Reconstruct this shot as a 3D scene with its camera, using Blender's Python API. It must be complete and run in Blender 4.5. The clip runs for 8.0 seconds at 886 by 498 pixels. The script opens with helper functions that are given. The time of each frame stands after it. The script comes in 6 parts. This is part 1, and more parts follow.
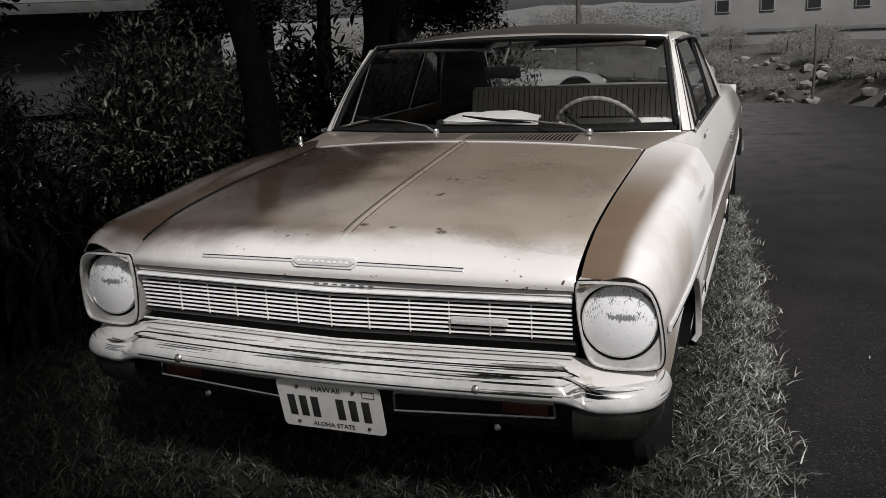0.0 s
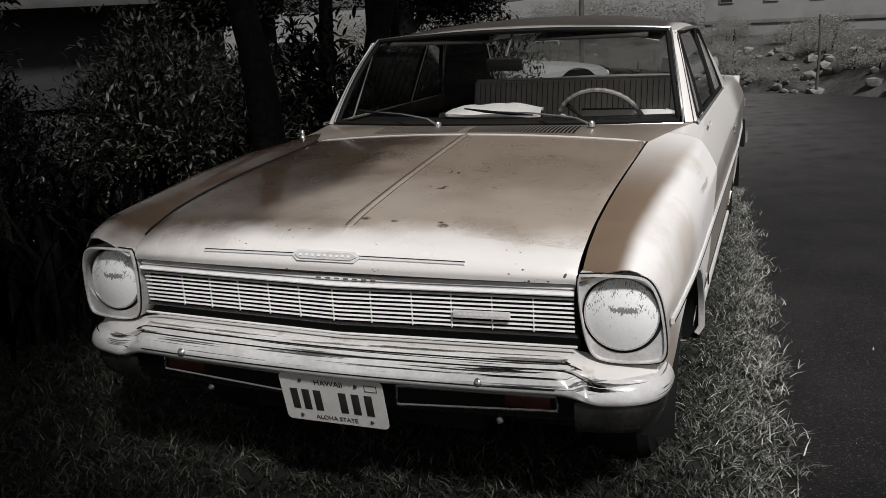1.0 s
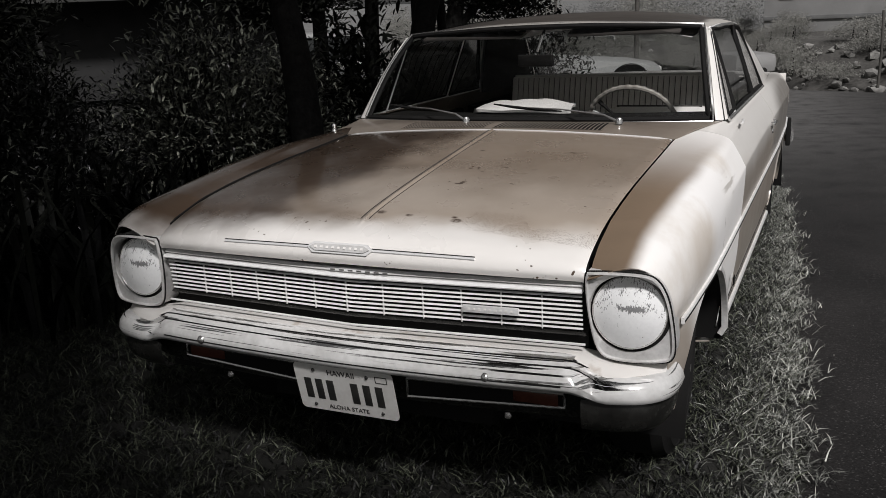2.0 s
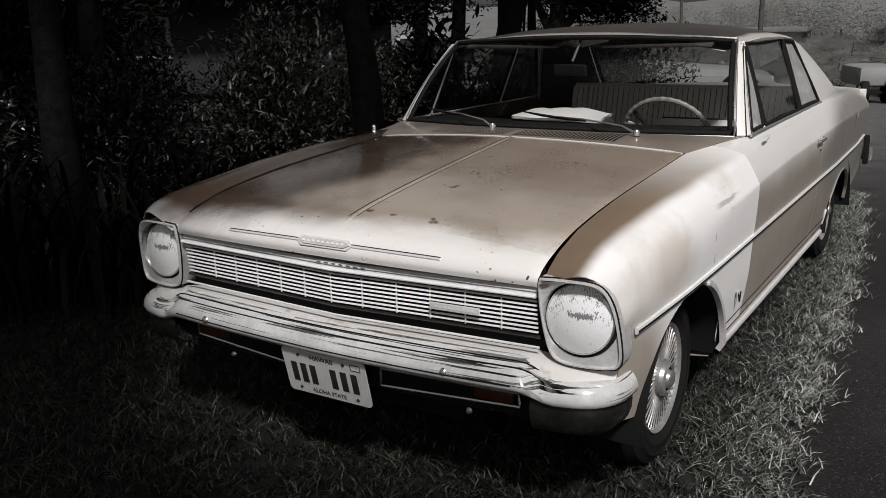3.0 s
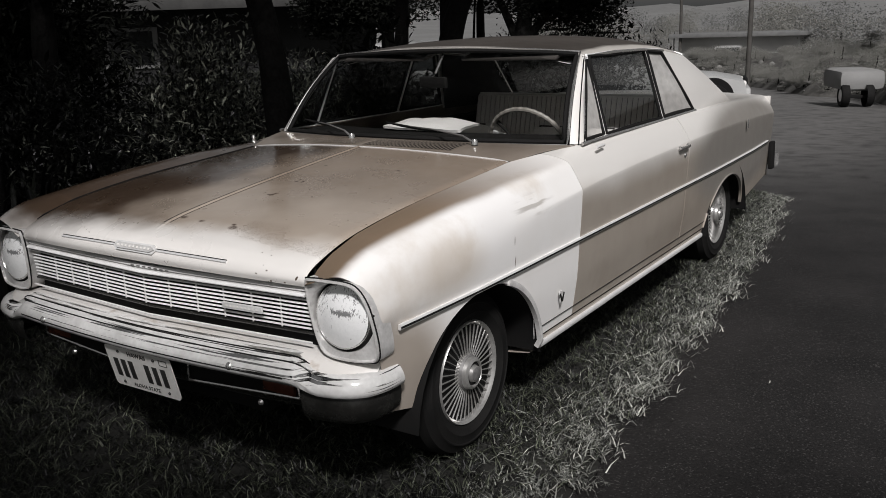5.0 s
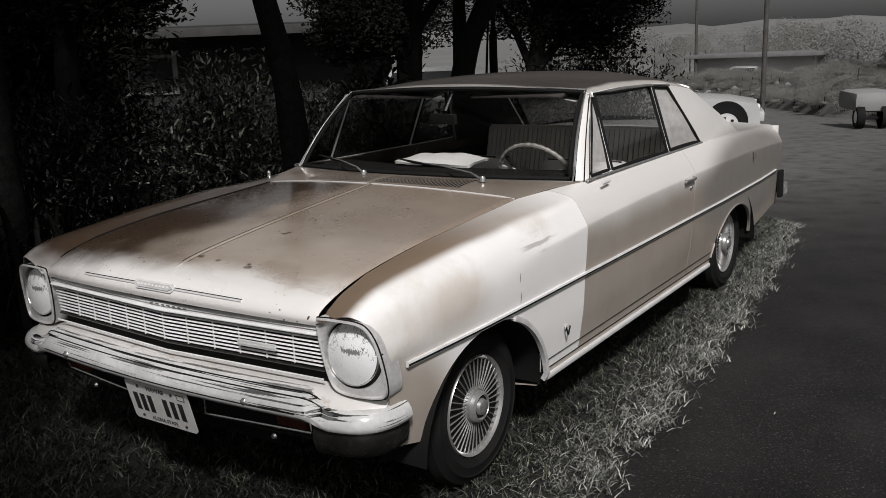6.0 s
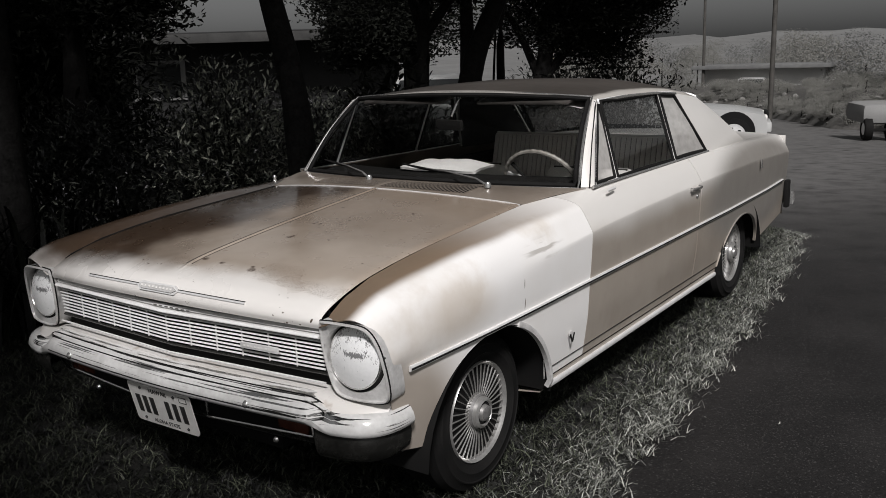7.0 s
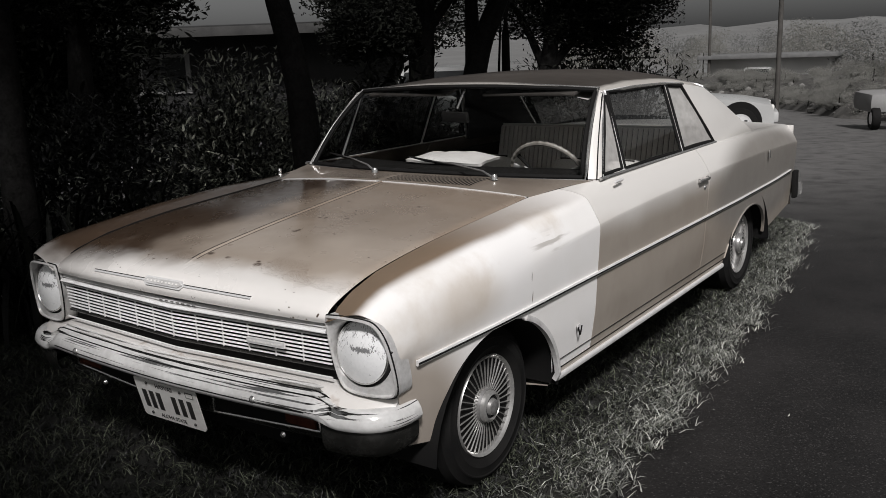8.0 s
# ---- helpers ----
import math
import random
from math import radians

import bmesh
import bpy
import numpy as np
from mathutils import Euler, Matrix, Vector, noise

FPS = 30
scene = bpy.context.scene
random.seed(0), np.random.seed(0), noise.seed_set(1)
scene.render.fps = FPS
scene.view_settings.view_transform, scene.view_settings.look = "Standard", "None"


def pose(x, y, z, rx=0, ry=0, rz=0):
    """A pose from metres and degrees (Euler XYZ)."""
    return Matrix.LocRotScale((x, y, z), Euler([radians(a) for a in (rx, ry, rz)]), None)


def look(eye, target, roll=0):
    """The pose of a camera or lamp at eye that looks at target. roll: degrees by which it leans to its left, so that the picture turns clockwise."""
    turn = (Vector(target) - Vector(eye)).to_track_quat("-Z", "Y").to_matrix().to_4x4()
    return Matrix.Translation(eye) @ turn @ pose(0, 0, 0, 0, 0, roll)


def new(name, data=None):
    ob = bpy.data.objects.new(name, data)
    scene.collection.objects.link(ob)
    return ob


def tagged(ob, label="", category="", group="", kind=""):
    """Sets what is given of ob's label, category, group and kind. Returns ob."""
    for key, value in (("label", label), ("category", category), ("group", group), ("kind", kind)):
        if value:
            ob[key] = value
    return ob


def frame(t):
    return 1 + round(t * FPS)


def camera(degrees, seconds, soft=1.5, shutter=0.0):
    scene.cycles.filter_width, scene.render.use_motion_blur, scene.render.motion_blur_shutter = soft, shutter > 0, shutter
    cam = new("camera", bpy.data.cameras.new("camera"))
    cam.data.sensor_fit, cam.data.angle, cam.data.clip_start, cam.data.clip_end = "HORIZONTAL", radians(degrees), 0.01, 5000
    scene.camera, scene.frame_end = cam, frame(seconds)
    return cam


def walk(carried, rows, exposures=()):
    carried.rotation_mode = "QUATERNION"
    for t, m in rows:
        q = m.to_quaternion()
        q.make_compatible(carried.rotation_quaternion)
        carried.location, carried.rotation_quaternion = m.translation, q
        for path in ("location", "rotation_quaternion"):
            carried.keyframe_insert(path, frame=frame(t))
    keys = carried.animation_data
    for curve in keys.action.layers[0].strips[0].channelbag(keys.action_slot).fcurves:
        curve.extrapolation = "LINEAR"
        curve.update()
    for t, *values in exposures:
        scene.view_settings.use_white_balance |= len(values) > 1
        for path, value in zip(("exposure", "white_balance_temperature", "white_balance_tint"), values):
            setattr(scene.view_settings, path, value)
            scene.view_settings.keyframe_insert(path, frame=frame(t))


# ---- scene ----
cam = camera(53.4, 8.0, soft=0.5)
PATH = [
    (0, (1.064, -2.608, 1.382), (0.369, -0.797, 0.895), -2.6),
    (0.5, (1.063, -2.607, 1.383), (0.367, -0.798, 0.889), -2.7),
    (1, (1.068, -2.604, 1.384), (0.366, -0.801, 0.881), -2.9),
    (1.5, (1.08, -2.597, 1.382), (0.345, -0.807, 0.876), -3.0),
    (1.7, (1.1, -2.586, 1.379), (0.342, -0.807, 0.872), -3.0),
    (2.8, (1.484, -2.572, 1.407), (0.486, -0.914, 0.9), -1.4),
    (3, (1.558, -2.507, 1.4), (0.517, -0.874, 0.901), -1.4),
    (3.5, (1.706, -2.393, 1.408), (0.591, -0.806, 0.922), -0.4),
    (4, (1.931, -2.396, 1.416), (0.805, -0.811, 0.948), -0.4),
    (4.5, (2.096, -2.356, 1.442), (1.017, -0.747, 0.945), -1.4),
    (4.7, (2.144, -2.311, 1.404), (1.081, -0.689, 0.914), -1.7),
    (5.8, (2.256, -2.355, 1.498), (1.159, -0.749, 1.033), -2.7),
    (6, (2.265, -2.362, 1.497), (1.161, -0.754, 1.057), -2.3),
    (6.5, (2.269, -2.359, 1.493), (1.158, -0.749, 1.077), -1.7),
    (7, (2.267, -2.357, 1.484), (1.15, -0.752, 1.063), -1.8),
    (7.5, (2.262, -2.35, 1.483), (1.139, -0.753, 1.047), -2.0),
    (8, (2.254, -2.343, 1.484), (1.128, -0.749, 1.046), -2.2),
]
walk(cam, [(t, look(eye, target, roll)) for t, eye, target, roll in PATH])
scene.view_settings.exposure = -0.32

# ---- sky and sun ----
world = bpy.data.worlds.new("world")
scene.world = world
world.use_nodes = True
wn, wl = world.node_tree.nodes, world.node_tree.links
sky = wn.new("ShaderNodeTexSky")
sky.sky_type, sky.sun_disc = "NISHITA", False
sky.sun_elevation, sky.sun_rotation = radians(45), radians(141)
sky.air_density, sky.dust_density = 1.0, 3.0
grey = wn.new("ShaderNodeHueSaturation")
grey.inputs["Saturation"].default_value = 0.05
wl.new(sky.outputs[0], grey.inputs["Color"])
wl.new(grey.outputs[0], wn["Background"].inputs["Color"])
wn["Background"].inputs["Strength"].default_value = 0.05
sun = new("sun", bpy.data.lights.new("sun", "SUN"))
sun.data.energy, sun.data.angle, sun.data.color = 5.0, radians(7), (1.0, 0.976, 0.985)
SUN_FROM = Vector((0.50, -0.62, 0.80))
sun.matrix_world = look((20 * SUN_FROM.x, 20 * SUN_FROM.y, 20 * SUN_FROM.z), (0, 0, 0))


# ---- materials ----
def mat(name, c1, c2=None, scale=6.0, rough=0.5, metal=0.0, bump=0.0, bump_scale=80.0, fine=0.35, coat=0.0, spec=0.5, rough_var=0.1):
    m = bpy.data.materials.new(name)
    m.use_nodes = True
    nt = m.node_tree
    b = nt.nodes["Principled BSDF"]
    c2 = c2 or tuple(0.8 * c for c in c1)
    co = nt.nodes.new("ShaderNodeTexCoord")
    big = nt.nodes.new("ShaderNodeTexNoise")
    big.inputs["Scale"].default_value, big.inputs["Detail"].default_value = scale, 5
    small = nt.nodes.new("ShaderNodeTexNoise")
    small.inputs["Scale"].default_value, small.inputs["Detail"].default_value = bump_scale, 3
    for n in (big, small):
        nt.links.new(co.outputs["Object"], n.inputs["Vector"])
    add = nt.nodes.new("ShaderNodeMix")
    add.inputs["Factor"].default_value = fine
    nt.links.new(big.outputs[0], add.inputs[2])
    nt.links.new(small.outputs[0], add.inputs[3])
    ramp = nt.nodes.new("ShaderNodeValToRGB")
    ramp.color_ramp.elements[0].position, ramp.color_ramp.elements[1].position = 0.35, 0.65
    ramp.color_ramp.elements[0].color, ramp.color_ramp.elements[1].color = (*c1, 1), (*c2, 1)
    nt.links.new(add.outputs[0], ramp.inputs[0])
    nt.links.new(ramp.outputs[0], b.inputs["Base Color"])
    rr = nt.nodes.new("ShaderNodeMapRange")
    rr.inputs["To Min"].default_value, rr.inputs["To Max"].default_value = max(0.02, rough - rough_var), min(1, rough + rough_var)
    nt.links.new(add.outputs[0], rr.inputs["Value"])
    nt.links.new(rr.outputs[0], b.inputs["Roughness"])
    b.inputs["Metallic"].default_value = metal
    b.inputs["Coat Weight"].default_value = coat
    b.inputs["Coat Roughness"].default_value = 0.12
    b.inputs["Specular IOR Level"].default_value = spec
    if bump:
        bp = nt.nodes.new("ShaderNodeBump")
        bp.inputs["Strength"].default_value, bp.inputs["Distance"].default_value = bump, 0.004
        nt.links.new(small.outputs[0], bp.inputs["Height"])
        nt.links.new(bp.outputs[0], b.inputs["Normal"])
    return m


def glass(name, tint=(0.92, 0.94, 0.93), gloss_rough=0.02, sheen=0.0):
    m = bpy.data.materials.new(name)
    m.use_nodes = True
    nt = m.node_tree
    nt.nodes.remove(nt.nodes["Principled BSDF"])
    out = nt.nodes["Material Output"]
    tr = nt.nodes.new("ShaderNodeBsdfTransparent")
    gl = nt.nodes.new("ShaderNodeBsdfGlossy")
    fr = nt.nodes.new("ShaderNodeLayerWeight")
    fr.inputs["Blend"].default_value = 0.5
    pw = nt.nodes.new("ShaderNodeMath")
    pw.operation = "POWER"
    pw.inputs[1].default_value = 4.0
    ma = nt.nodes.new("ShaderNodeMath")
    ma.operation = "MULTIPLY_ADD"
    ma.inputs[1].default_value, ma.inputs[2].default_value = 0.85, 0.035
    mix = nt.nodes.new("ShaderNodeMixShader")
    tr.inputs["Color"].default_value = (*tint, 1)
    gl.inputs["Roughness"].default_value = gloss_rough
    nt.links.new(fr.outputs["Facing"], pw.inputs[0])
    nt.links.new(pw.outputs[0], ma.inputs[0])
    nt.links.new(ma.outputs[0], mix.inputs[0])
    through_ = tr.outputs[0]
    # a whitish diffuse veil stands in for sky mirrored in the pane
    if sheen:
        df, nz, mr, dm = (nt.nodes.new(k) for k in ("ShaderNodeBsdfDiffuse", "ShaderNodeTexNoise", "ShaderNodeMapRange", "ShaderNodeMixShader"))
        df.inputs["Color"].default_value = (0.62, 0.60, 0.57, 1)
        nz.inputs["Scale"].default_value, nz.inputs["Detail"].default_value = 6, 5
        mr.inputs["To Min"].default_value, mr.inputs["To Max"].default_value = 0.6 * sheen, 1.4 * sheen
        nt.links.new(nz.outputs[0], mr.inputs["Value"])
        nt.links.new(mr.outputs[0], dm.inputs[0])
        nt.links.new(tr.outputs[0], dm.inputs[1])
        nt.links.new(df.outputs[0], dm.inputs[2])
        through_ = dm.outputs[0]
    nt.links.new(through_, mix.inputs[1])
    nt.links.new(gl.outputs[0], mix.inputs[2])
    nt.links.new(mix.outputs[0], out.inputs["Surface"])
    return m


def paint(name, light, dark, patch, patch_scale, patch_lo, patch_hi, speck=0.0, rough=0.32, coat=0.35, strip=None):
    """Old car paint: two tones in soft patches, fine specks of worn-through spots, patchy gloss."""
    m = bpy.data.materials.new(name)
    m.use_nodes = True
    nt = m.node_tree
    b = nt.nodes["Principled BSDF"]
    co = nt.nodes.new("ShaderNodeTexCoord")

    def noise_node(scale, detail, rough_=0.55):
        n = nt.nodes.new("ShaderNodeTexNoise")
        n.inputs["Scale"].default_value, n.inputs["Detail"].default_value = scale, detail
        n.inputs["Roughness"].default_value = rough_
        nt.links.new(co.outputs["Object"], n.inputs["Vector"])
        return n

    def ramp_node(src, lo, hi, c0, c1):
        r = nt.nodes.new("ShaderNodeValToRGB")
        r.color_ramp.elements[0].position, r.color_ramp.elements[1].position = lo, hi
        r.color_ramp.elements[0].color, r.color_ramp.elements[1].color = (*c0, 1), (*c1, 1)
        nt.links.new(src, r.inputs[0])
        return r

    def mix_node(fac, a, c):
        x = nt.nodes.new("ShaderNodeMix")
        x.data_type = "RGBA"
        nt.links.new(fac, x.inputs["Factor"])
        nt.links.new(a, x.inputs[6])
        x.inputs[7].default_value = (*c, 1)
        return x

    n1 = noise_node(1.9, 4)
    base = ramp_node(n1.outputs[0], 0.38, 0.66, light, dark)
    n2 = noise_node(patch_scale, 6, 0.6)
    k = ramp_node(n2.outputs[0], patch_lo, patch_hi, (0, 0, 0), (1, 1, 1))
    col = mix_node(k.outputs[0], base.outputs[0], patch)
    last = col
    if speck:
        n3 = noise_node(150, 2, 0.5)
        n4 = noise_node(3.1, 3, 0.5)
        mul = nt.nodes.new("ShaderNodeMath")
        mul.operation = "MULTIPLY"
        nt.links.new(n3.outputs[0], mul.inputs[0])
        nt.links.new(n4.outputs[0], mul.inputs[1])
        ks = ramp_node(mul.outputs[0], 0.335 - 0.02 * speck, 0.36, (0, 0, 0), (1, 1, 1))
        last = mix_node(ks.outputs[0], col.outputs[2], tuple(0.3 * c for c in patch))
    if strip:
        xyz = nt.nodes.new("ShaderNodeSeparateXYZ")
        nt.links.new(co.outputs["Object"], xyz.inputs[0])
        ax = nt.nodes.new("ShaderNodeMath")
        ax.operation = "ADD"
        ax.inputs[1].default_value = 0.0
        nt.links.new(xyz.outputs[0], ax.inputs[0])
        wid = nt.nodes.new("ShaderNodeMath")
        wid.operation = "MULTIPLY_ADD"
        wid.inputs[1].default_value = -0.045
        nt.links.new(xyz.outputs[1], wid.inputs[0])
        nt.links.new(ax.outputs[0], wid.inputs[2])
        wob = nt.nodes.new("ShaderNodeMath")
        wob.operation = "MULTIPLY_ADD"
        wob.inputs[1].default_value = 0.04
        nt.links.new(n2.outputs[0], wob.inputs[0])
        nt.links.new(wid.outputs[0], wob.inputs[2])
        band = nt.nodes.new("ShaderNodeMapRange")
        band.interpolation_type = "SMOOTHSTEP"
        band.inputs["From Min"].default_value, band.inputs["From Max"].default_value = 0.822, 0.772
        nt.links.new(wob.outputs[0], band.inputs["Value"])
        here = nt.nodes.new("ShaderNodeMath")
        here.operation = "GREATER_THAN"
        here.inputs[1].default_value = 0.0
        nt.links.new(xyz.outputs[0], here.inputs[0])
        lone = nt.nodes.new("ShaderNodeMath")
        lone.operation = "MULTIPLY"
        nt.links.new(band.outputs[0], lone.inputs[0])
        nt.links.new(here.outputs[0], lone.inputs[1])
        fade = nt.nodes.new("ShaderNodeMapRange")
        fade.interpolation_type = "SMOOTHSTEP"
        fade.inputs["From Min"].default_value, fade.inputs["From Max"].default_value = 0.95, -0.25
        nt.links.new(xyz.outputs[1], fade.inputs["Value"])
        both = nt.nodes.new("ShaderNodeMath")
        both.operation = "MULTIPLY"
        nt.links.new(lone.outputs[0], both.inputs[0])
        nt.links.new(fade.outputs[0], both.inputs[1])
        last = mix_node(both.outputs[0], last.outputs[2], strip)
    nt.links.new(last.outputs[2], b.inputs["Base Color"])
    n5 = noise_node(7, 5)
    rr = nt.nodes.new("ShaderNodeMapRange")
    rr.inputs["To Min"].default_value, rr.inputs["To Max"].default_value = rough - 0.08, rough + 0.16
    nt.links.new(n5.outputs[0], rr.inputs["Value"])
    nt.links.new(rr.outputs[0], b.inputs["Roughness"])
    b.inputs["Coat Weight"].default_value, b.inputs["Coat Roughness"].default_value = coat, 0.14
    bp = nt.nodes.new("ShaderNodeBump")
    bp.inputs["Strength"].default_value, bp.inputs["Distance"].default_value = 0.12, 0.01
    nt.links.new(n5.outputs[0], bp.inputs["Height"])
    nt.links.new(bp.outputs[0], b.inputs["Normal"])
    return m


def near(nt, co, place, lo, hi, stretch=(1, 1, 1)):
    """1 inside an ellipsoid about a place, falling to 0 between hi and lo."""
    mp = nt.nodes.new("ShaderNodeMapping")
    mp.inputs["Location"].default_value = tuple(-p * q for p, q in zip(place, stretch))
    mp.inputs["Scale"].default_value = stretch
    nt.links.new(co, mp.inputs["Vector"])
    ln = nt.nodes.new("ShaderNodeVectorMath")
    ln.operation = "LENGTH"
    nt.links.new(mp.outputs[0], ln.inputs[0])
    r = nt.nodes.new("ShaderNodeMapRange")
    r.interpolation_type = "SMOOTHSTEP"
    r.inputs["From Min"].default_value, r.inputs["From Max"].default_value = lo, hi
    nt.links.new(ln.outputs["Value"], r.inputs["Value"])
    return r.outputs[0]


def mark_fender(m):
    """Darker tan low on the front corner, a long dark scrape high behind the wheel and a crack down from it."""
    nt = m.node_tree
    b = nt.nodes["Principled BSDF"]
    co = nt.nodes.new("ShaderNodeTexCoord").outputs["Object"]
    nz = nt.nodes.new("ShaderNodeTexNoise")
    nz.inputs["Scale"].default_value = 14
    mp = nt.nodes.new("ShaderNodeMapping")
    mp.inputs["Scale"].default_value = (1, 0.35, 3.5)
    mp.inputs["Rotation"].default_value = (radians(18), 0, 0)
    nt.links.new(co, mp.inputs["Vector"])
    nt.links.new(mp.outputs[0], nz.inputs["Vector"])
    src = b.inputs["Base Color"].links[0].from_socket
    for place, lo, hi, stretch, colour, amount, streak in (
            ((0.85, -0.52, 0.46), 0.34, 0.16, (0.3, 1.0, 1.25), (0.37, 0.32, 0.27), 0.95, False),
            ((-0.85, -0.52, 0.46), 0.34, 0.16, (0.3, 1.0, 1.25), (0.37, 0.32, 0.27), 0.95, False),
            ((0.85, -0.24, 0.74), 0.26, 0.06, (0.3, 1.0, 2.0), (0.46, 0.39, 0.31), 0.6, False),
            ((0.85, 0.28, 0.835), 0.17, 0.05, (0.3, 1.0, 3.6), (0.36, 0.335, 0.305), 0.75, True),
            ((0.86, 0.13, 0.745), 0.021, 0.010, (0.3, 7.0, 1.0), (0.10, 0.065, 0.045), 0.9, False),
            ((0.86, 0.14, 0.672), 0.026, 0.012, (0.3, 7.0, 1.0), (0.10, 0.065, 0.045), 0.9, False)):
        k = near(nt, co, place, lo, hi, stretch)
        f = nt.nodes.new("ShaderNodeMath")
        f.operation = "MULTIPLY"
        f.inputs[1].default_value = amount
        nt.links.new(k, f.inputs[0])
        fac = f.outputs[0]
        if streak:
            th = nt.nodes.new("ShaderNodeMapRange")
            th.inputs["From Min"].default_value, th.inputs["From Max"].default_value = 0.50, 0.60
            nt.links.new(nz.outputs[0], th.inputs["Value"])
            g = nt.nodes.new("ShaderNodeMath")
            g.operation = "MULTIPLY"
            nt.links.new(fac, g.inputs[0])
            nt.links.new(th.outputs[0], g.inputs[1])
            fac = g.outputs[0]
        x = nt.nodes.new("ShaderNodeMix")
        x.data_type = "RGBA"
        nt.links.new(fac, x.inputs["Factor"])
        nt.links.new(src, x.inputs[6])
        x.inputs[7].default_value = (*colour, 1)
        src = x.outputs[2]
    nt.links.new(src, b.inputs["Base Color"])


def worn_hood():
    """Tan paint with soft worn brown blotches, deepened on the passenger side for the trees mirrored there, the front
    lip paled for mirrored sky, with a band of rust specks.
    """
    m = bpy.data.materials.new("hood_paint")
    m.use_nodes = True
    nt = m.node_tree
    b = nt.nodes["Principled BSDF"]
    co = nt.nodes.new("ShaderNodeTexCoord")
    xyz = nt.nodes.new("ShaderNodeSeparateXYZ")
    nt.links.new(co.outputs["Object"], xyz.inputs[0])

    def noisy(scale, detail=4):
        n = nt.nodes.new("ShaderNodeTexNoise")
        n.inputs["Scale"].default_value, n.inputs["Detail"].default_value = scale, detail
        nt.links.new(co.outputs["Object"], n.inputs["Vector"])
        return n.outputs[0]

    def op(kind, a, c):
        n = nt.nodes.new("ShaderNodeMath")
        n.operation = kind
        for i, v in enumerate((a, c)):
            if isinstance(v, (int, float)):
                n.inputs[i].default_value = v
            else:
                nt.links.new(v, n.inputs[i])
        return n.outputs[0]

    def span(v, lo, hi, to0=0.0, to1=1.0):
        n = nt.nodes.new("ShaderNodeMapRange")
        n.interpolation_type = "SMOOTHSTEP"
        for k, q in (("From Min", lo), ("From Max", hi), ("To Min", to0), ("To Max", to1)):
            n.inputs[k].default_value = q
        nt.links.new(v, n.inputs["Value"])
        return n.outputs[0]

    def mix(fac, a, c):
        x = nt.nodes.new("ShaderNodeMix")
        x.data_type = "RGBA"
        nt.links.new(fac, x.inputs["Factor"])
        for i, v in ((6, a), (7, c)):
            if isinstance(v, tuple):
                x.inputs[i].default_value = (*v, 1)
            else:
                nt.links.new(v, x.inputs[i])
        return x.outputs[2]

    col = mix(span(noisy(2.2), 0.38, 0.64), (0.385, 0.325, 0.268), (0.29, 0.238, 0.190))
    # wear, plus extra brown on the passenger side in place of mirrored trees
    brown = span(op("SUBTRACT", op("ADD", noisy(1.8, 4), op("MULTIPLY", xyz.outputs[0], -0.50)), op("MULTIPLY", xyz.outputs[1], -0.10)), 0.42, 0.68)
    rear = op("MULTIPLY", span(op("ADD", xyz.outputs[1], op("MULTIPLY", noisy(3.2, 5), 0.7)), -0.05, 0.45), 0.5)
    col = mix(rear, col, (0.17, 0.118, 0.078))
    col = mix(brown, col, (0.055, 0.036, 0.024))
    # front lip coloured pale for the sky it mirrors
    lip = span(op("ADD", op("ADD", xyz.outputs[1], op("MULTIPLY", noisy(5), 0.16)), op("MULTIPLY", xyz.outputs[0], -0.07)), -0.40, -0.55)
    col = mix(op("MULTIPLY", lip, 0.95), col, (0.76, 0.735, 0.70))
    band = op("MULTIPLY", span(xyz.outputs[1], -0.585, -0.55), span(xyz.outputs[1], -0.36, -0.46))
    spot = span(op("MULTIPLY", op("MULTIPLY", noisy(340, 2), span(noisy(5.5), 0.34, 0.60)), band), 0.52, 0.58)
    col = mix(op("MULTIPLY", spot, 0.55), col, (0.13, 0.09, 0.062))
    far_spot = span(op("MULTIPLY", noisy(70, 1), noisy(6, 2)), 0.43, 0.46)
    col = mix(far_spot, col, (0.07, 0.045, 0.03))
    for px, py, r_ in ((0.026, -0.494, 0.013), (0.115, -0.503, 0.010), (0.257, -0.512, 0.014), (0.245, -0.495, 0.008), (0.30, -0.20, 0.004), (-0.05, -0.13, 0.003), (0.42, -0.05, 0.004)):
        k_ = near(nt, co.outputs["Object"], (px, py, 0.87 + 0.12 * (py + 0.5)), r_ * 1.5, r_ * 0.5, (1.0, 1.3, 0.05))
        col = mix(op("MULTIPLY", k_, span(noisy(110, 2), 0.35, 0.6, 0.5, 1.0)), col, (0.06, 0.038, 0.026))
    nt.links.new(col, b.inputs["Base Color"])
    n5 = noisy(8, 5)
    nt.links.new(span(n5, 0.3, 0.7, 0.24, 0.42), b.inputs["Roughness"])
    b.inputs["Coat Weight"].default_value, b.inputs["Coat Roughness"].default_value = 1.0, 0.11
    bp = nt.nodes.new("ShaderNodeBump")
    bp.inputs["Strength"].default_value, bp.inputs["Distance"].default_value = 0.10, 0.01
    nt.links.new(n5, bp.inputs["Height"])
    nt.links.new(bp.outputs[0], b.inputs["Normal"])
    return m


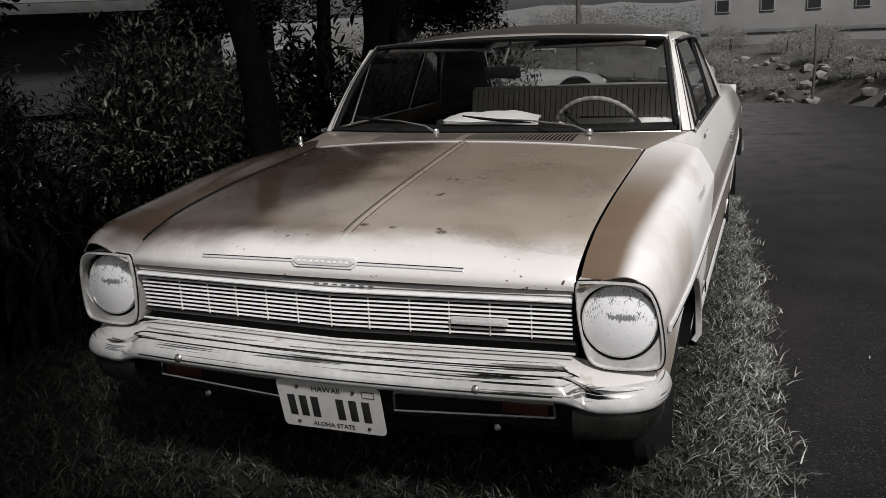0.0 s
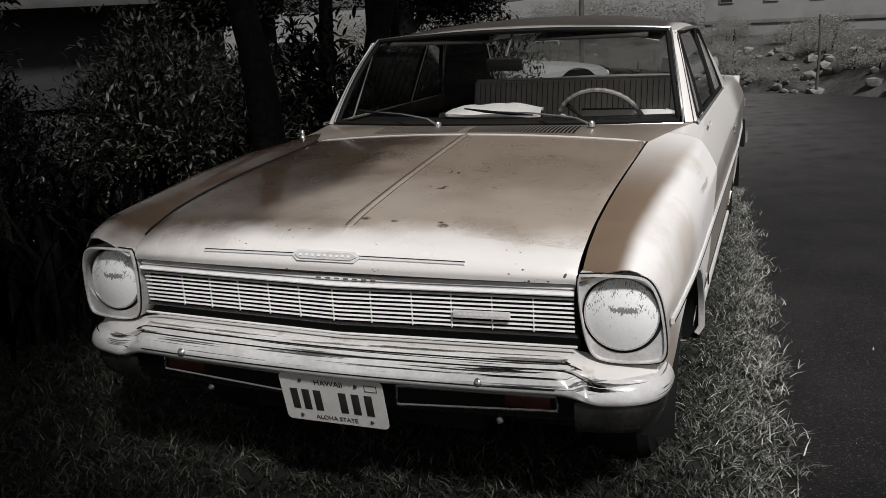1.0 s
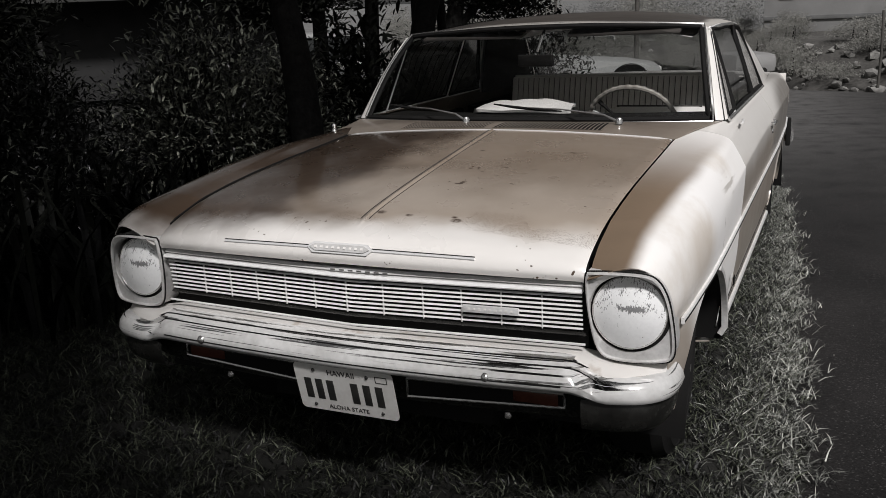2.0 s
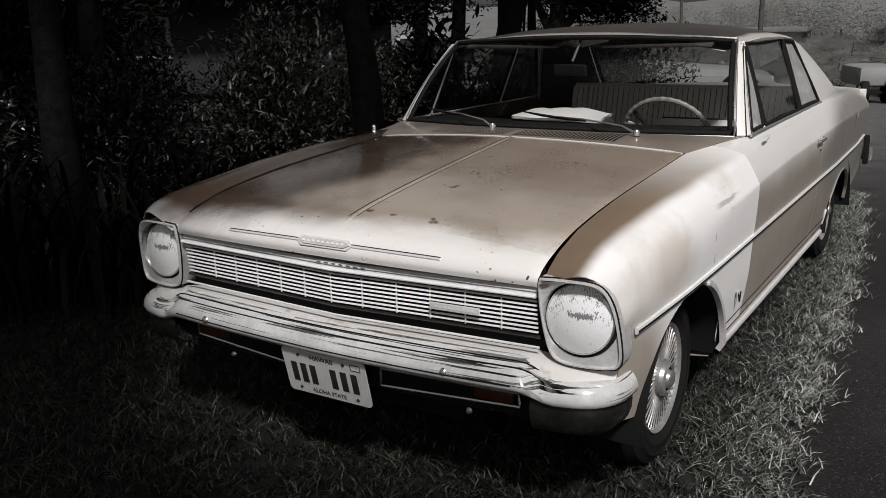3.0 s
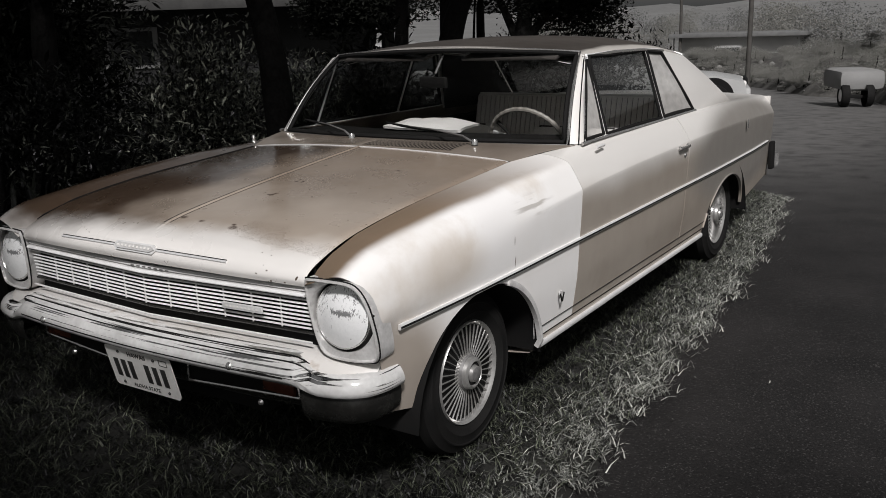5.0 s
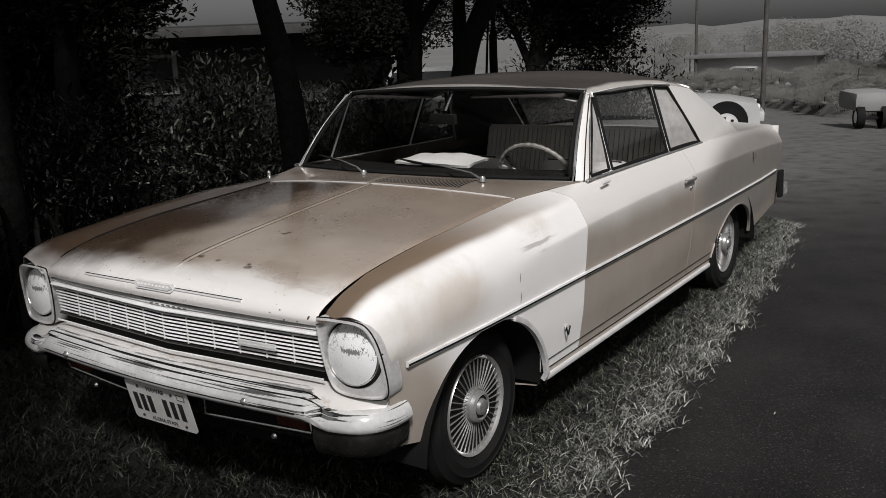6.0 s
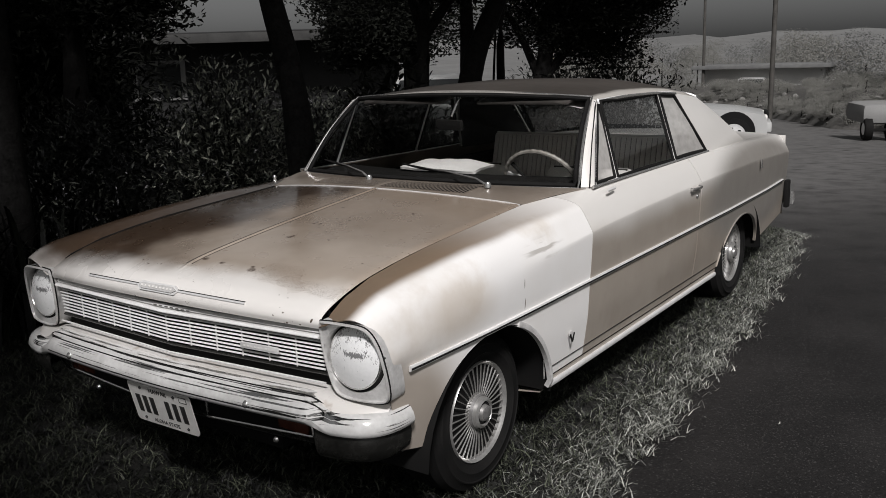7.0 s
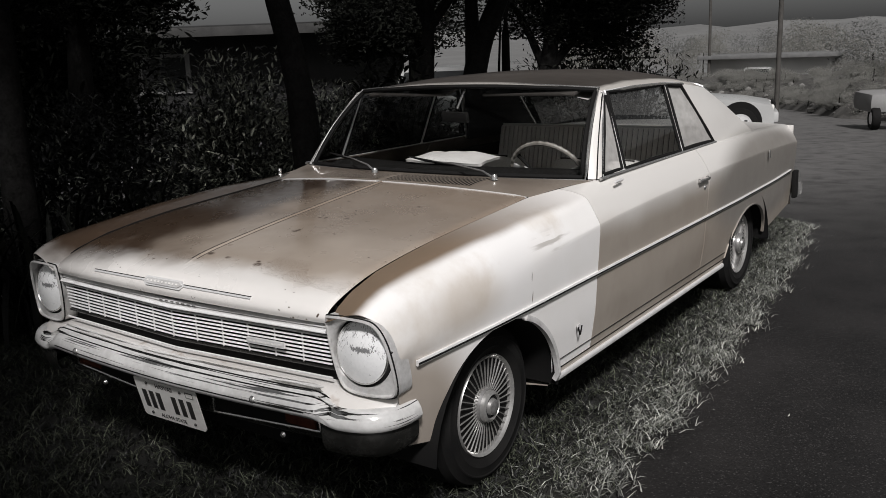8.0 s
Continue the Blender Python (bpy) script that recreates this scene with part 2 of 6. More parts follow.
HOOD = worn_hood()
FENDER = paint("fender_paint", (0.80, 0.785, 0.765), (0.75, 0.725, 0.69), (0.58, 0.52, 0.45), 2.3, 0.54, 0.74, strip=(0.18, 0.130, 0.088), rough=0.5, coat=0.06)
mark_fender(FENDER)
PAN = paint("pan_paint", (0.78, 0.76, 0.73), (0.70, 0.67, 0.63), (0.34, 0.26, 0.19), 6.0, 0.60, 0.72)
TAN = paint("body_paint", (0.36, 0.318, 0.272), (0.30, 0.260, 0.218), (0.24, 0.200, 0.162), 1.3, 0.55, 0.80)
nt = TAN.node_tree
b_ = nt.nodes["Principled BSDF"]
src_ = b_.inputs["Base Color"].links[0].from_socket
# paint blended paler up the panels, for the light their tops catch
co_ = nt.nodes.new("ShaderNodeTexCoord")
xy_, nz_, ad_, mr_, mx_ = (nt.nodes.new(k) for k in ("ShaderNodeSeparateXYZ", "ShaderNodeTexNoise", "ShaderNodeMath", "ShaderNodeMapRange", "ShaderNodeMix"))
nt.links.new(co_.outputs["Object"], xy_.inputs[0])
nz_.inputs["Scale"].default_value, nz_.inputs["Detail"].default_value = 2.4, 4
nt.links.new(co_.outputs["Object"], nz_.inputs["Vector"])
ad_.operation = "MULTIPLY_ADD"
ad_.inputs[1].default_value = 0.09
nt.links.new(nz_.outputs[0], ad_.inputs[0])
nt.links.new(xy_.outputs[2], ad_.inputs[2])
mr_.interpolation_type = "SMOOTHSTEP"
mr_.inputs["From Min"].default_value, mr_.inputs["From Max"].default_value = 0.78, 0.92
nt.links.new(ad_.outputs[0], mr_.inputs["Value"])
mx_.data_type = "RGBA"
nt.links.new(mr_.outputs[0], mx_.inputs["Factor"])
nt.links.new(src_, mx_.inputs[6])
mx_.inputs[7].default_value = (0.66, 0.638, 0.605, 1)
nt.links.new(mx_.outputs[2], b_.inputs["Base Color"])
nt = TAN.node_tree
b_ = nt.nodes["Principled BSDF"]
src_ = b_.inputs["Base Color"].links[0].from_socket
co_ = nt.nodes.new("ShaderNodeTexCoord")
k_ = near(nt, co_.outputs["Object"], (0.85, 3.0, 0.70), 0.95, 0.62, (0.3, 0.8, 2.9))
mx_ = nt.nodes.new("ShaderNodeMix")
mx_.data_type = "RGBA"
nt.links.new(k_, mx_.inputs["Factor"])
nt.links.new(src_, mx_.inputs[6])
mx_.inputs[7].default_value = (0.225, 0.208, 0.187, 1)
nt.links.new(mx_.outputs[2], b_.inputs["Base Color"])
COWL = paint("cowl_paint", (0.24, 0.205, 0.17), (0.15, 0.122, 0.098), (0.08, 0.06, 0.046), 2.5, 0.5, 0.75)
# roof coloured dark for the trees it mirrors; the edges stay pale
ROOF = paint("roof_paint", (0.062, 0.054, 0.047), (0.040, 0.034, 0.029), (0.03, 0.026, 0.022), 2.0, 0.5, 0.8, rough=0.5, coat=0.05)
nt = ROOF.node_tree
b_ = nt.nodes["Principled BSDF"]
src_ = b_.inputs["Base Color"].links[0].from_socket
co_, xy_, ab_, nz_, ad_, e1_, e2_, mxm_, mx_ = (nt.nodes.new(k) for k in ("ShaderNodeTexCoord", "ShaderNodeSeparateXYZ", "ShaderNodeMath", "ShaderNodeTexNoise", "ShaderNodeMath", "ShaderNodeMapRange", "ShaderNodeMapRange", "ShaderNodeMath", "ShaderNodeMix"))
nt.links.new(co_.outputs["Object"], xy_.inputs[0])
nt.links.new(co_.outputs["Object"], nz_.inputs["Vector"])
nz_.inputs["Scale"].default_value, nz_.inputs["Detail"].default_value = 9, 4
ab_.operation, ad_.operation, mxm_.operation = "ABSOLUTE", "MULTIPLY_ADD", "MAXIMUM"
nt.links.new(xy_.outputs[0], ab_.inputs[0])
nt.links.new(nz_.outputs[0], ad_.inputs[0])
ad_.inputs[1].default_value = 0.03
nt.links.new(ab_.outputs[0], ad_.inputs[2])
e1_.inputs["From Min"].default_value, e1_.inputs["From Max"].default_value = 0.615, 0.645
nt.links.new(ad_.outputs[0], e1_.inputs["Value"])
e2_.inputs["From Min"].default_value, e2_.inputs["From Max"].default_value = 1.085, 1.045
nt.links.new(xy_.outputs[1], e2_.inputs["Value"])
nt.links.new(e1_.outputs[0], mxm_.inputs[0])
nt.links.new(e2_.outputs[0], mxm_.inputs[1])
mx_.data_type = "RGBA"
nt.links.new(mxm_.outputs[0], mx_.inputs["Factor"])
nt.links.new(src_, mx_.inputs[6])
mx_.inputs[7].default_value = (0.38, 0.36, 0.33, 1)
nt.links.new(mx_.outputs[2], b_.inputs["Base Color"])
CHROME = mat("chrome", (0.78, 0.77, 0.75), (0.62, 0.61, 0.59), scale=9, rough=0.2, metal=0.9, bump=0.03, bump_scale=60)
BUMPER = mat("streaked_chrome", (0.88, 0.87, 0.85), (0.66, 0.65, 0.63), scale=11, rough=0.13, metal=0.5, bump=0.05, bump_scale=70)
ALU = mat("bright_metal", (0.88, 0.875, 0.86), (0.74, 0.73, 0.715), scale=14, rough=0.38, metal=0.35, bump=0.03)
ARGENT = mat("silver_paint", (0.70, 0.69, 0.675), (0.46, 0.45, 0.435), scale=12, rough=0.42, metal=0.2, bump=0.05)
WHEELMETAL = mat("dulled_wheel_metal", (0.62, 0.61, 0.59), (0.40, 0.39, 0.375), scale=16, rough=0.32, metal=0.75, bump=0.05)
GREY = mat("dull_grey_metal", (0.20, 0.195, 0.19), (0.10, 0.098, 0.095), scale=20, rough=0.5, metal=0.3, bump=0.1)
BLACK = mat("black_recess", (0.005, 0.005, 0.005), (0.008, 0.0075, 0.007), scale=10, rough=0.85, spec=0.2)
RUBBER = mat("rubber", (0.006, 0.006, 0.006), (0.011, 0.0104, 0.0098), scale=9, rough=0.8, bump=0.3, bump_scale=140, spec=0.15)
BRIGHT = mat("polished_bars", (0.90, 0.895, 0.88), (0.74, 0.73, 0.715), scale=14, rough=0.3, metal=0.15, bump=0.03)
VALANCE = mat("dark_valance_paint", (0.026, 0.0255, 0.0235), (0.009, 0.0088, 0.008), scale=16, rough=0.28, bump=0.08, rough_var=0.2)
GLASS = glass("window_glass", (0.72, 0.73, 0.725))
AMBER = mat("amber_lens", (0.085, 0.028, 0.018), (0.05, 0.018, 0.012), scale=30, rough=0.25)
PLATE = mat("plate_white", (0.74, 0.73, 0.70), (0.64, 0.62, 0.59), scale=14, rough=0.42, bump=0.05)
INK = mat("plate_ink", (0.02, 0.02, 0.02), (0.035, 0.033, 0.03), scale=40, rough=0.5)
SEAT = mat("seat_vinyl", (0.82, 0.80, 0.765), (0.72, 0.695, 0.66), scale=8, rough=0.5, bump=0.08)
HORN = mat("old_wheel_plastic", (0.36, 0.335, 0.30), (0.20, 0.185, 0.165), scale=30, rough=0.42)
SEAM = mat("seat_groove", (0.035, 0.03, 0.027), (0.05, 0.045, 0.04), scale=12, rough=0.7)
# window glass copy, tinted so the passenger side stays in shade
SHADEGLASS = glass("shaded_glass", (0.42, 0.43, 0.425))
# driver's small panes, whitened in place of a sky reflection
SHEENGLASS = glass("sheen_glass", (0.80, 0.80, 0.79), 0.05, 0.62)
DASH = mat("dash_vinyl", (0.010, 0.0096, 0.009), (0.016, 0.015, 0.014), scale=10, rough=0.8, bump=0.08, spec=0.12)
CLOTH = mat("white_cloth", (0.75, 0.73, 0.70), (0.66, 0.64, 0.61), scale=10, rough=0.85, bump=0.3, bump_scale=200)
ASPHALT = mat("asphalt", (0.021, 0.0192, 0.0188), (0.005, 0.0047, 0.0047), scale=2.1, rough=0.62, bump=1.0, bump_scale=110, fine=0.5, spec=0.30)
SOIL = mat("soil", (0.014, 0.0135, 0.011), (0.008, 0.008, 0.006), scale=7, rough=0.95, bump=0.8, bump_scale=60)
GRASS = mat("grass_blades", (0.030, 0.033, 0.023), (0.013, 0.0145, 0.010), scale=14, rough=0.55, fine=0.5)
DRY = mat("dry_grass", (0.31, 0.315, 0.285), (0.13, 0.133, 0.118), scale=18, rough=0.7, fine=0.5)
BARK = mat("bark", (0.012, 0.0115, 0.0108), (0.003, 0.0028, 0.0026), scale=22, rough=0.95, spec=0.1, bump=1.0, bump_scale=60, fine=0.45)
# leaf colours carry the light: raised for dappled sun, near black for shade
LEAFSUN = mat("sunlit_leaf", (0.19, 0.195, 0.16), (0.08, 0.083, 0.068), scale=9, rough=0.34, fine=0.5)
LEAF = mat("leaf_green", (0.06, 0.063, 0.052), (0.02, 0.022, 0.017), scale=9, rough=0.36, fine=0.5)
LEAFSHADE = mat("shaded_leaf", (0.009, 0.0098, 0.0075), (0.004, 0.0044, 0.0032), scale=5, rough=0.7, fine=0.5, spec=0.12)
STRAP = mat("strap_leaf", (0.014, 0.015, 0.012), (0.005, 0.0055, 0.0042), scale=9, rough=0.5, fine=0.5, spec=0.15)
# distant scrub is coloured paler to stand in for haze
BUSHFAR = mat("dry_scrub_hazed", (0.21, 0.207, 0.188), (0.13, 0.127, 0.114), scale=2.0, rough=0.85, fine=0.5)
STONE = mat("rubble_stone", (0.24, 0.235, 0.22), (0.10, 0.096, 0.09), scale=3, rough=0.9, bump=0.8, bump_scale=30)
WHITEWALL = mat("white_house_paint", (0.23, 0.228, 0.222), (0.17, 0.168, 0.163), scale=1.5, rough=0.75, bump=0.1)
DRYSOIL = mat("dry_soil", (0.085, 0.081, 0.074), (0.032, 0.030, 0.027), scale=1.6, rough=0.95, bump=0.9, bump_scale=14, fine=0.5)
FARWALL = mat("pale_plaster", (0.52, 0.515, 0.50), (0.42, 0.415, 0.40), scale=0.8, rough=0.85)
GREYROOF = mat("grey_roofing", (0.15, 0.15, 0.147), (0.10, 0.10, 0.098), scale=3, rough=0.8, bump=0.3)
DARKFASCIA = mat("weathered_fascia", (0.036, 0.035, 0.033), (0.02, 0.0195, 0.0185), scale=4, rough=0.8)
DARKWALL = mat("dark_wall", (0.013, 0.0127, 0.0124), (0.007, 0.0068, 0.0066), scale=3, rough=0.8)
WHITECAR = mat("white_car_paint", (0.46, 0.46, 0.45), (0.39, 0.39, 0.38), scale=2, rough=0.3, coat=0.4)
DARKCAR = mat("dark_car_paint", (0.02, 0.02, 0.021), (0.03, 0.03, 0.03), scale=2, rough=0.3, coat=0.4)
WOOD = mat("pole_wood", (0.065, 0.06, 0.054), (0.035, 0.033, 0.029), scale=5, rough=0.85, bump=0.5, bump_scale=50)
DARKGLASS = mat("dark_glass", (0.02, 0.022, 0.022), (0.03, 0.031, 0.031), scale=2, rough=0.08)
# hillside colour kept pale and flat, in place of haze
HILL = mat("hill_scrub_hazed", (0.15, 0.15, 0.146), (0.105, 0.105, 0.101), scale=0.08, rough=0.95, fine=0.4, bump_scale=0.9)


def tone_by_blade(m, dark=0.35, light=2.2, single=False, start=0.25):
    """Each blade or leaf of a joined mesh gets its own tone."""
    nt = m.node_tree
    b = nt.nodes["Principled BSDF"]
    src = b.inputs["Base Color"].links[0].from_socket
    geo = nt.nodes.new("ShaderNodeNewGeometry")
    r = nt.nodes.new("ShaderNodeValToRGB")
    r.color_ramp.elements[0].position, r.color_ramp.elements[1].position = start, 1.0
    r.color_ramp.elements[0].color, r.color_ramp.elements[1].color = (dark, dark, dark, 1), (light, light, light, 1)
    info = nt.nodes.new("ShaderNodeObjectInfo")
    nt.links.new(info.outputs["Random"] if single else geo.outputs["Random Per Island"], r.inputs[0])
    x = nt.nodes.new("ShaderNodeMix")
    x.data_type, x.blend_type = "RGBA", "MULTIPLY"
    x.inputs["Factor"].default_value = 1.0
    nt.links.new(src, x.inputs[6])
    nt.links.new(r.outputs[0], x.inputs[7])
    nt.links.new(x.outputs[2], b.inputs["Base Color"])


for m_ in (DRY, LEAFSHADE):
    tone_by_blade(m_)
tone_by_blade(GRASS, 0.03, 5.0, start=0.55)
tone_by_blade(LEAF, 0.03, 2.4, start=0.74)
tone_by_blade(LEAFSUN, 0.03, 3.6, start=0.5)
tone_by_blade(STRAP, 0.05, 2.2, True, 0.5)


nt = ASPHALT.node_tree
b_ = nt.nodes["Principled BSDF"]
src_ = b_.inputs["Base Color"].links[0].from_socket
co_ = nt.nodes.new("ShaderNodeTexCoord")
vo_ = nt.nodes.new("ShaderNodeTexVoronoi")
vo_.inputs["Scale"].default_value = 230
nt.links.new(co_.outputs["Object"], vo_.inputs["Vector"])
hit_ = nt.nodes.new("ShaderNodeMath")
hit_.operation = "GREATER_THAN"
hit_.inputs[1].default_value = 0.955
sep_ = nt.nodes.new("ShaderNodeSeparateColor")
nt.links.new(vo_.outputs["Color"], sep_.inputs[0])
nt.links.new(sep_.outputs[0], hit_.inputs[0])
mx_ = nt.nodes.new("ShaderNodeMix")
mx_.data_type = "RGBA"
nt.links.new(hit_.outputs[0], mx_.inputs["Factor"])
nt.links.new(src_, mx_.inputs[6])
mx_.inputs[7].default_value = (0.065, 0.062, 0.060, 1)
# far asphalt lightened in its colour, for the glare at low angles
xy_ = nt.nodes.new("ShaderNodeSeparateXYZ")
nt.links.new(co_.outputs["Object"], xy_.inputs[0])
dn_ = nt.nodes.new("ShaderNodeTexNoise")
dn_.inputs["Scale"].default_value, dn_.inputs["Detail"].default_value = 4.0, 7
nt.links.new(co_.outputs["Object"], dn_.inputs["Vector"])
facs_ = []
for out_, lo_, hi_ in ((xy_.outputs[1], 3.0, 9.0), (xy_.outputs[0], 3.0, -0.6), (dn_.outputs[0], 0.10, 0.62)):
    mr_ = nt.nodes.new("ShaderNodeMapRange")
    mr_.interpolation_type = "SMOOTHSTEP"
    mr_.inputs["From Min"].default_value, mr_.inputs["From Max"].default_value = lo_, hi_
    nt.links.new(out_, mr_.inputs["Value"])
    facs_.append(mr_.outputs[0])
m1_, m2_ = nt.nodes.new("ShaderNodeMath"), nt.nodes.new("ShaderNodeMath")
m1_.operation = m2_.operation = "MULTIPLY"
nt.links.new(facs_[0], m1_.inputs[0])
nt.links.new(facs_[1], m1_.inputs[1])
nt.links.new(m1_.outputs[0], m2_.inputs[0])
nt.links.new(facs_[2], m2_.inputs[1])
glare_ = nt.nodes.new("ShaderNodeMix")
glare_.data_type = "RGBA"
nt.links.new(m2_.outputs[0], glare_.inputs["Factor"])
nt.links.new(mx_.outputs[2], glare_.inputs[6])
glare_.inputs[7].default_value = (0.115, 0.112, 0.108, 1)
nt.links.new(glare_.outputs[2], b_.inputs["Base Color"])


# metallic mask imitates dark reflections: long streaks and a patch at each corner
nt = BUMPER.node_tree
b_ = nt.nodes["Principled BSDF"]
co_ = nt.nodes.new("ShaderNodeTexCoord")
mp_ = nt.nodes.new("ShaderNodeMapping")
mp_.inputs["Scale"].default_value = (2.6, 8.0, 260.0)
nt.links.new(co_.outputs["Object"], mp_.inputs["Vector"])
nz_ = nt.nodes.new("ShaderNodeTexNoise")
nz_.inputs["Scale"].default_value, nz_.inputs["Detail"].default_value = 1.0, 4
nt.links.new(mp_.outputs[0], nz_.inputs["Vector"])
mr_ = nt.nodes.new("ShaderNodeMapRange")
mr_.inputs["From Min"].default_value, mr_.inputs["From Max"].default_value = 0.55, 0.575
mr_.inputs["To Min"].default_value, mr_.inputs["To Max"].default_value = 0.22, 1.0
xy_ = nt.nodes.new("ShaderNodeSeparateXYZ")
nt.links.new(co_.outputs["Object"], xy_.inputs[0])
hi_ = nt.nodes.new("ShaderNodeMapRange")
hi_.inputs["From Min"].default_value, hi_.inputs["From Max"].default_value = 0.515, 0.555
hi_.inputs["To Min"].default_value, hi_.inputs["To Max"].default_value = -0.075, 0.025
nt.links.new(xy_.outputs[2], hi_.inputs["Value"])
ad_ = nt.nodes.new("ShaderNodeMath")
nt.links.new(nz_.outputs[0], ad_.inputs[0])
nt.links.new(hi_.outputs[0], ad_.inputs[1])
src_ = ad_.outputs[0]
for cx_ in (0.685, -0.73):
    k_ = near(nt, co_.outputs["Object"], (cx_, -0.67, 0.522), 0.060, 0.015, (1.0, 0.6, 2.6))
    m_ = nt.nodes.new("ShaderNodeMath")
    m_.operation = "MULTIPLY_ADD"
    m_.inputs[1].default_value = 0.16
    nt.links.new(k_, m_.inputs[0])
    nt.links.new(src_, m_.inputs[2])
    src_ = m_.outputs[0]
nt.links.new(src_, mr_.inputs["Value"])
nt.links.new(mr_.outputs[0], b_.inputs["Metallic"])


# ---- mesh helpers ----
def smooth(me, angle=40):
    me.polygons.foreach_set("use_smooth", [True] * len(me.polygons))
    me.set_sharp_from_angle(angle=radians(angle))
    count = np.zeros(len(me.edges), dtype=int)
    ids = np.empty(len(me.loops), dtype=int)
    me.loops.foreach_get("edge_index", ids)
    np.add.at(count, ids, 1)
    for i in np.nonzero(count == 1)[0]:
        me.edges[int(i)].use_edge_sharp = True


def obj(name, bm, material, parent=None, label="", angle=40):
    bmesh.ops.recalc_face_normals(bm, faces=bm.faces)
    me = bpy.data.meshes.new(name)
    bm.to_mesh(me)
    bm.free()
    me.materials.append(material)
    smooth(me, angle)
    ob = new(name, me)
    if parent is not None:
        ob.parent = parent
    if label:
        ob["label"] = label
    return ob


def part(name, bm, material, parent, label="", angle=40):
    return obj(name, bm, material, parent, label, angle)


def raw(name, verts, faces, material, parent=None):
    me = bpy.data.meshes.new(name)
    me.from_pydata(verts, [], faces)
    me.materials.append(material)
    ob = new(name, me)
    if parent is not None:
        ob.parent = parent
    return ob


def empty(name, label, category, group=""):
    e = new(name)
    e.empty_display_size = 0.1
    return tagged(e, label, category, group)


def tab(table, v):
    return float(np.interp(v, [p[0] for p in table], [p[1] for p in table]))


def spline(points, n):
    """n points on a smooth curve through the given ones."""
    p = [Vector(q) for q in points]
    p = [2 * p[0] - p[1]] + p + [2 * p[-1] - p[-2]]
    out = []
    for i in range(n):
        u = i / (n - 1) * (len(p) - 3)
        k = min(int(u), len(p) - 4)
        u -= k
        a, b, c, d = p[k:k + 4]
        out.append(0.5 * (2 * b + (c - a) * u + (2 * a - 5 * b + 4 * c - d) * u * u + (3 * b - a - 3 * c + d) * u ** 3))
    return out


def grid(rows, bm=None, closed=False):
    bm = bm or bmesh.new()
    v = [[bm.verts.new(p) for p in r] for r in rows]
    for i in range(len(v) - 1):
        n = len(v[i])
        for j in range(n if closed else n - 1):
            q = [v[i][j], v[i][(j + 1) % n], v[i + 1][(j + 1) % n], v[i + 1][j]]
            bm.faces.new(q)
    return bm


def shell(ob, thick=0.003, offset=-1):
    md = ob.modifiers.new("thick", "SOLIDIFY")
    md.thickness, md.offset = thick, offset
    return ob


def box(cx, cy, cz, sx, sy, sz, bevel=0.0, rot=None, bm=None):
    bm = bm or bmesh.new()
    m = Matrix.Translation((cx, cy, cz)) @ (rot or Matrix.Identity(4)) @ Matrix.Diagonal((sx, sy, sz, 1))
    r = bmesh.ops.create_cube(bm, size=1, matrix=m)
    if bevel:
        es = list({e for v in r["verts"] for e in v.link_edges})
        bmesh.ops.bevel(bm, geom=es, offset=bevel, segments=2, affect="EDGES", profile=0.6)
    return bm


def tube(points, radii, n=8, bm=None, caps=True):
    bm = bm or bmesh.new()
    pts = [Vector(p) for p in points]
    if isinstance(radii, (int, float)):
        radii = [radii] * len(pts)
    rows = []
    side = Vector((0, 0, 1))
    for i, p in enumerate(pts):
        d = (pts[min(i + 1, len(pts) - 1)] - pts[max(i - 1, 0)]).normalized()
        a = d.cross(side)
        if a.length < 0.05:
            a = d.cross(Vector((1, 0, 0)))
        a.normalize()
        b = d.cross(a)
        rows.append([p + radii[i] * (math.cos(2 * math.pi * k / n) * a + math.sin(2 * math.pi * k / n) * b) for k in range(n)])
    v = [[bm.verts.new(q) for q in r] for r in rows]
    for i in range(len(v) - 1):
        for j in range(n):
            bm.faces.new([v[i][j], v[i][(j + 1) % n], v[i + 1][(j + 1) % n], v[i + 1][j]])
    if caps:
        bm.faces.new(v[0][::-1])
        bm.faces.new(v[-1])
    return bm


def sweep(points, profile, outward, bm=None):
    """A bar: a closed profile of (out, up) carried along points; outward(i) gives the out direction, up is across it."""
    bm = bm or bmesh.new()
    pts = [Vector(p) for p in points]
    rows = []
    for i, p in enumerate(pts):
        d = (pts[min(i + 1, len(pts) - 1)] - pts[max(i - 1, 0)]).normalized()
        o = Vector(outward(i))
        o = (o - d * o.dot(d)).normalized()
        u = d.cross(o)
        if u.z < 0:
            u = -u
        rows.append([p + a * o + b * u for a, b in profile])
    v = [[bm.verts.new(q) for q in r] for r in rows]
    n = len(profile)
    for i in range(len(v) - 1):
        for j in range(n):
            bm.faces.new([v[i][j], v[i][(j + 1) % n], v[i + 1][(j + 1) % n], v[i + 1][j]])
    bm.faces.new(v[0][::-1])
    bm.faces.new(v[-1])
    return bm


def lathe(profile, n, centre, axis="x", sign=1, bm=None):
    """Turns (radius, along) points about an axis through centre."""
    c = Vector(centre)
    rows = []
    for r, a in profile:
        row = []
        for k in range(n):
            t = 2 * math.pi * k / n
            if axis == "x":
                row.append(c + Vector((sign * a, r * math.cos(t), r * math.sin(t))))
            elif axis == "y":
                row.append(c + Vector((r * math.cos(t), sign * a, r * math.sin(t))))
            else:
                row.append(c + Vector((r * math.cos(t), r * math.sin(t), sign * a)))
        rows.append(row)
    return grid(rows, bm, closed=True)


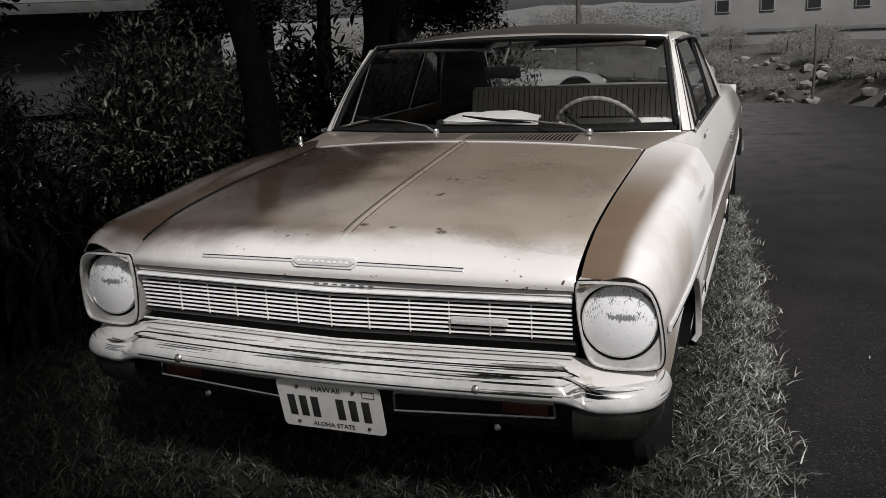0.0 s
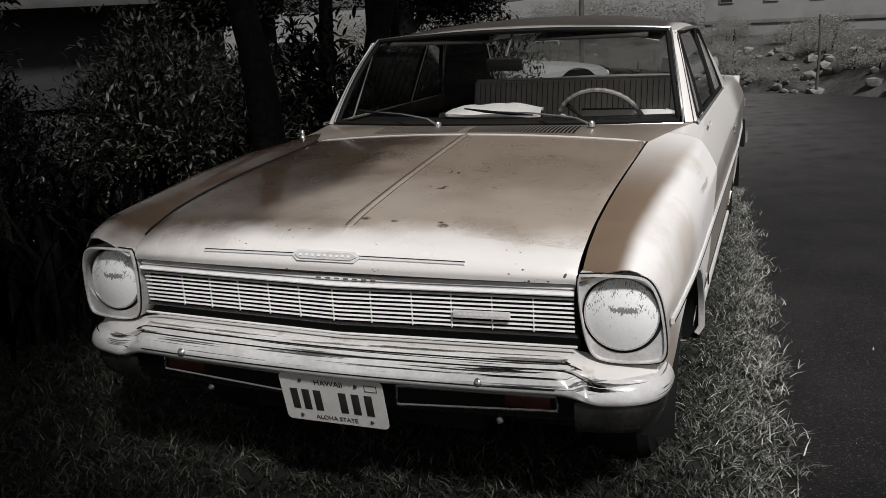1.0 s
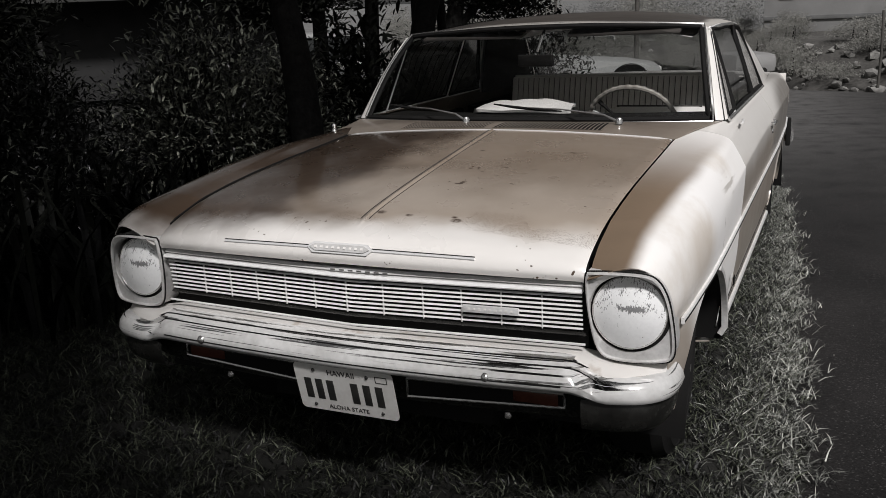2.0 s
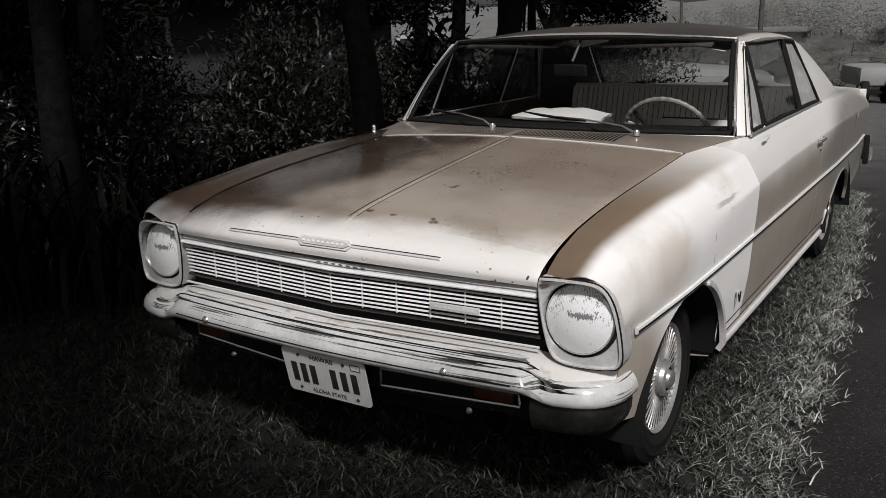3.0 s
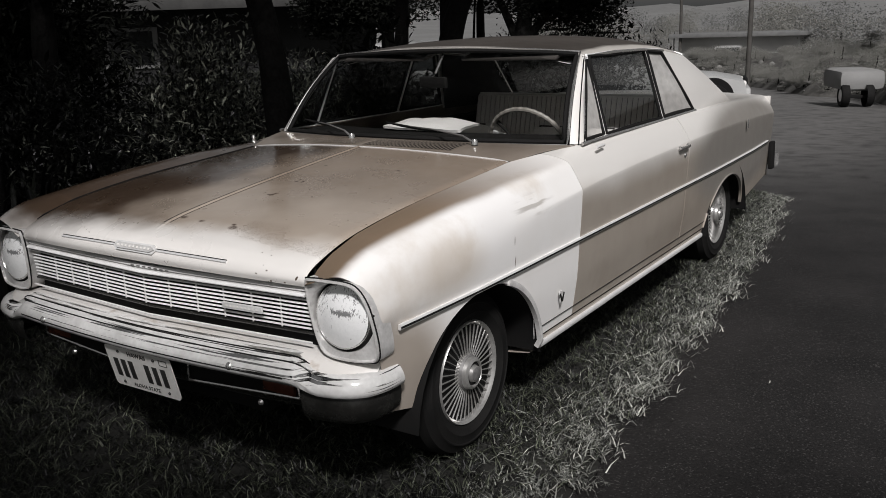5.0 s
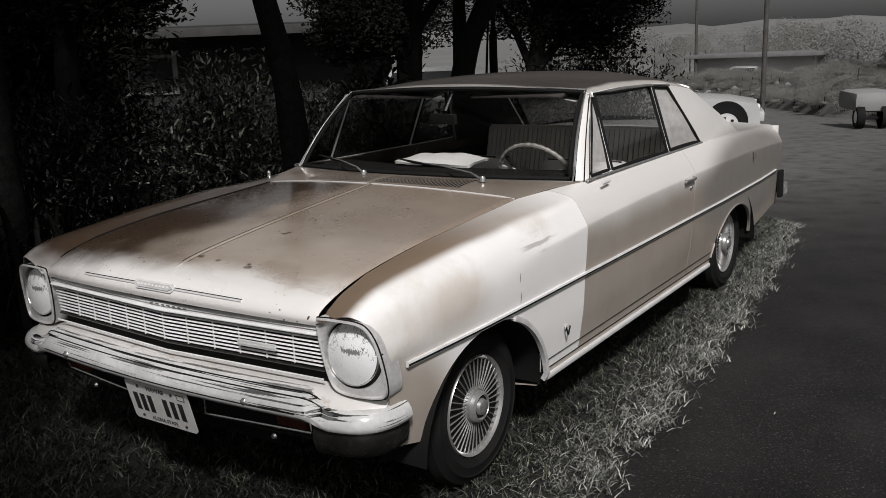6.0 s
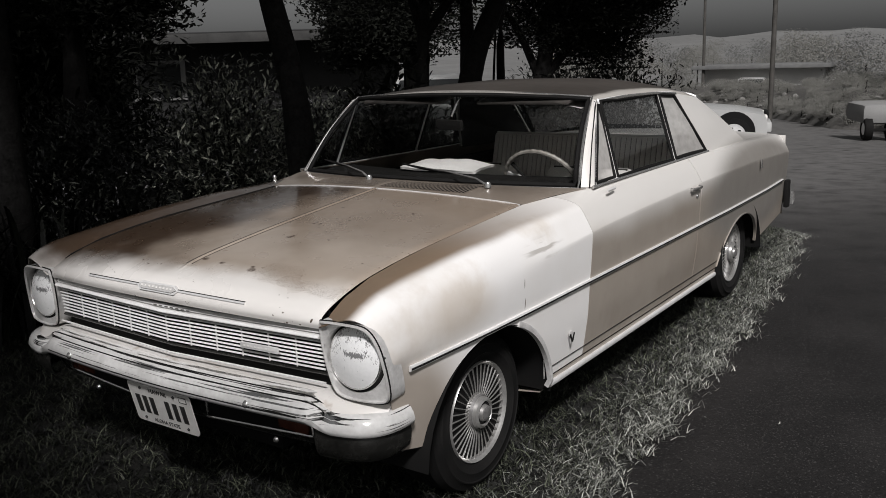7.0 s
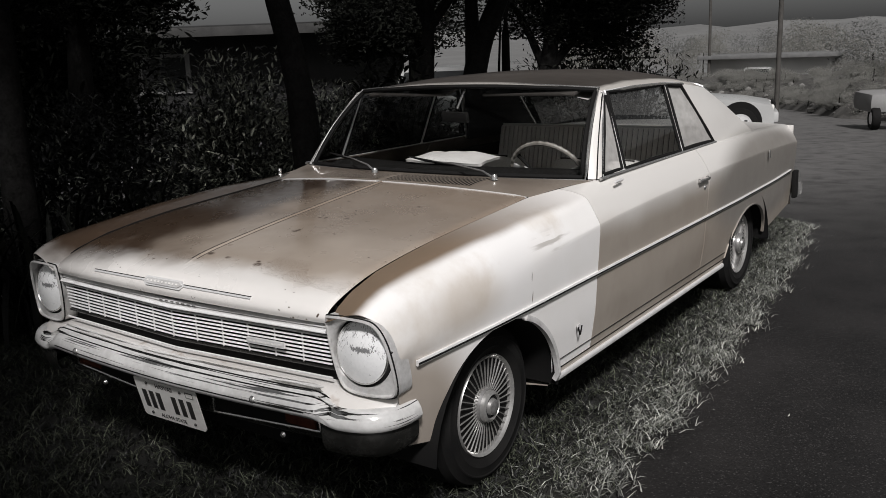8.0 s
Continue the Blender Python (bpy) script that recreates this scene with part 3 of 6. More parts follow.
def rim(w, h):
    return [(0, -h / 2), (w * 0.7, -h / 2), (w, -h * 0.25), (w, h * 0.25), (w * 0.7, h / 2), (0, h / 2)]


# ---- ground ----
EDGE = [(-9.0, 1.42), (-2.0, 1.24), (-0.05, 1.14), (0.4, 1.11), (0.9, 1.075), (1.8, 1.03), (2.6, 0.97), (3.5, 0.885), (4.3, 0.78), (5.0, 0.66), (5.3, 0.20), (5.6, -1.6), (6.2, -3.2), (30, -9.0)]


def ground_z(y):
    """The drive falls away gently behind the car."""
    return -0.043 * max(0.0, y - 7.0) if y < 60 else -2.28


rows = []
for y in [-300, -100, -40, -20, -10, -5, 0, 3, 5, 6.5, 7.0, 7.5, 9, 12, 15, 18, 22, 26, 32, 40, 50, 60, 80, 120, 200, 400, 900]:
    rows.append([(x, y, ground_z(y) - 0.012) for x in (-900, -300, -100, -50, -25, -12, -6, -3, -1, 0, 1, 2, 3, 4, 6, 12, 25, 50, 100, 300, 900)])
road = tagged(obj("road", grid(rows), ASPHALT), "dark grey worn asphalt drive", "road", kind="structure")
rows = []
for i in range(80):
    y = -9 + 24 * i / 79
    xe = tab(EDGE, y) + 0.05 * noise.noise((y * 3, 0, 0)) + 0.03 * noise.noise((y * 9, 2, 0))
    rows.append([(x, y, ground_z(y) + 0.036 * min(1, max(0, (xe - x) / 0.22)) + 0.010 * noise.noise((x * 2, y * 2, 0)) + (0.0 if x < xe - 0.05 else -0.014)) for x in [xe - 14 * (k / 40) ** 1.6 for k in range(41)]])
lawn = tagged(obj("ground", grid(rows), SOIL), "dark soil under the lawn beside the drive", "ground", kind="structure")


def blades(name, spots, h, w, lean, material, seed, label, category):
    """Bent blades of grass: three triangles each, joined."""
    rng = np.random.default_rng(seed)
    n = len(spots)
    ang = rng.uniform(0, 2 * np.pi, n)
    hh = h * rng.uniform(0.55, 1.25, n)
    ww = w * rng.uniform(0.7, 1.3, n)
    ll = lean * rng.uniform(0.3, 1.5, n) * hh
    la = rng.uniform(0, 2 * np.pi, n)
    side = np.stack([np.cos(ang), np.sin(ang), np.zeros(n)], 1) * ww[:, None] / 2
    ld = np.stack([np.cos(la), np.sin(la), np.zeros(n)], 1)
    up = np.array([0, 0, 1.0])
    b = np.asarray(spots)
    mid = b + up * (0.6 * hh)[:, None] + ld * (0.35 * ll)[:, None]
    tip = b + up * hh[:, None] * 0.95 + ld * ll[:, None]
    v = np.stack([b - side, b + side, mid - side * 0.8, mid + side * 0.8, tip], 1).reshape(-1, 3)
    i = np.arange(n)[:, None] * 5
    f3 = np.concatenate([i + [0, 1, 3], i + [0, 3, 2], i + [2, 3, 4]], 0)
    return tagged(raw(name, v.tolist(), f3.tolist(), material), label, category, kind="stuff")


def lawn_spots(n, seed, x0, x1, y0, y1, fringe=False):
    rng = np.random.default_rng(seed)
    x, y = rng.uniform(x0, x1, n), rng.uniform(y0, y1, n)
    e = np.interp(y, [p[0] for p in EDGE], [p[1] for p in EDGE])
    jag = 0.025 * np.sin(y * 9) + 0.02 * np.sin(y * 23 + 1) + rng.normal(0, 0.035, n)
    ok = x < e + jag
    if not fringe:
        ok &= rng.random(n) < np.clip(0.30 + (e - x) / 0.26, 0.0, 1.0)
    else:
        ok &= rng.random(n) < np.clip(1.15 - (e - x) / 0.30, 0.0, 1.0)
    tuft = np.sin(x * 17 + 3 * np.sin(y * 5)) * np.sin(y * 19 + 2 * np.sin(x * 7)) + 0.7 * np.sin(x * 41 + y * 23) * np.sin(y * 37 - x * 11)
    ok &= rng.random(n) < np.clip(0.62 + 0.55 * tuft, 0.10, 1.0)
    under = (np.abs(x) < 0.25) & (y > 0.3) & (y < 3.4)
    ok &= ~under
    return np.stack([x, y, 0.032 * np.clip((e - x) / 0.22, 0, 1)], 1)[ok]


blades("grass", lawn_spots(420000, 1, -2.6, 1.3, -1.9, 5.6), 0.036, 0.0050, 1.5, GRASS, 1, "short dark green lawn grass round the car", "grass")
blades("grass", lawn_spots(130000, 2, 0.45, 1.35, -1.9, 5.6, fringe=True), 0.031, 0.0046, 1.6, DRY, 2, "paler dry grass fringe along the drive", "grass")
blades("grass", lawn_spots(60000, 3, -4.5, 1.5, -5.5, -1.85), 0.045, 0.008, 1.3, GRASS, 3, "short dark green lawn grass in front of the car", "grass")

# ---- the car: body lines ----
FEN_TOP = [(-0.66, 0.798), (-0.60, 0.825), (-0.53, 0.843), (-0.37, 0.858), (-0.06, 0.889), (0.22, 0.903), (0.52, 0.914), (0.8, 0.928), (1.2, 0.938), (2.2, 0.95), (2.9, 0.945), (3.3, 0.93), (3.85, 0.905)]
SEAM_Z = [(-0.66, 0.768), (-0.62, 0.778), (-0.60, 0.795), (-0.537, 0.826), (-0.407, 0.860), (-0.268, 0.880), (-0.118, 0.896), (0.046, 0.908), (0.225, 0.920), (0.51, 0.939), (0.81, 0.966), (2.2, 0.968), (3.0, 0.955), (3.85, 0.925)]
SEAM_X = [(-0.66, 0.6425), (0.51, 0.6425), (0.81, 0.750), (0.90, 0.768), (2.2, 0.775), (3.0, 0.74), (3.85, 0.70)]
WIDE = [(-0.66, 0.965), (-0.45, 0.982), (-0.1, 0.997), (0.2, 1.0), (2.4, 1.0), (3.2, 0.985), (3.85, 0.95)]
LOW = [(0.285, 0.815), (0.36, 0.828), (0.5, 0.848), (0.635, 0.856)]


def section(y, low, n1=22, n2=8):
    xi, zi, zt, w = tab(SEAM_X, y), tab(SEAM_Z, y), tab(FEN_TOP, y), tab(WIDE, y)
    z4 = zt - 0.085
    hard = [(xi, 0, zi), ((xi + 0.815 * w) / 2, 0, (zi + zt) / 2 + 0.007), (0.806 * w, 0, zt + 0.004), (0.834 * w, 0, zt - 0.034), (0.8615 * w, 0, z4), (0.8665 * w, 0, z4 - 0.022), (0.8625 * w, 0, (z4 + 0.613) / 2), (0.856 * w, 0, 0.635)]
    low5 = max(zt - 0.13, 0.672)
    soft_ = [(xi, 0, zi), ((xi + 0.79 * w) / 2, 0, (zi + zt) / 2 + 0.008), (0.786 * w, 0, zt + 0.001), (0.830 * w, 0, zt - 0.030), (0.853 * w, 0, zt - 0.075), (0.8635 * w, 0, low5), (0.8625 * w, 0, (low5 + 0.635) / 2), (0.856 * w, 0, 0.635)]
    k = min(1, max(0, (y + 0.10) / 0.65))
    k = k * k * (3 - 2 * k)
    up = spline([Vector(a).lerp(Vector(b), k) for a, b in zip(soft_, hard)], n1)
    out = [(p.x, p.z) for p in up]
    for k in range(1, n2 + 1):
        z = 0.635 + (low - 0.635) * k / n2
        out.append((tab(LOW, z) * w, z))
    return out


def arch_front(y):
    u = (y + 0.035) / (0.385 if y < -0.035 else 0.37)
    if abs(u) < 1:
        return max(0.30 + 0.33 * math.sqrt(1 - u * u), 0.365 if y < 0 else 0.335)
    return 0.365 + 0.10 * max(0, -0.42 - y) if y < 0 else 0.335


def arch_rear(y):
    u = (y - 2.70) / 0.395
    if abs(u) < 1:
        return max(0.29 + 0.275 * math.sqrt(1 - u * u), 0.335)
    return 0.335 if y < 2.7 else 0.335 + 0.10 * max(0, y - 3.1)


def spread(a, b, n):
    return [a + (b - a) * i / (n - 1) for i in range(n)]


def arc(a, b, n):
    return [(a + b) / 2 - (b - a) / 2 * math.cos(math.pi * i / (n - 1)) for i in range(n)]


def brow(y, z, x):
    """The front edge leans and sweeps back towards the side: its inner top corner reaches furthest ahead."""
    k = min(1, max(0, (-0.40 - y) / 0.25))
    return y + k * (0.018 + tab([(0.38, 0.120), (0.56, 0.081), (0.66, 0.075), (0.74, 0.057), (0.785, 0.034), (0.80, 0.018)], z) * min(1, max(0, (x - 0.66) / 0.12)))


def side_panel(ys, low, sgn):
    rows = []
    for y in ys:
        row = []
        for x, z in section(y, low(y)):
            # the passenger's fender stands a little prouder than the other
            k = 0 if sgn > 0 else min(1, max(0, (x - 0.66) / 0.08)) * min(1, max(0, (z - 0.70) / 0.07)) * min(1, max(0, (0.65 - y) / 0.35))
            row.append((sgn * (x + 0.008 * k), brow(y, z, x), z + 0.014 * k))
        rows.append(row)
    return grid(rows)


car = empty("car", "old two-door hardtop coupe, faded tan and white paint, parked on grass", "car")
for sgn in (1, -1):
    ys = [-0.655, -0.64] + spread(-0.62, -0.43, 9) + arc(-0.4199, 0.3349, 34) + spread(0.336, 0.6505, 8)
    # passenger fender shares the hood paint, its dark rear standing for mirrored trees
    fender = shell(part("fender", side_panel(ys, arch_front, sgn), FENDER if sgn > 0 else HOOD, car, "off-white front fender with tan worn patches" if sgn > 0 else "sun-worn tan front fender, its rear browned for mirrored trees"))
    # passenger door and quarter take the darker cowl paint, for their shaded side
    door = shell(part("door", side_panel(spread(0.654, 1.898, 26), lambda y: 0.335, sgn), TAN if sgn > 0 else COWL, car, "faded tan door" if sgn > 0 else "tan door coloured darker for its shaded side"))
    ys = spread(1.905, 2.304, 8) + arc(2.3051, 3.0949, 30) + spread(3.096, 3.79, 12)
    quarter = shell(part("quarter_panel", side_panel(ys, arch_rear, sgn), TAN if sgn > 0 else COWL, car, "faded tan rear quarter panel" if sgn > 0 else "tan rear quarter panel coloured darker for its shaded side"))
    # rocker, mouldings
    rocker = part("rocker_panel", grid([[(sgn * x, y, z) for x, z in ((0.825, 0.331), (0.822, 0.305), (0.80, 0.275), (0.70, 0.262))] for y in (0.345, 1.0, 2.29)]), TAN, car)
    side_y = spread(-0.49, 3.66, 60)
    part("side_moulding", sweep([(sgn * (0.855 * tab(WIDE, y) + 0.001), y, 0.637) for y in side_y], rim(0.010, 0.0165), lambda i: (sgn, 0, 0)), ALU, car, "thin bright side moulding")
    part("side_moulding_insert", sweep([(sgn * (0.855 * tab(WIDE, y) + 0.0105), y, 0.6365) for y in side_y], rim(0.0015, 0.0060), lambda i: (sgn, 0, 0)), BLACK, car)
    part("rocker_moulding", sweep([(sgn * 0.823, y, 0.303) for y in spread(0.35, 2.28, 12)], rim(0.010, 0.022), lambda i: (sgn, 0, 0)), ALU, car, "bright sill moulding")
    part("sill_seam", sweep([(sgn * 0.8315, y, 0.372) for y in spread(0.352, 2.30, 12)], rim(0.0022, 0.0022), lambda i: (sgn, 0, 0)), BLACK, car)
    lip = [(sgn * 0.853, y, arch_front(y) + 0.002) for y in arc(0.10, 0.333, 24)] + [(sgn * 0.838, 0.335, 0.31)]
    part("wheel_arch_moulding", sweep(lip, [(-0.012, -0.008), (0.006, -0.008), (0.008, 0.004), (0.004, 0.012), (-0.012, 0.012)], lambda i: (sgn, 0, 0)), ARGENT, car, "bright wheel arch lip")
    lip = [(sgn * (tab(LOW, arch_rear(y)) * tab(WIDE, y) + 0.001), y, arch_rear(y) + 0.002) for y in arc(2.309, 3.091, 30)]
    part("wheel_arch_moulding", sweep(lip, [(-0.012, -0.004), (0.004, -0.004), (0.005, 0.002), (-0.012, 0.006)], lambda i: (sgn, 0, 0)), TAN, car)
    # wheel housings
    for yc, r in ((-0.04, 0.385), (2.71, 0.40)):
        rows = [[(sgn * x, yc + r * math.cos(t), 0.27 + r * 0.93 * math.sin(t)) for t in spread(0.05, math.pi - 0.05, 18)] for x in (0.845, 0.42)]
        rows.append([(sgn * 0.42, yc, 0.27)] * 18)
        part("wheel_housing", grid(rows), BLACK, car)

# ---- hood and cowl ----
HC = [(-0.661, 0.766), (-0.664, 0.785), (-0.655, 0.808), (-0.636, 0.829), (-0.60, 0.846), (-0.5, 0.871), (-0.35, 0.893), (-0.15, 0.917), (0.05, 0.938), (0.25, 0.958), (0.43, 0.975)]
HS = [(-0.620, 0.758), (-0.624, 0.774), (-0.616, 0.790), (-0.597, 0.804), (-0.55, 0.824), (-0.45, 0.853), (-0.32, 0.875), (-0.14, 0.895), (0.06, 0.910), (0.26, 0.923), (0.505, 0.940)]
hc = spline([(0, y, z) for y, z in HC], 44)
hs = spline([(0, y, z) for y, z in HS], 44)
xs = [-0.634, -0.625] + spread(-0.60, -0.06, 16) + [-0.04, -0.025, -0.016, -0.011, -0.007, -0.0035, 0, 0.0035, 0.007, 0.011, 0.016, 0.025, 0.04] + spread(0.06, 0.60, 16) + [0.625, 0.634]


def hood_point(c, s, x):
    t = (abs(x) / 0.634) ** 2.0
    p = c.lerp(s, t)
    ridge = 0.0045 * math.exp(-(x / 0.0060) ** 2) * min(1, max(0, (p.y + 0.585) / 0.06))
    edge = -0.004 if abs(x) > 0.63 else 0
    return (x, p.y, p.z + ridge + edge)


hood = shell(part("hood", grid([[hood_point(c, s, x) for x in xs] for c, s in zip(hc, hs)]), HOOD, car, "sun-worn tan hood, brown where rubbed through and where trees mirror in it", angle=60))
# thin dark strips draw the shade on either side of the raised bead
for x, w_ in ((-0.0125, 0.0016), (0.0125, 0.0010)):
    part("hood_bead_groove", sweep([Vector(hood_point(c, s, x)) + Vector((0, 0, 0.0006)) for c, s in zip(hc, hs) if c.y > -0.565], [(-w_, -0.001), (w_, -0.001), (w_, 0.0006), (-w_, 0.0006)], lambda i: (1, 0, 0)), SEAM, hood)
part("hood_gap", sweep([(-0.6385, y, tab(SEAM_Z, y) + 0.0015) for y in spread(-0.56, 0.50, 40)], [(-0.003, -0.004), (0.003, -0.004), (0.003, 0.001), (-0.003, 0.001)], lambda i: (1, 0, 0)), BLACK, hood)
cowl_rows = []
for k in range(9):
    v = k / 8
    row = []
    for u in spread(-1, 1, 29):
        a = Vector((0.646 * u, 0.437 + 0.075 * u * u, 0.974 - 0.034 * u * u))
        b = Vector((0.760 * u, 0.69 + 0.125 * u * u, 0.974 - 0.008 * u * u))
        row.append(a.lerp(b, v) + Vector((0, 0, 0.006 * math.sin(math.pi * v))))
    cowl_rows.append(row)
cowl = shell(part("cowl_panel", grid(cowl_rows), COWL, car, "browned tan cowl with two louvred air vents"))
part("hood_rear_lip", sweep([hood_point(hc[-1], hs[-1], x) for x in spread(-0.634, 0.634, 30)], [(-0.002, 0.0), (0.004, 0.0), (0.004, 0.003), (-0.002, 0.003)], lambda i: (0, 1, 0)), ALU, hood, "pale rear edge")
for x0, x1 in ((-0.40, -0.05), (-0.015, 0.385)):
    def deck(x, v):
        u = x / (0.634 + 0.11 * v)
        a = Vector((x, 0.437 + 0.075 * u * u, 0.974 - 0.034 * u * u))
        b = Vector((x, 0.69 + 0.125 * u * u, 0.974 - 0.008 * u * u))
        return a.lerp(b, v) + Vector((0, 0, 0.006 * math.sin(math.pi * v) + 0.0022))

    part("vent_recess", grid([[deck(x, v) for x in spread(x0, x1, 12)] for v in (0.16, 0.35, 0.55, 0.72)]), BLACK, cowl)
    n = 27
    for k in range(n + 1):
        x = x0 + (x1 - x0) * k / n
        part("louvre", sweep([deck(x, v) for v in (0.15, 0.35, 0.55, 0.73)], [(-0.0024, -0.001), (0.0024, -0.001), (0.0022, 0.0010), (-0.0022, 0.0010)], lambda i: (1, 0, 0)), COWL, cowl)

# ---- dark inner body ----
part("engine_bay", box(0, -0.06, 0.55, 1.22, 0.98, 0.34, 0.02), BLACK, car)
part("floor_pan", box(0, 1.42, 0.31, 1.44, 1.66, 0.06, 0.01), BLACK, car)
part("front_frame", box(0, -0.05, 0.33, 0.70, 0.95, 0.08, 0.01), BLACK, car)
part("rear_floor", box(0, 2.95, 0.36, 0.74, 1.5, 0.06, 0.01), BLACK, car)
part("bulkhead", box(0, 0.56, 0.62, 1.42, 0.16, 0.62, 0.03), BLACK, car)
for sgn in (1, -1):
    part("inner_sill", box(sgn * 0.745, 1.27, 0.60, 0.04, 1.22, 0.60, 0.01), DASH, car)
    part("inner_quarter", box(sgn * 0.735, 2.75, 0.76, 0.04, 1.5, 0.28, 0.01), DASH, car)

# ---- glasshouse ----
def ws(u, v):
    a = Vector((0.712 * u, 0.695 + 0.118 * u * u, 0.979 - 0.006 * u * u))
    b = Vector((0.632 * u, 1.035 + 0.075 * u * u, 1.322 - 0.024 * u * u))
    return a.lerp(b, v) + Vector((0, -0.02, 0.016)) * math.sin(math.pi * v)


def clear(ob):
    ob.visible_shadow = False
    return ob


windshield = part("windshield", grid([[ws(u, v) for u in spread(-1, 1, 25)] for v in spread(0, 1, 11)]), GLASS, car, "clear curved windshield", angle=80)
clear(windshield)
loop = [ws(u, 0) for u in spread(-1, 1, 25)] + [ws(1, v) for v in spread(0.05, 0.95, 12)] + [ws(u, 1) for u in spread(1, -1, 25)] + [ws(-1, v) for v in spread(0.95, 0.0, 12)]
part("windshield_gasket", tube([p + Vector((0, 0.0, 0.002)) for p in loop], 0.010, 6, caps=False), RUBBER, windshield, "black rubber gasket")
loop = [ws(u * 1.02, -0.035) for u in spread(-1, 1, 25)] + [ws(1.024, v) for v in spread(0.05, 0.95, 12)] + [ws(u * 1.02, 1.03) for u in spread(1, -1, 25)] + [ws(-1.024, v) for v in spread(0.95, 0.0, 12)]
part("windshield_trim", tube([p + Vector((0, -0.004, 0.004)) for p in loop], 0.0055, 6, caps=False), CHROME, windshield, "bright windshield surround")

ZC = [(1.03, 1.337), (1.15, 1.352), (1.4, 1.366), (1.75, 1.372), (2.1, 1.362), (2.35, 1.34), (2.52, 1.315)]
ZE = [(1.03, 1.296), (1.15, 1.305), (1.4, 1.312), (1.75, 1.308), (2.05, 1.292), (2.35, 1.262), (2.52, 1.24)]
HW = [(1.03, 0.648), (1.4, 0.664), (2.0, 0.658), (2.52, 0.615)]
rows = []
for y in spread(1.03, 2.52, 26):
    hw, c, e = tab(HW, y), tab(ZC, y), tab(ZE, y)
    row = []
    for u in [-1.0, -0.985, -0.95] + spread(-0.9, 0.9, 19) + [0.95, 0.985, 1.0]:
        bow = 0.085 * u * u * max(0, 1 - (y - 1.03) / 0.5)
        row.append((hw * u, y + bow, c - (c - e) * abs(u) ** 2.6 - (0.010 if abs(u) > 0.99 else 0)))
    rows.append(row)
roof = shell(part("roof", grid(rows), ROOF, car, "weathered steel roof, middle darkened for the trees it mirrors, edges paler", angle=60))
for sgn in (1, -1):
    pts = [Vector((sgn * (tab(HW, y) + 0.006), y + 0.085 * max(0, 1 - (y - 1.03) / 0.5), tab(ZE, y) - 0.014)) for y in spread(1.03, 2.06, 20)]
    part("drip_rail", sweep(pts, rim(0.010, 0.014), lambda i: (sgn, 0, 0)), CHROME, roof, "bright drip rail")
    # sail panel behind the quarter glass
    A, B, C, D = Vector((0.655, 2.03, 1.283)), Vector((0.615, 2.52, 1.237)), Vector((0.742, 3.06, 0.944)), Vector((0.788, 2.25, 0.953))
    rows = []
    for v in spread(0, 1, 10):
        row = []
        for u in spread(0, 1, 10):
            p = A.lerp(B, u).lerp(D.lerp(C, u), v) + Vector((0.018, 0, 0.006)) * math.sin(math.pi * v) * (0.4 + 0.6 * math.sin(math.pi * u))
            row.append((sgn * p.x, p.y, p.z))
        rows.append(row)
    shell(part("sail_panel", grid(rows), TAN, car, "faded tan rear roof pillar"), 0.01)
    part("pillar_lining", grid([[(q[0] - sgn * 0.022, q[1], q[2] - 0.008) for q in r] for r in rows]), DASH, car)
    # windscreen pillar
    def gp(y, z, o=0.0):
        return Vector((sgn * (0.772 - (z - 0.968) * 0.345 + o), y, z))

    rows = []
    for v in spread(-0.02, 1.0, 12):
        a = ws(sgn * 1.03, v) + Vector((0, 0.004, 0))
        c = gp(0.866 + 0.232 * v, 0.972 + 0.318 * v)
        rows.append([a, a.lerp(c, 0.35) + Vector((sgn * 0.008, -0.006, 0)), a.lerp(c, 0.7) + Vector((sgn * 0.009, -0.002, 0)), c])
    shell(part("windshield_pillar", grid(rows), TAN, car), 0.006)
    for u_ in (0.45, 0.97):
        part("pillar_seal", tube([r[1].lerp(r[2], u_ * 1.0) + Vector((sgn * 0.003, -0.003, 0)) for r in rows] if u_ < 0.5 else [r[3] + Vector((sgn * 0.004, -0.002, 0)) for r in rows], 0.0042, 5), RUBBER, car)

    def pane(corners, name, frame_r, label, stuff=GLASS):
        n = 8
        a, b, c, d = [gp(*q) for q in corners]
        rows = [[a.lerp(b, u).lerp(d.lerp(c, u), v) + Vector((sgn * 0.008 * math.sin(math.pi * v), 0, 0)) for u in spread(0, 1, n)] for v in spread(0, 1, n)]
        g = part(name, grid(rows), stuff, car, label)
        clear(g)
        ring = [a, b, c, d, a]
        pts = []
        for p, q in zip(ring, ring[1:]):
            pts += [p.lerp(q, k / 6) for k in range(6)]
        pts.append(a)
        mid = sum(ring[:4], Vector()) / 4
        part("window_seal", tube([p + (mid - p).normalized() * 0.007 + Vector((sgn * 0.006, 0, 0)) for p in pts], frame_r, 6, caps=False), RUBBER, g, "black window seal")
        part("window_frame", tube([p + (p - mid).normalized() * 0.008 + Vector((sgn * 0.003, 0, 0)) for p in pts], 0.005, 6, caps=False), ALU, g, "thin bright window frame")

    pane(((0.875, 0.975), (1.065, 0.975), (1.125, 1.28), (1.105, 1.28)), "vent_window", 0.007, "small hinged vent window whitened for the sky it mirrors" if sgn > 0 else "small hinged vent window", SHEENGLASS if sgn > 0 else SHADEGLASS)
    pane(((1.085, 0.975), (1.755, 0.975), (1.785, 1.292), (1.14, 1.292)), "door_window", 0.008, "clear door window", GLASS if sgn > 0 else SHADEGLASS)
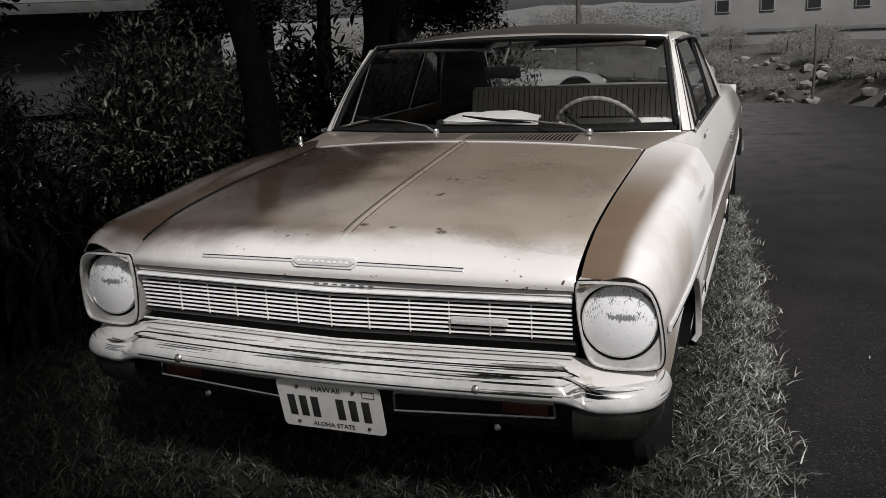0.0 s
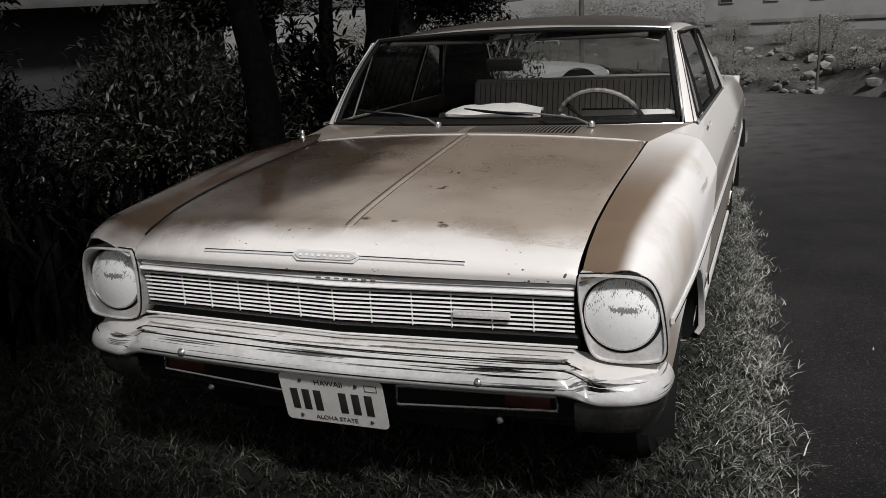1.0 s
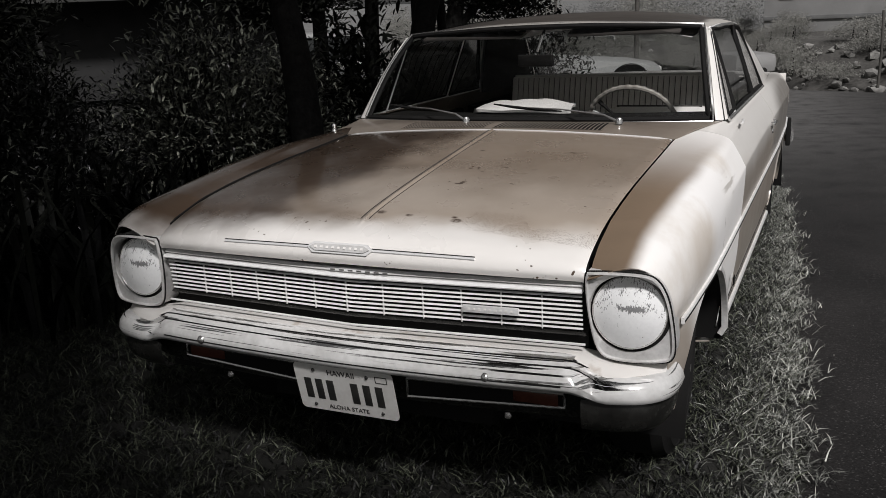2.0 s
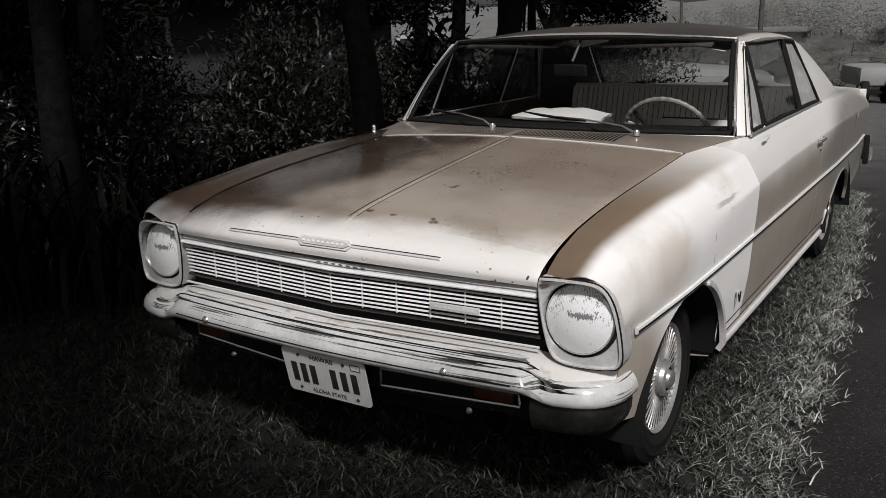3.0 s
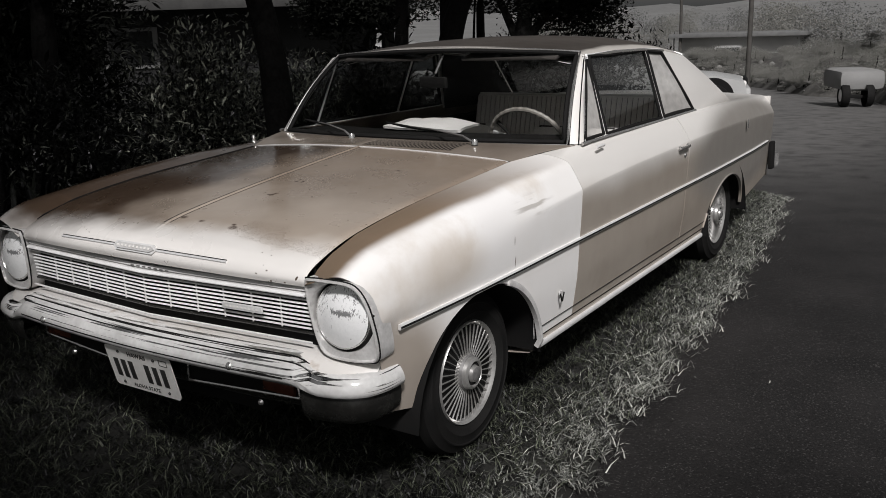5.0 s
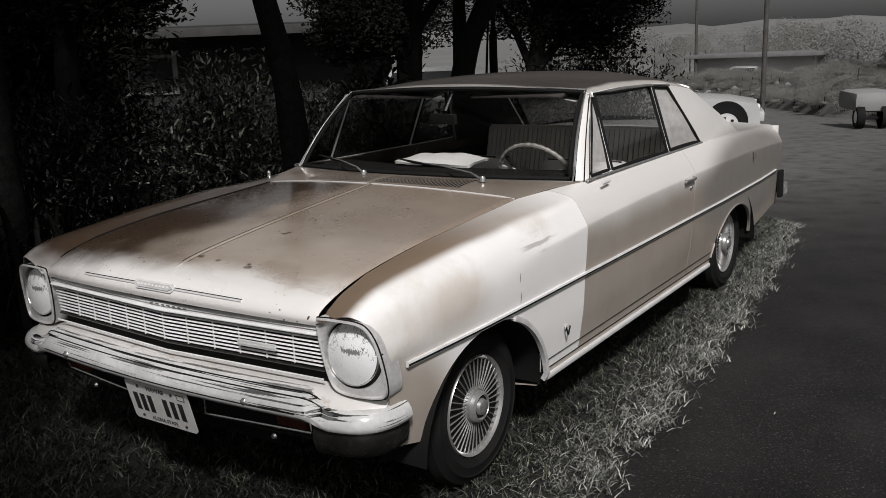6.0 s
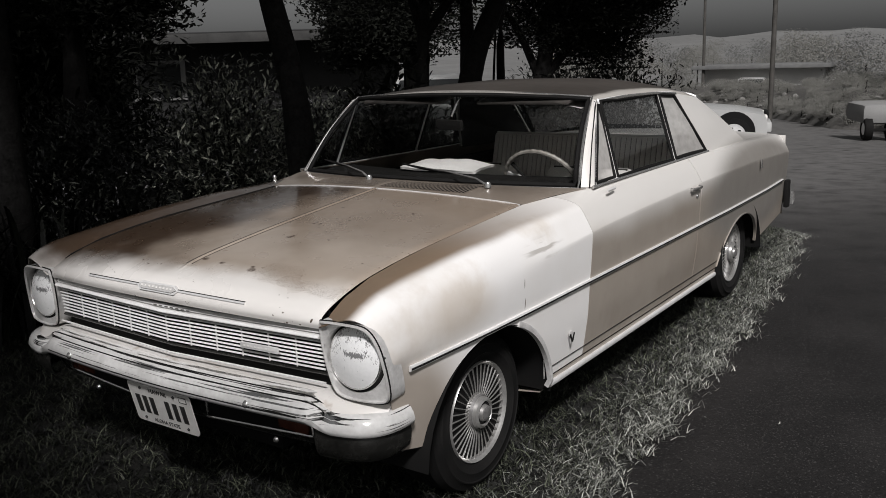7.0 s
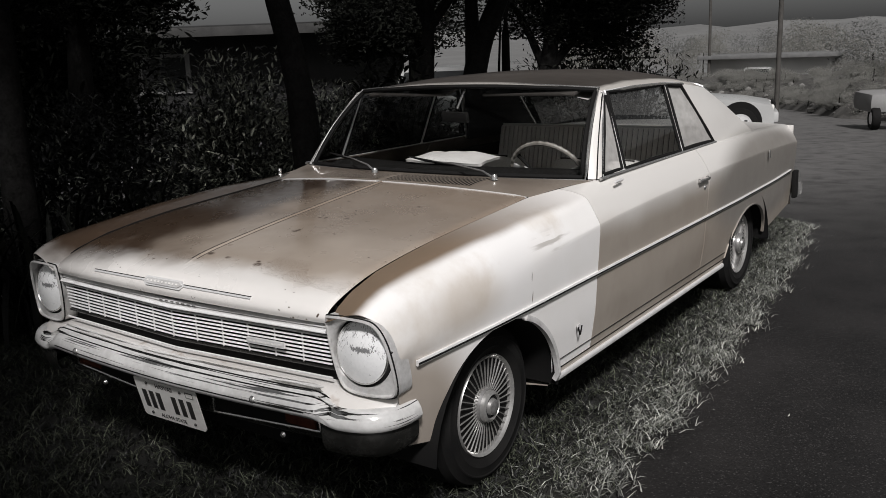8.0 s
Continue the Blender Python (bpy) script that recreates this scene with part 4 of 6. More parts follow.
    pane(((1.775, 0.975), (2.225, 0.975), (2.005, 1.278), (1.805, 1.290)), "quarter_window", 0.010, "rear quarter window whitened for the sky it mirrors" if sgn > 0 else "rear quarter window tinted to darken what lies behind it", SHEENGLASS if sgn > 0 else SHADEGLASS)
    part("belt_moulding", sweep([gp(y, 0.968, 0.008) for y in spread(0.83, 2.24, 20)], rim(0.009, 0.013), lambda i: (sgn, 0, 0.4)), CHROME, car, "bright belt moulding")

rg = []
for v in spread(0, 1, 8):
    rg.append([Vector((0.60 * u, 2.53 - 0.03 * (1 - u * u) + 0.03, 1.312 - 0.075 * abs(u) ** 2.6)).lerp(Vector((0.675 * u, 2.96 + 0.09 * (1 - u * u), 0.968)), v) for u in spread(-1, 1, 17)])
rear_window = part("rear_window", grid(rg), GLASS, car, "sloping rear window")
clear(rear_window)
part("rear_window_trim", tube(rg[0] + [r[-1] for r in rg] + rg[-1][::-1] + [r[0] for r in rg[::-1]], 0.009, 6, caps=False), CHROME, rear_window)
rows = []
for y in spread(2.98, 3.80, 14):
    xi, zi = tab(SEAM_X, y) - 0.004, tab(SEAM_Z, y)
    rows.append([(xi * u, y + 0.05 * (1 - u * u) * max(0, 1 - (y - 2.98) / 0.3), zi + 0.022 * (1 - u * u)) for u in spread(-1, 1, 19)])
shell(part("trunk_lid", grid(rows), TAN, car, "faded tan trunk lid"))
part("tail_panel", box(0, 3.79, 0.655, 1.60, 0.02, 0.53, 0.006), TAN, car)
for sgn in (1, -1):
    tail = part("tail_lamp", box(sgn * 0.70, 3.795, 0.70, 0.10, 0.04, 0.20, 0.012), VALANCE, car, "dark tail lamp housing")
rb = spline([(-0.835, 3.76, 0.50), (-0.83, 3.81, 0.50), (-0.78, 3.87, 0.50), (0, 3.92, 0.50), (0.78, 3.87, 0.50), (0.83, 3.81, 0.50), (0.835, 3.76, 0.50)], 40)
part("rear_bumper", sweep(rb, [(-0.012, -0.045), (0.0, -0.047), (0.010, -0.025), (0.011, 0.02), (0.004, 0.040), (-0.012, 0.043)], lambda i: (rb[i].x, (rb[i].y - 3.0) * 1.2, 0)), CHROME, car, "chrome rear bumper")

# bumper ends coloured black in place of a dark reflection in chrome
for sgn in (1, -1):
    guard = part("bumper_guard", box(sgn * 0.835, 3.755, 0.535, 0.030, 0.065, 0.185, 0.010), BLACK, car, "bumper end piece, black for the dark its chrome mirrors")
    part("guard_edge", box(sgn * 0.838, 3.792, 0.535, 0.026, 0.010, 0.18, 0.004), CHROME, guard)

# ---- front end ----
def grille_y(x):
    return -0.652 + 0.04 * abs(x) / 0.63


grille = part("grille", grid([[(x, grille_y(x) + 0.04, z) for x in spread(-0.63, 0.63, 15)] for z in (0.575, 0.80)]), BLACK, car, "bright slatted grille with black depths")
part("grille_header", sweep([(x, grille_y(x) - 0.004, 0.734) for x in spread(-0.625, 0.625, 25)], [(-0.02, -0.0065), (0.006, -0.0065), (0.008, -0.003), (0.002, 0.0035), (-0.02, 0.0035)], lambda i: (0, -1, 0)), BRIGHT, grille, "bright upper grille bar")
part("hood_lip_trim", sweep([(x, grille_y(x) + 0.004, 0.7475) for x in spread(-0.625, 0.625, 25)], [(-0.02, -0.0055), (0.003, -0.0055), (0.005, -0.003), (-0.001, 0.0050), (-0.02, 0.0050)], lambda i: (0, -1, 0)), ALU, grille, "dull bright trim under the hood lip")
for k in range(7):
    part("trim_bar", box(-0.045 + 0.026 * k, grille_y(0.02) - 0.0015, 0.7465, 0.014, 0.0012, 0.0042), GREY, grille)
part("grille_header_lip", sweep([(x, grille_y(x) + 0.004, 0.7245) for x in spread(-0.625, 0.625, 25)], rim(0.008, 0.0045), lambda i: (0, -1, 0)), BLACK, grille)
for k in range(8):
    z = 0.7155 - 0.0122 * k
    part("grille_bar", sweep([(x, grille_y(x) + 0.006 + 0.0012 * k, z) for x in spread(-0.622, 0.622, 21)], [(-0.003, -0.0018), (0.001, -0.0022), (0.0030, -0.0008), (0.001, 0.0023), (-0.003, 0.0025)], lambda i: (0, -1, 0)), BRIGHT, grille)
for x in (-0.496, -0.402, -0.309, -0.212, -0.117, -0.017, 0.091, 0.204, 0.31, 0.416, 0.521):
    part("grille_upright", box(x, grille_y(x) + 0.012, 0.672, 0.0028, 0.005, 0.094, 0.0008), BRIGHT, grille)
part("grille_sill", sweep([(x, grille_y(x) + 0.016, 0.6175) for x in spread(-0.63, 0.63, 25)], [(-0.01, -0.004), (0.002, -0.004), (0.004, 0.0), (-0.002, 0.004), (-0.01, 0.004)], lambda i: (0, -1, 0)), VALANCE, grille, "dull dark lower grille bar")
part("grille_lower_edge", sweep([(x, grille_y(x) + 0.006, 0.594) for x in spread(-0.63, 0.63, 25)], rim(0.006, 0.0055), lambda i: (0, -1, 0)), BRIGHT, grille)
badge = part("grille_badge", box(0.393, grille_y(0.39) - 0.003, 0.668, 0.148, 0.008, 0.019, 0.002, pose(0, 0, 0, 0, 0, 3.5)), ALU, grille, "bright bar-shaped maker's badge")
for k in range(9):
    part("badge_bar", box(0.393 - 0.056 + 0.014 * k, grille_y(0.39) - 0.0078 + (k - 4) * 0.00085, 0.668, 0.006, 0.0010, 0.005), SEAT, grille)
# spear badge on the hood lip
def lip_y(x):
    return -0.652 + 0.04 * (abs(x) / 0.634) ** 2


spear = part("hood_badge", sweep([(x, lip_y(x) - 0.001, 0.804 - 0.014 * (abs(x) / 0.634) ** 2) for x in spread(-0.385, 0.36, 24)], rim(0.007, 0.0075), lambda i: (0, -1, 0.55)), ALU, hood, "slim bright spear badge with an eight-sided centre")
for zz, ww, hh, mm, nm in ((0, 0.20, 0.030, ALU, "badge_plate"), (0.0035, 0.182, 0.019, ARGENT, "badge_field")):
    bm = bmesh.new()
    pts = [(-ww / 2, 0), (-ww / 2 + 0.018, hh / 2), (ww / 2 - 0.018, hh / 2), (ww / 2, 0), (ww / 2 - 0.018, -hh / 2), (-ww / 2 + 0.018, -hh / 2)]
    f = bm.faces.new([bm.verts.new((x, 0, z)) for x, z in pts])
    r = bmesh.ops.extrude_face_region(bm, geom=[f])
    bmesh.ops.translate(bm, verts=[v for v in r["geom"] if isinstance(v, bmesh.types.BMVert)], vec=(0, -0.008, 0))
    ob = part(nm, bm, mm, hood)
    ob.matrix_local = pose(-0.016, -0.652 - zz, 0.804 + zz * 0.5, -30, 0, 0)
for k in range(9):
    ob = part("badge_bar", box(0, 0, 0, 0.007, 0.0012, 0.006), SEAT, hood)
    ob.matrix_local = pose(-0.016 - 0.068 + 0.017 * k, -0.6635, 0.8105, -30, 0, 0)

for zz in (-0.0060, 0.0060):
    part("badge_shadow_line", sweep([(x, lip_y(x) - 0.0005, 0.804 + zz - 0.014 * (abs(x) / 0.634) ** 2) for x in spread(-0.385, 0.36, 24)], rim(0.0035, 0.0022), lambda i: (0, -1, 0.55)), RUBBER, hood)

# gravel pan between grille and bumper
def drop(x):
    k = min(1, max(0, (abs(x) - 0.60) / 0.10))
    return k * k * (3 - 2 * k)


part("gravel_pan", grid([[(x, y0 + 0.055 * (abs(x) / 0.84) ** 2 + 0.07 * max(0, (abs(x) - 0.70) / 0.12) ** 2, z - d * drop(x)) for x in spread(-0.818, 0.818, 41)] for y0, z, d in ((-0.60, 0.574, 0.016), (-0.638, 0.573, 0.018), (-0.668, 0.570, 0.024), (-0.685, 0.560, 0.030), (-0.66, 0.53, 0.04))]), PAN, car, "off-white pan below the grille")

# bumper
half = [(0, -0.722), (0.15, -0.719), (0.30, -0.712), (0.45, -0.702), (0.58, -0.690), (0.66, -0.682), (0.73, -0.670), (0.785, -0.648), (0.822, -0.612), (0.841, -0.565), (0.846, -0.52), (0.846, -0.485)]
plan = spline([(-x, y, 0) for x, y in half[:0:-1]] + [(x, y, 0) for x, y in half], 81)
MID = [(-0.060, 0.575), (-0.034, 0.567), (-0.022, 0.560), (-0.020, 0.553), (-0.006, 0.545), (0.008, 0.526), (0.010, 0.508), (0.000, 0.496), (-0.030, 0.491)]
END = [(-0.060, 0.528), (-0.042, 0.533), (-0.022, 0.530), (-0.010, 0.522), (-0.001, 0.508), (0.004, 0.490), (0.001, 0.477), (-0.012, 0.470), (-0.034, 0.468)]
rows = []
for i, p in enumerate(plan):
    d = (plan[min(i + 1, 80)] - plan[max(i - 1, 0)]).normalized()
    n = Vector((d.y, -d.x, 0))
    k = drop(p.x)
    rows.append([p + n * (a[0] * (1 - k) + b[0] * k) + Vector((0, 0, a[1] * (1 - k) + b[1] * k - 0.006 * math.sin(math.pi * k) * (1 if j in (3, 4) else 0))) - n * 0.020 * math.sin(math.pi * k) * (1 if j in (3, 4) else 0) for j, (a, b) in enumerate(zip(MID, END))])
bumper = shell(part("front_bumper", grid(rows), BUMPER, car, "chrome front bumper with wrapped ends, dark reflections set in as streaks", angle=50), 0.004)
for j, wide in ((1, 0.0022), (3, 0.0026), (6, 0.0016)):
    line = [(r[j] if j != 6 else r[j].lerp(r[j - 1], 0.35)) for r in rows if abs(r[j].x) < (0.665 if j == 3 else 0.60 if j == 6 else 0.80)]
    part("bumper_groove", sweep(line, [(-0.004, -wide), (0.0012, -wide), (0.0012, wide), (-0.004, wide)], lambda i: (line[i].x * 0.25, -1, 0.3)), BLACK, bumper)
for x in (-0.452, 0.404):
    part("bumper_bolt", lathe([(0.0, 0.009), (0.006, 0.008), (0.010, 0.005), (0.013, 0.0)], 16, (x, -0.702 - 0.008, 0.519), "y", -1), CHROME, bumper)
# lower corners under the bumper ends, coloured dark for the grass they mirror
for sgn in (1, -1):
    side = [p for p in plan if sgn * p.x > 0.635]
    rows = []
    for z, o in ((0.476, 0.014), (0.455, 0.010), (0.430, 0.012), (0.405, 0.020), (0.390, 0.034), (0.386, 0.060)):
        row = []
        for i, p in enumerate(side):
            d = (side[min(i + 1, len(side) - 1)] - side[max(i - 1, 0)]).normalized()
            n = Vector((d.y, -d.x, 0))
            row.append(p - n * o + Vector((0, 0, z)))
        rows.append(row)
    shell(part("bumper_corner", grid(rows), VALANCE, bumper, "dark glossy lower corner of the bumper"))
# valance
vp = [(x, y + 0.085) for x, y in half]
vplan = spline([(-x, y, 0) for x, y in vp[:0:-1]] + [(x, y, 0) for x, y in vp], 61)
rows = []
for z, o in ((0.50, 0.0), (0.47, 0.004), (0.43, 0.006), (0.395, -0.004), (0.375, -0.03), (0.37, -0.08)):
    rows.append([(p.x * (0.965 - 0.03 * (0.5 - z) / 0.13), min(p.y, -0.53) - o, z) for p in vplan])
valance = shell(part("valance", grid(rows), VALANCE, car, "dark dirty valance panel under the bumper"))
for sgn in (1, -1):
    x0, x1 = (0.155, 0.578)
    bm = bmesh.new()
    pts = []
    for x, z in [(x0, 0.46), (x1, 0.462), (x1 + 0.004, 0.425), (x0, 0.408), (x0, 0.46)]:
        pts.append(Vector((sgn * x, -0.650 + 0.03 * (x / 0.6) ** 2, z)))
    ring = []
    for p, q in zip(pts, pts[1:]):
        ring += [p.lerp(q, k / 5) for k in range(5)]
    slot = part("signal_opening", grid([[p for p in (pts[0] + Vector((0, 0.006, 0)), pts[1] + Vector((0, 0.006, 0)))], [pts[3] + Vector((0, 0.006, 0)), pts[2] + Vector((0, 0.006, 0))]]), BLACK, valance)
    part("signal_trim", tube(ring + [pts[0]], 0.0042, 6, caps=False), CHROME, valance, "thin bright slot surround")
    part("signal_lens", box(sgn * 0.505, -0.622, 0.443, 0.120, 0.012, 0.032, 0.004), AMBER, valance, "dull red-amber signal lens")
    part("valance_bolt", lathe([(0.0, 0.008), (0.006, 0.007), (0.010, 0.0)], 12, (sgn * 0.43, -0.626, 0.383), "y", -1), CHROME, valance)

# headlights
def lamp(sgn):
    cx, cz = 0.735, 0.684
    x0, x1, z0, z1 = 0.634, 0.840, 0.562, 0.790
    outline = [(0.640, 0.786), (0.700, 0.790), (0.770, 0.788), (0.803, 0.772), (0.824, 0.730), (0.835, 0.670), (0.840, 0.605), (0.834, 0.572), (0.812, 0.562), (0.740, 0.560), (0.690, 0.564), (0.664, 0.580), (0.648, 0.625), (0.637, 0.700), (0.635, 0.765)]
    whole = outline + outline[:3]
    pts = [(p.x, p.z) for p in spline([(x, 0, z) for x, z in whole[:len(outline) + 1]], 61)[:-1]]

    def front(x, z):
        return -0.606 - 0.024 * (z - 0.56) / 0.235 + 0.024 * max(0, (x - 0.71) / 0.125) ** 2

    rows = []
    for sc, dep in ((1.0, 0.07), (1.0, 0.004), (0.985, -0.004), (0.955, -0.005), (0.93, 0.002)):
        rows.append([(sgn * ((x0 + x1) / 2 + (x - (x0 + x1) / 2) * sc), front(x, z) + dep, (z0 + z1) / 2 + (z - (z0 + z1) / 2) * sc) for x, z in pts])
    mx, mz = (x0 + x1) / 2, (z0 + z1) / 2
    for rr, dep in ((0.0985, 0.006), (0.0965, 0.010), (0.0955, 0.034)):
        row = []
        for x, z in pts:
            t = math.atan2(z - cz, x - cx)
            hx, hz = cx + rr * math.cos(t), cz + rr * math.sin(t)
            row.append((sgn * hx, front(hx, hz) + dep, hz))
        rows.append(row)
    light = part("headlight", grid(rows, closed=True), ARGENT, car, "round sealed-beam headlight in a squared silver bezel", angle=50)
    lean = pose(sgn * cx, -0.595, cz, -6, 0, sgn * 1)
    ring = part("headlight_ring", lathe([(0.0905, -0.006), (0.0903, 0.004), (0.0885, 0.007), (0.0855, 0.003), (0.0855, -0.01)], 48, (0, 0, 0), "y", -1), CHROME, light)
    bowl = part("reflector", lathe([(0.086, 0.004), (0.078, -0.02), (0.055, -0.045), (0.02, -0.06), (0.001, -0.062)], 48, (0, 0, 0), "y", -1), CHROME, light)
    shield = part("bulb_shield", lathe([(0.030, -0.030), (0.027, -0.018), (0.015, -0.012), (0.0005, -0.011)], 20, (0, 0, 0), "y", -1), ALU, light)
    seal = part("lamp_seal", lathe([(0.0975, -0.012), (0.0975, -0.004), (0.0900, -0.004)], 48, (0, 0, 0), "y", -1), RUBBER, light)
    bm = bmesh.new()
    rows = []
    n = 40
    for i in range(13):
        r_ = 0.0855 * i / 12 + 0.0005
        rows.append([(r_ * math.cos(2 * math.pi * k / n), -0.004 - 0.020 * (1 - (i / 12) ** 2), r_ * math.sin(2 * math.pi * k / n)) for k in range(n)])
    glass_ = part("lens", grid(rows, bm, closed=True), LENSMAT, light, "fluted glass lens")
    edge = part("bezel_gasket", tube([(sgn * x, front(x, z) + 0.004, z) for x, z in [((x0 + x1) / 2 + (px - (x0 + x1) / 2) * 1.012, (z0 + z1) / 2 + (pz - (z0 + z1) / 2) * 1.012) for px, pz in pts + pts[:1]]], 0.0024, 5, caps=False), RUBBER, light)
    for ob in (ring, bowl, glass_, shield, seal):
        ob.matrix_local = lean
    return light


LENSMAT = bpy.data.materials.new("fluted_lens")
LENSMAT.use_nodes = True
nt = LENSMAT.node_tree
nt.nodes.remove(nt.nodes["Principled BSDF"])
lt = nt.nodes.new("ShaderNodeBsdfTransparent")
lt.inputs["Color"].default_value = (0.95, 0.95, 0.94, 1)
lg = nt.nodes.new("ShaderNodeBsdfGlossy")
lg.inputs["Roughness"].default_value = 0.12
# white diffuse colour stands in for light thrown back by the reflector
ld = nt.nodes.new("ShaderNodeBsdfDiffuse")
ld.inputs["Color"].default_value = (0.95, 0.95, 0.94, 1)
lm1, lm2 = nt.nodes.new("ShaderNodeMixShader"), nt.nodes.new("ShaderNodeMixShader")
co = nt.nodes.new("ShaderNodeTexCoord")
bricks = nt.nodes.new("ShaderNodeTexBrick")
bricks.inputs["Scale"].default_value = 26
bricks.inputs["Mortar Size"].default_value = 0.03
bricks.inputs["Color1"].default_value, bricks.inputs["Color2"].default_value = (0.95, 0.95, 0.95, 1), (0.35, 0.35, 0.35, 1)
bricks.inputs["Mortar"].default_value = (0.15, 0.15, 0.15, 1)
swap = nt.nodes.new("ShaderNodeMapping")
swap.inputs["Rotation"].default_value = (radians(90), 0, 0)
nt.links.new(co.outputs["Object"], swap.inputs["Vector"])
nt.links.new(swap.outputs[0], bricks.inputs["Vector"])
nz = nt.nodes.new("ShaderNodeTexNoise")
nz.inputs["Scale"].default_value = 120
nt.links.new(co.outputs["Object"], nz.inputs["Vector"])
fl = nt.nodes.new("ShaderNodeMapRange")
fl.inputs["From Min"].default_value, fl.inputs["From Max"].default_value = 0.35, 0.60
fl.inputs["To Min"].default_value, fl.inputs["To Max"].default_value = 0.93, 0.97
lxyz = nt.nodes.new("ShaderNodeSeparateXYZ")
nt.links.new(co.outputs["Object"], lxyz.inputs[0])
lup = nt.nodes.new("ShaderNodeMapRange")
lup.inputs["From Min"].default_value, lup.inputs["From Max"].default_value = -0.04, 0.035
lup.inputs["To Min"].default_value = 0.75
nt.links.new(lxyz.outputs[2], lup.inputs["Value"])
# fine upright flutes, their dark reflections coloured in as a band across the middle and as scattered patches
lst = nt.nodes.new("ShaderNodeMapping")
lst.inputs["Scale"].default_value = (460, 20, 170)
nt.links.new(co.outputs["Object"], lst.inputs["Vector"])
lfn, lpn = nt.nodes.new("ShaderNodeTexNoise"), nt.nodes.new("ShaderNodeTexNoise")
lfn.inputs["Scale"].default_value, lfn.inputs["Detail"].default_value = 1.0, 3
lpn.inputs["Scale"].default_value, lpn.inputs["Detail"].default_value = 38, 5
nt.links.new(lst.outputs[0], lfn.inputs["Vector"])
nt.links.new(co.outputs["Object"], lpn.inputs["Vector"])
lcl = near(nt, co.outputs["Object"], (0.004, 0, 0.012), 0.050, 0.012, (1.0, 0.0, 4.5))
lsum = nt.nodes.new("ShaderNodeMath")
lsum.operation = "MULTIPLY_ADD"
lsum.inputs[1].default_value = 0.28
nt.links.new(lcl, lsum.inputs[0])
lmul = nt.nodes.new("ShaderNodeMath")
lmul.operation = "MULTIPLY"
nt.links.new(lpn.outputs[0], lmul.inputs[0])
nt.links.new(lup.outputs[0], lmul.inputs[1])
nt.links.new(lmul.outputs[0], lsum.inputs[2])
lfa = nt.nodes.new("ShaderNodeMath")
lfa.operation = "ADD"
nt.links.new(lsum.outputs[0], lfa.inputs[0])
nt.links.new(lfn.outputs[0], lfa.inputs[1])
lft = nt.nodes.new("ShaderNodeMapRange")
lft.inputs["From Min"].default_value, lft.inputs["From Max"].default_value = 1.10, 1.15
nt.links.new(lfa.outputs[0], lft.inputs["Value"])
lfm = nt.nodes.new("ShaderNodeMath")
lfm.operation = "MULTIPLY"
lfm.inputs[1].default_value = 0.85
nt.links.new(lft.outputs[0], lfm.inputs[0])
lcol = nt.nodes.new("ShaderNodeMix")
lcol.data_type = "RGBA"
lcol.inputs[6].default_value, lcol.inputs[7].default_value = (0.90, 0.90, 0.89, 1), (0.10, 0.10, 0.10, 1)
nt.links.new(lfm.outputs[0], lcol.inputs["Factor"])
nt.links.new(lcol.outputs[2], ld.inputs["Color"])
nt.links.new(nz.outputs[0], fl.inputs["Value"])
nt.links.new(fl.outputs[0], lm1.inputs[0])
nt.links.new(lt.outputs[0], lm1.inputs[1])
nt.links.new(ld.outputs[0], lm1.inputs[2])
bp = nt.nodes.new("ShaderNodeBump")
bp.inputs["Strength"].default_value, bp.inputs["Distance"].default_value = 0.12, 0.001
nt.links.new(bricks.outputs[0], bp.inputs["Height"])
nt.links.new(bp.outputs[0], lg.inputs["Normal"])
nt.links.new(bp.outputs[0], ld.inputs["Normal"])
lm2.inputs[0].default_value = 0.14
nt.links.new(lm1.outputs[0], lm2.inputs[1])
nt.links.new(lg.outputs[0], lm2.inputs[2])
nt.links.new(lm2.outputs[0], nt.nodes["Material Output"].inputs["Surface"])
for sgn in (1, -1):
    lamp(sgn)

# number plate
def rounded_slab(w, h, r, y0, y1):
    """An upright slab with rounded corners, its face towards -y."""
    bm = bmesh.new()
    ring = []
    for k, (cx, cz) in enumerate(((1, 1), (-1, 1), (-1, -1), (1, -1))):
        for i in range(6):
            a = math.pi / 2 * (k + i / 5)
            ring.append((cx * (w / 2 - r) + r * math.cos(a), cz * (h / 2 - r) + r * math.sin(a)))
    front = [bm.verts.new((x, y0, z)) for x, z in ring]
    back = [bm.verts.new((x, y1, z)) for x, z in ring]
    bm.faces.new(front)
    bm.faces.new(back[::-1])
    n = len(ring)
    for i in range(n):
        bm.faces.new((front[i], back[i], back[(i + 1) % n], front[(i + 1) % n]))
    bmesh.ops.recalc_face_normals(bm, faces=bm.faces)
    return bm


plate = part("number_plate", rounded_slab(0.305, 0.152, 0.014, -0.002, 0.002), PLATE, car, "white number plate with dark characters")
plate.matrix_local = pose(-0.013, -0.687, 0.4155, 13, 0, 0)


def words(text, size, x, z, parent):
    cu = bpy.data.curves.new("words", "FONT")
    cu.body, cu.size, cu.align_x, cu.extrude = text, size, "CENTER", 0.0006
    tmp = new("words", cu)
    bpy.context.view_layer.update()
    me = bpy.data.meshes.new_from_object(tmp.evaluated_get(bpy.context.evaluated_depsgraph_get()))
    bpy.data.objects.remove(tmp)
    me.materials.append(INK)
    ob = new("lettering", me)
    ob.parent = parent
    ob.matrix_local = pose(x, -0.0026, z, 90, 0, 0)


words("HAWAII", 0.024, -0.005, 0.047, plate)
